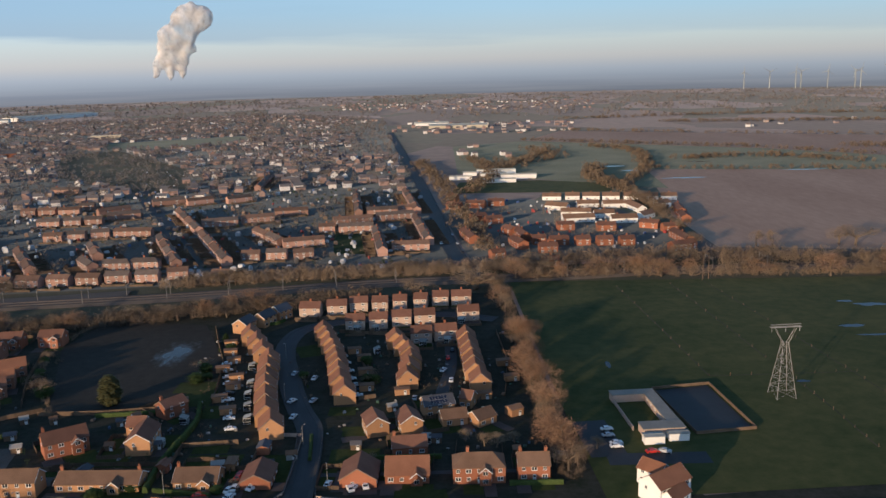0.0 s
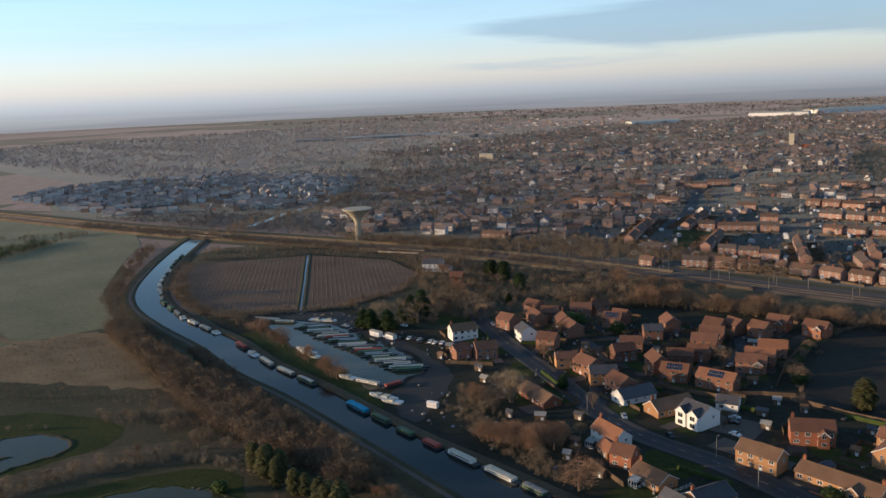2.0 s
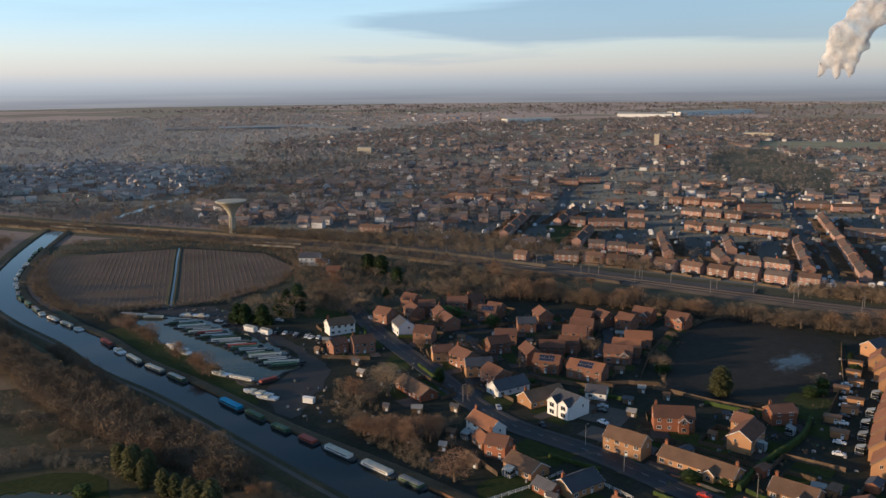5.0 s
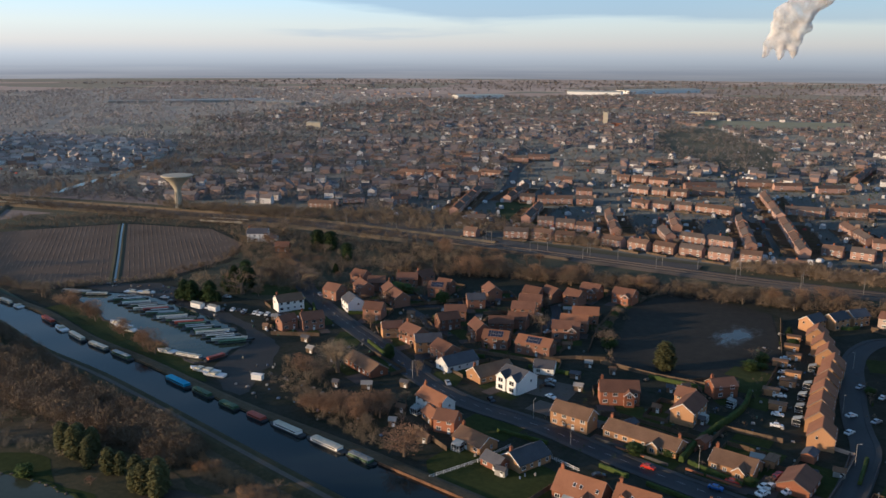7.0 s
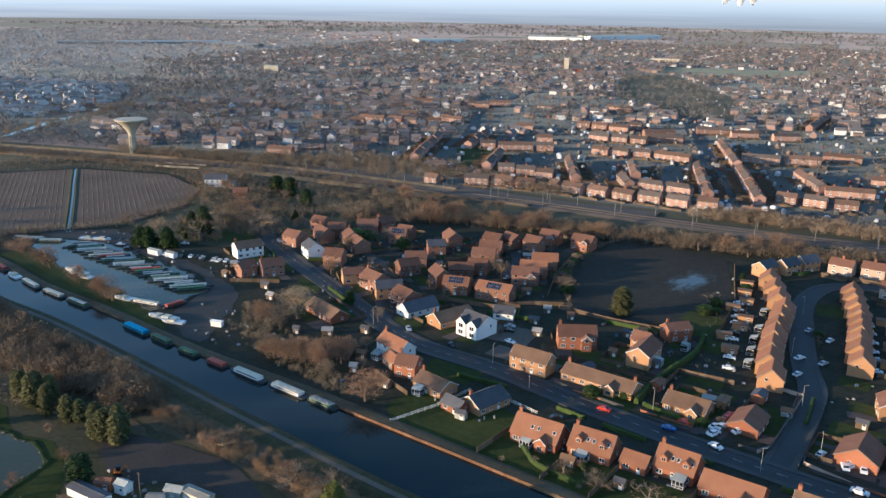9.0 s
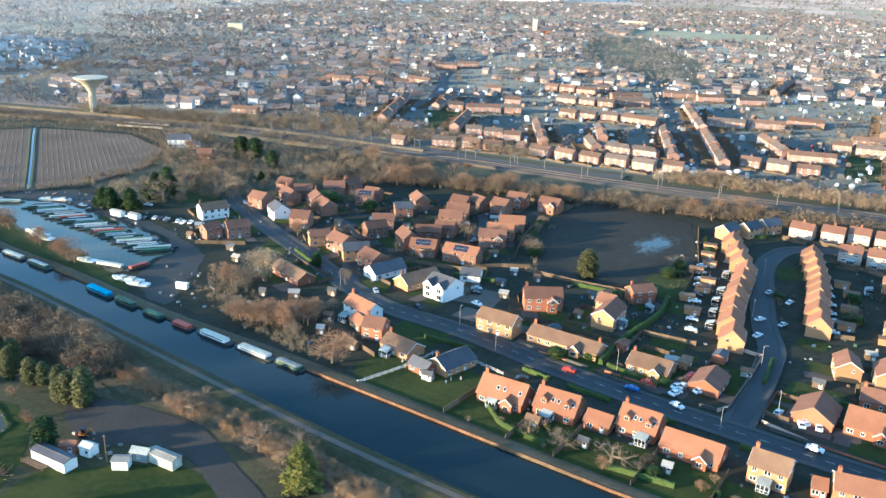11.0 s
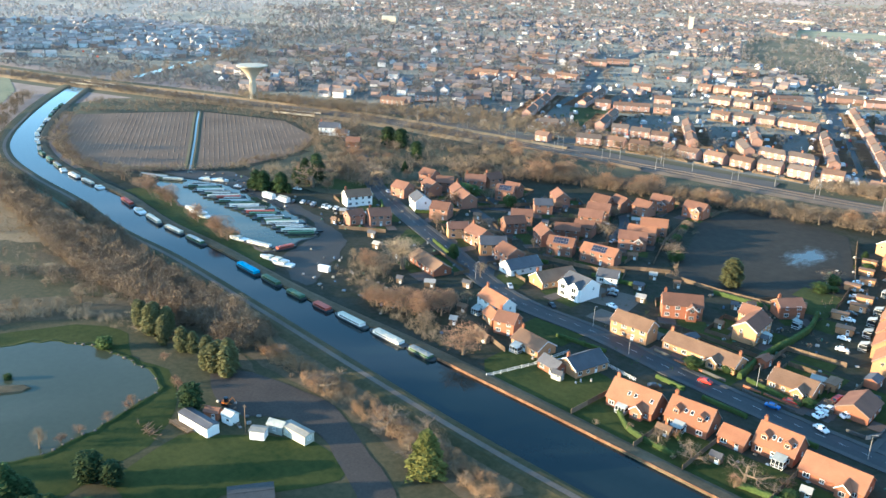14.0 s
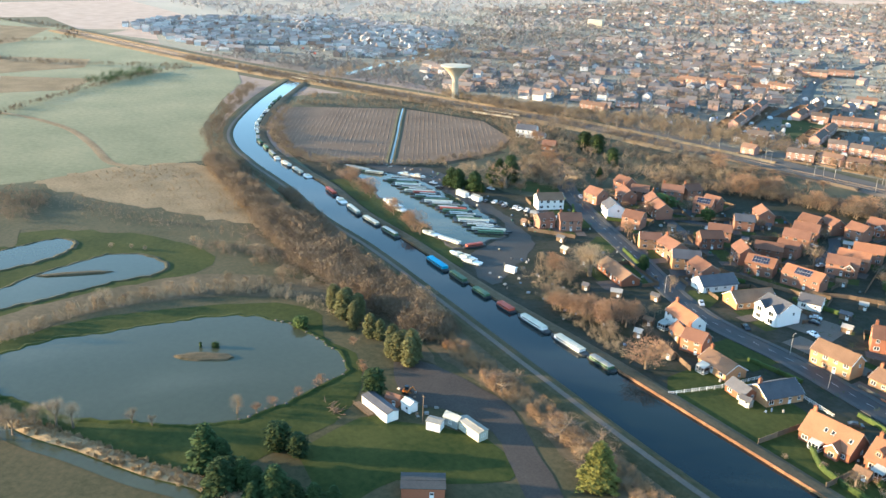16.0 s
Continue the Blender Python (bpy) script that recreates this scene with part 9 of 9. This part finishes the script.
thicket("back_garden_trees", [(-330, 500, 14), (-260, 530, 24), (-190, 560, 24), (-120, 550, 24), (-60, 560, 24), (-140, 640, 34), (-250, 640, 34), (-60, 680, 30), (-330, 600, 30), (-480, 560, 40), (-560, 520, 40)], 24, 170, 1.2, 4, M["twig"], "small bare trees and shrubs in the back gardens", 110, 0.45)


# low garden walls at the corner of the estate road
def garden_wall(points, height, mat, label):
    for a, b in zip(points, points[1:]):
        L = math.hypot(b[0] - a[0], b[1] - a[1])
        w = tagged(new("garden_wall"), label, "wall", "garden walls")
        w.matrix_basis = pose(*a, 0.1, 0, 0, math.degrees(math.atan2(b[1] - a[1], b[0] - a[0])))
        part("wall", Shape().box(0, -0.11, 0, L, 0.11, height).mesh("wall", M[mat]), w)
        part("coping", Shape().box(-0.05, -0.16, height, L + 0.05, 0.16, height + 0.08).mesh("coping", M["pavement"]), w)


garden_wall([(-50.7, 223.8), (-48.4, 228), (-48.6, 249), (-49.2, 268.5), (-57, 269.5)], 1.3, "pale_brick", "pale brick garden wall along the pavement")
garden_wall([(-26, 222.2), (-38.8, 225.4), (-40.2, 238.3), (-41.4, 255), (-42.5, 268)], 1.0, "pale_brick", "low pale brick wall round a corner garden")
garden_wall([(-29, 222.3), (-18, 221.5), (-4, 221)], 0.7, "brick", "low red brick front garden wall")
garden_wall([(-110, 227.5), (-98, 226.8)], 0.7, "brick", "low red brick front garden wall")
garden_wall([(-87, 227.5), (-70, 226.8)], 0.7, "brick", "low red brick front garden wall")
for x, y, a, b, mat in ((-99, 318, 8, 6, "grass"), (-78, 262, 6, 5, "grass"), (-86, 292, 4, 6, "grass"), (-54, 246, 5, 9, "grass"), (-70, 183, 16, 5, "grass"), (-45, 186, 9, 5, "grass"), (-92, 184, 6, 5, "grass"), (-32, 272, 4, 4, "grass"), (-64, 233, 3.4, 6, "driveway"), (-26, 231, 5, 4, "driveway"), (-8, 226, 8, 3, "grass")):
    patch("lawn" if mat == "grass" else "drive", [(x - a, y - b), (x + a, y - b), (x + a * 0.9, y + b), (x - a, y + b)], 0.176 if mat == "grass" else 0.182, M[mat], "bright green garden lawn" if mat == "grass" else "brown paved drive beside a bungalow")
for k in range(9):
    park((0, 0, 1, 0, 4, 0, 1, 0, 0)[k], -75.5 - 2.2 * k + plot_rng.uniform(-0.5, 0.5), 276 + 8.6 * k + plot_rng.uniform(-1.5, 1.5), 12 + plot_rng.uniform(-8, 8), 0.2)
for k in range(7):
    park((0, 1, 0, 0, 1, 0, 4)[k], -33.5 - 2.2 * k + plot_rng.uniform(-0.5, 0.5), 304 + 9.5 * k + plot_rng.uniform(-1.5, 1.5), 12 + plot_rng.uniform(-8, 8), 0.2)
for k, x, y, t in ((0, -63.8, 226.5, 75), (0, -63.4, 232, 75), (3, -63.7, 240.6, 70), (0, -58.3, 232.1, 60), (0, -29.1, 229.9, 110), (0, -24.7, 231.5, 100), (0, -23.3, 218.6, -3)):
    park(k, x, y, t, 0.3 if y < 220 else 0.2, 1.08)
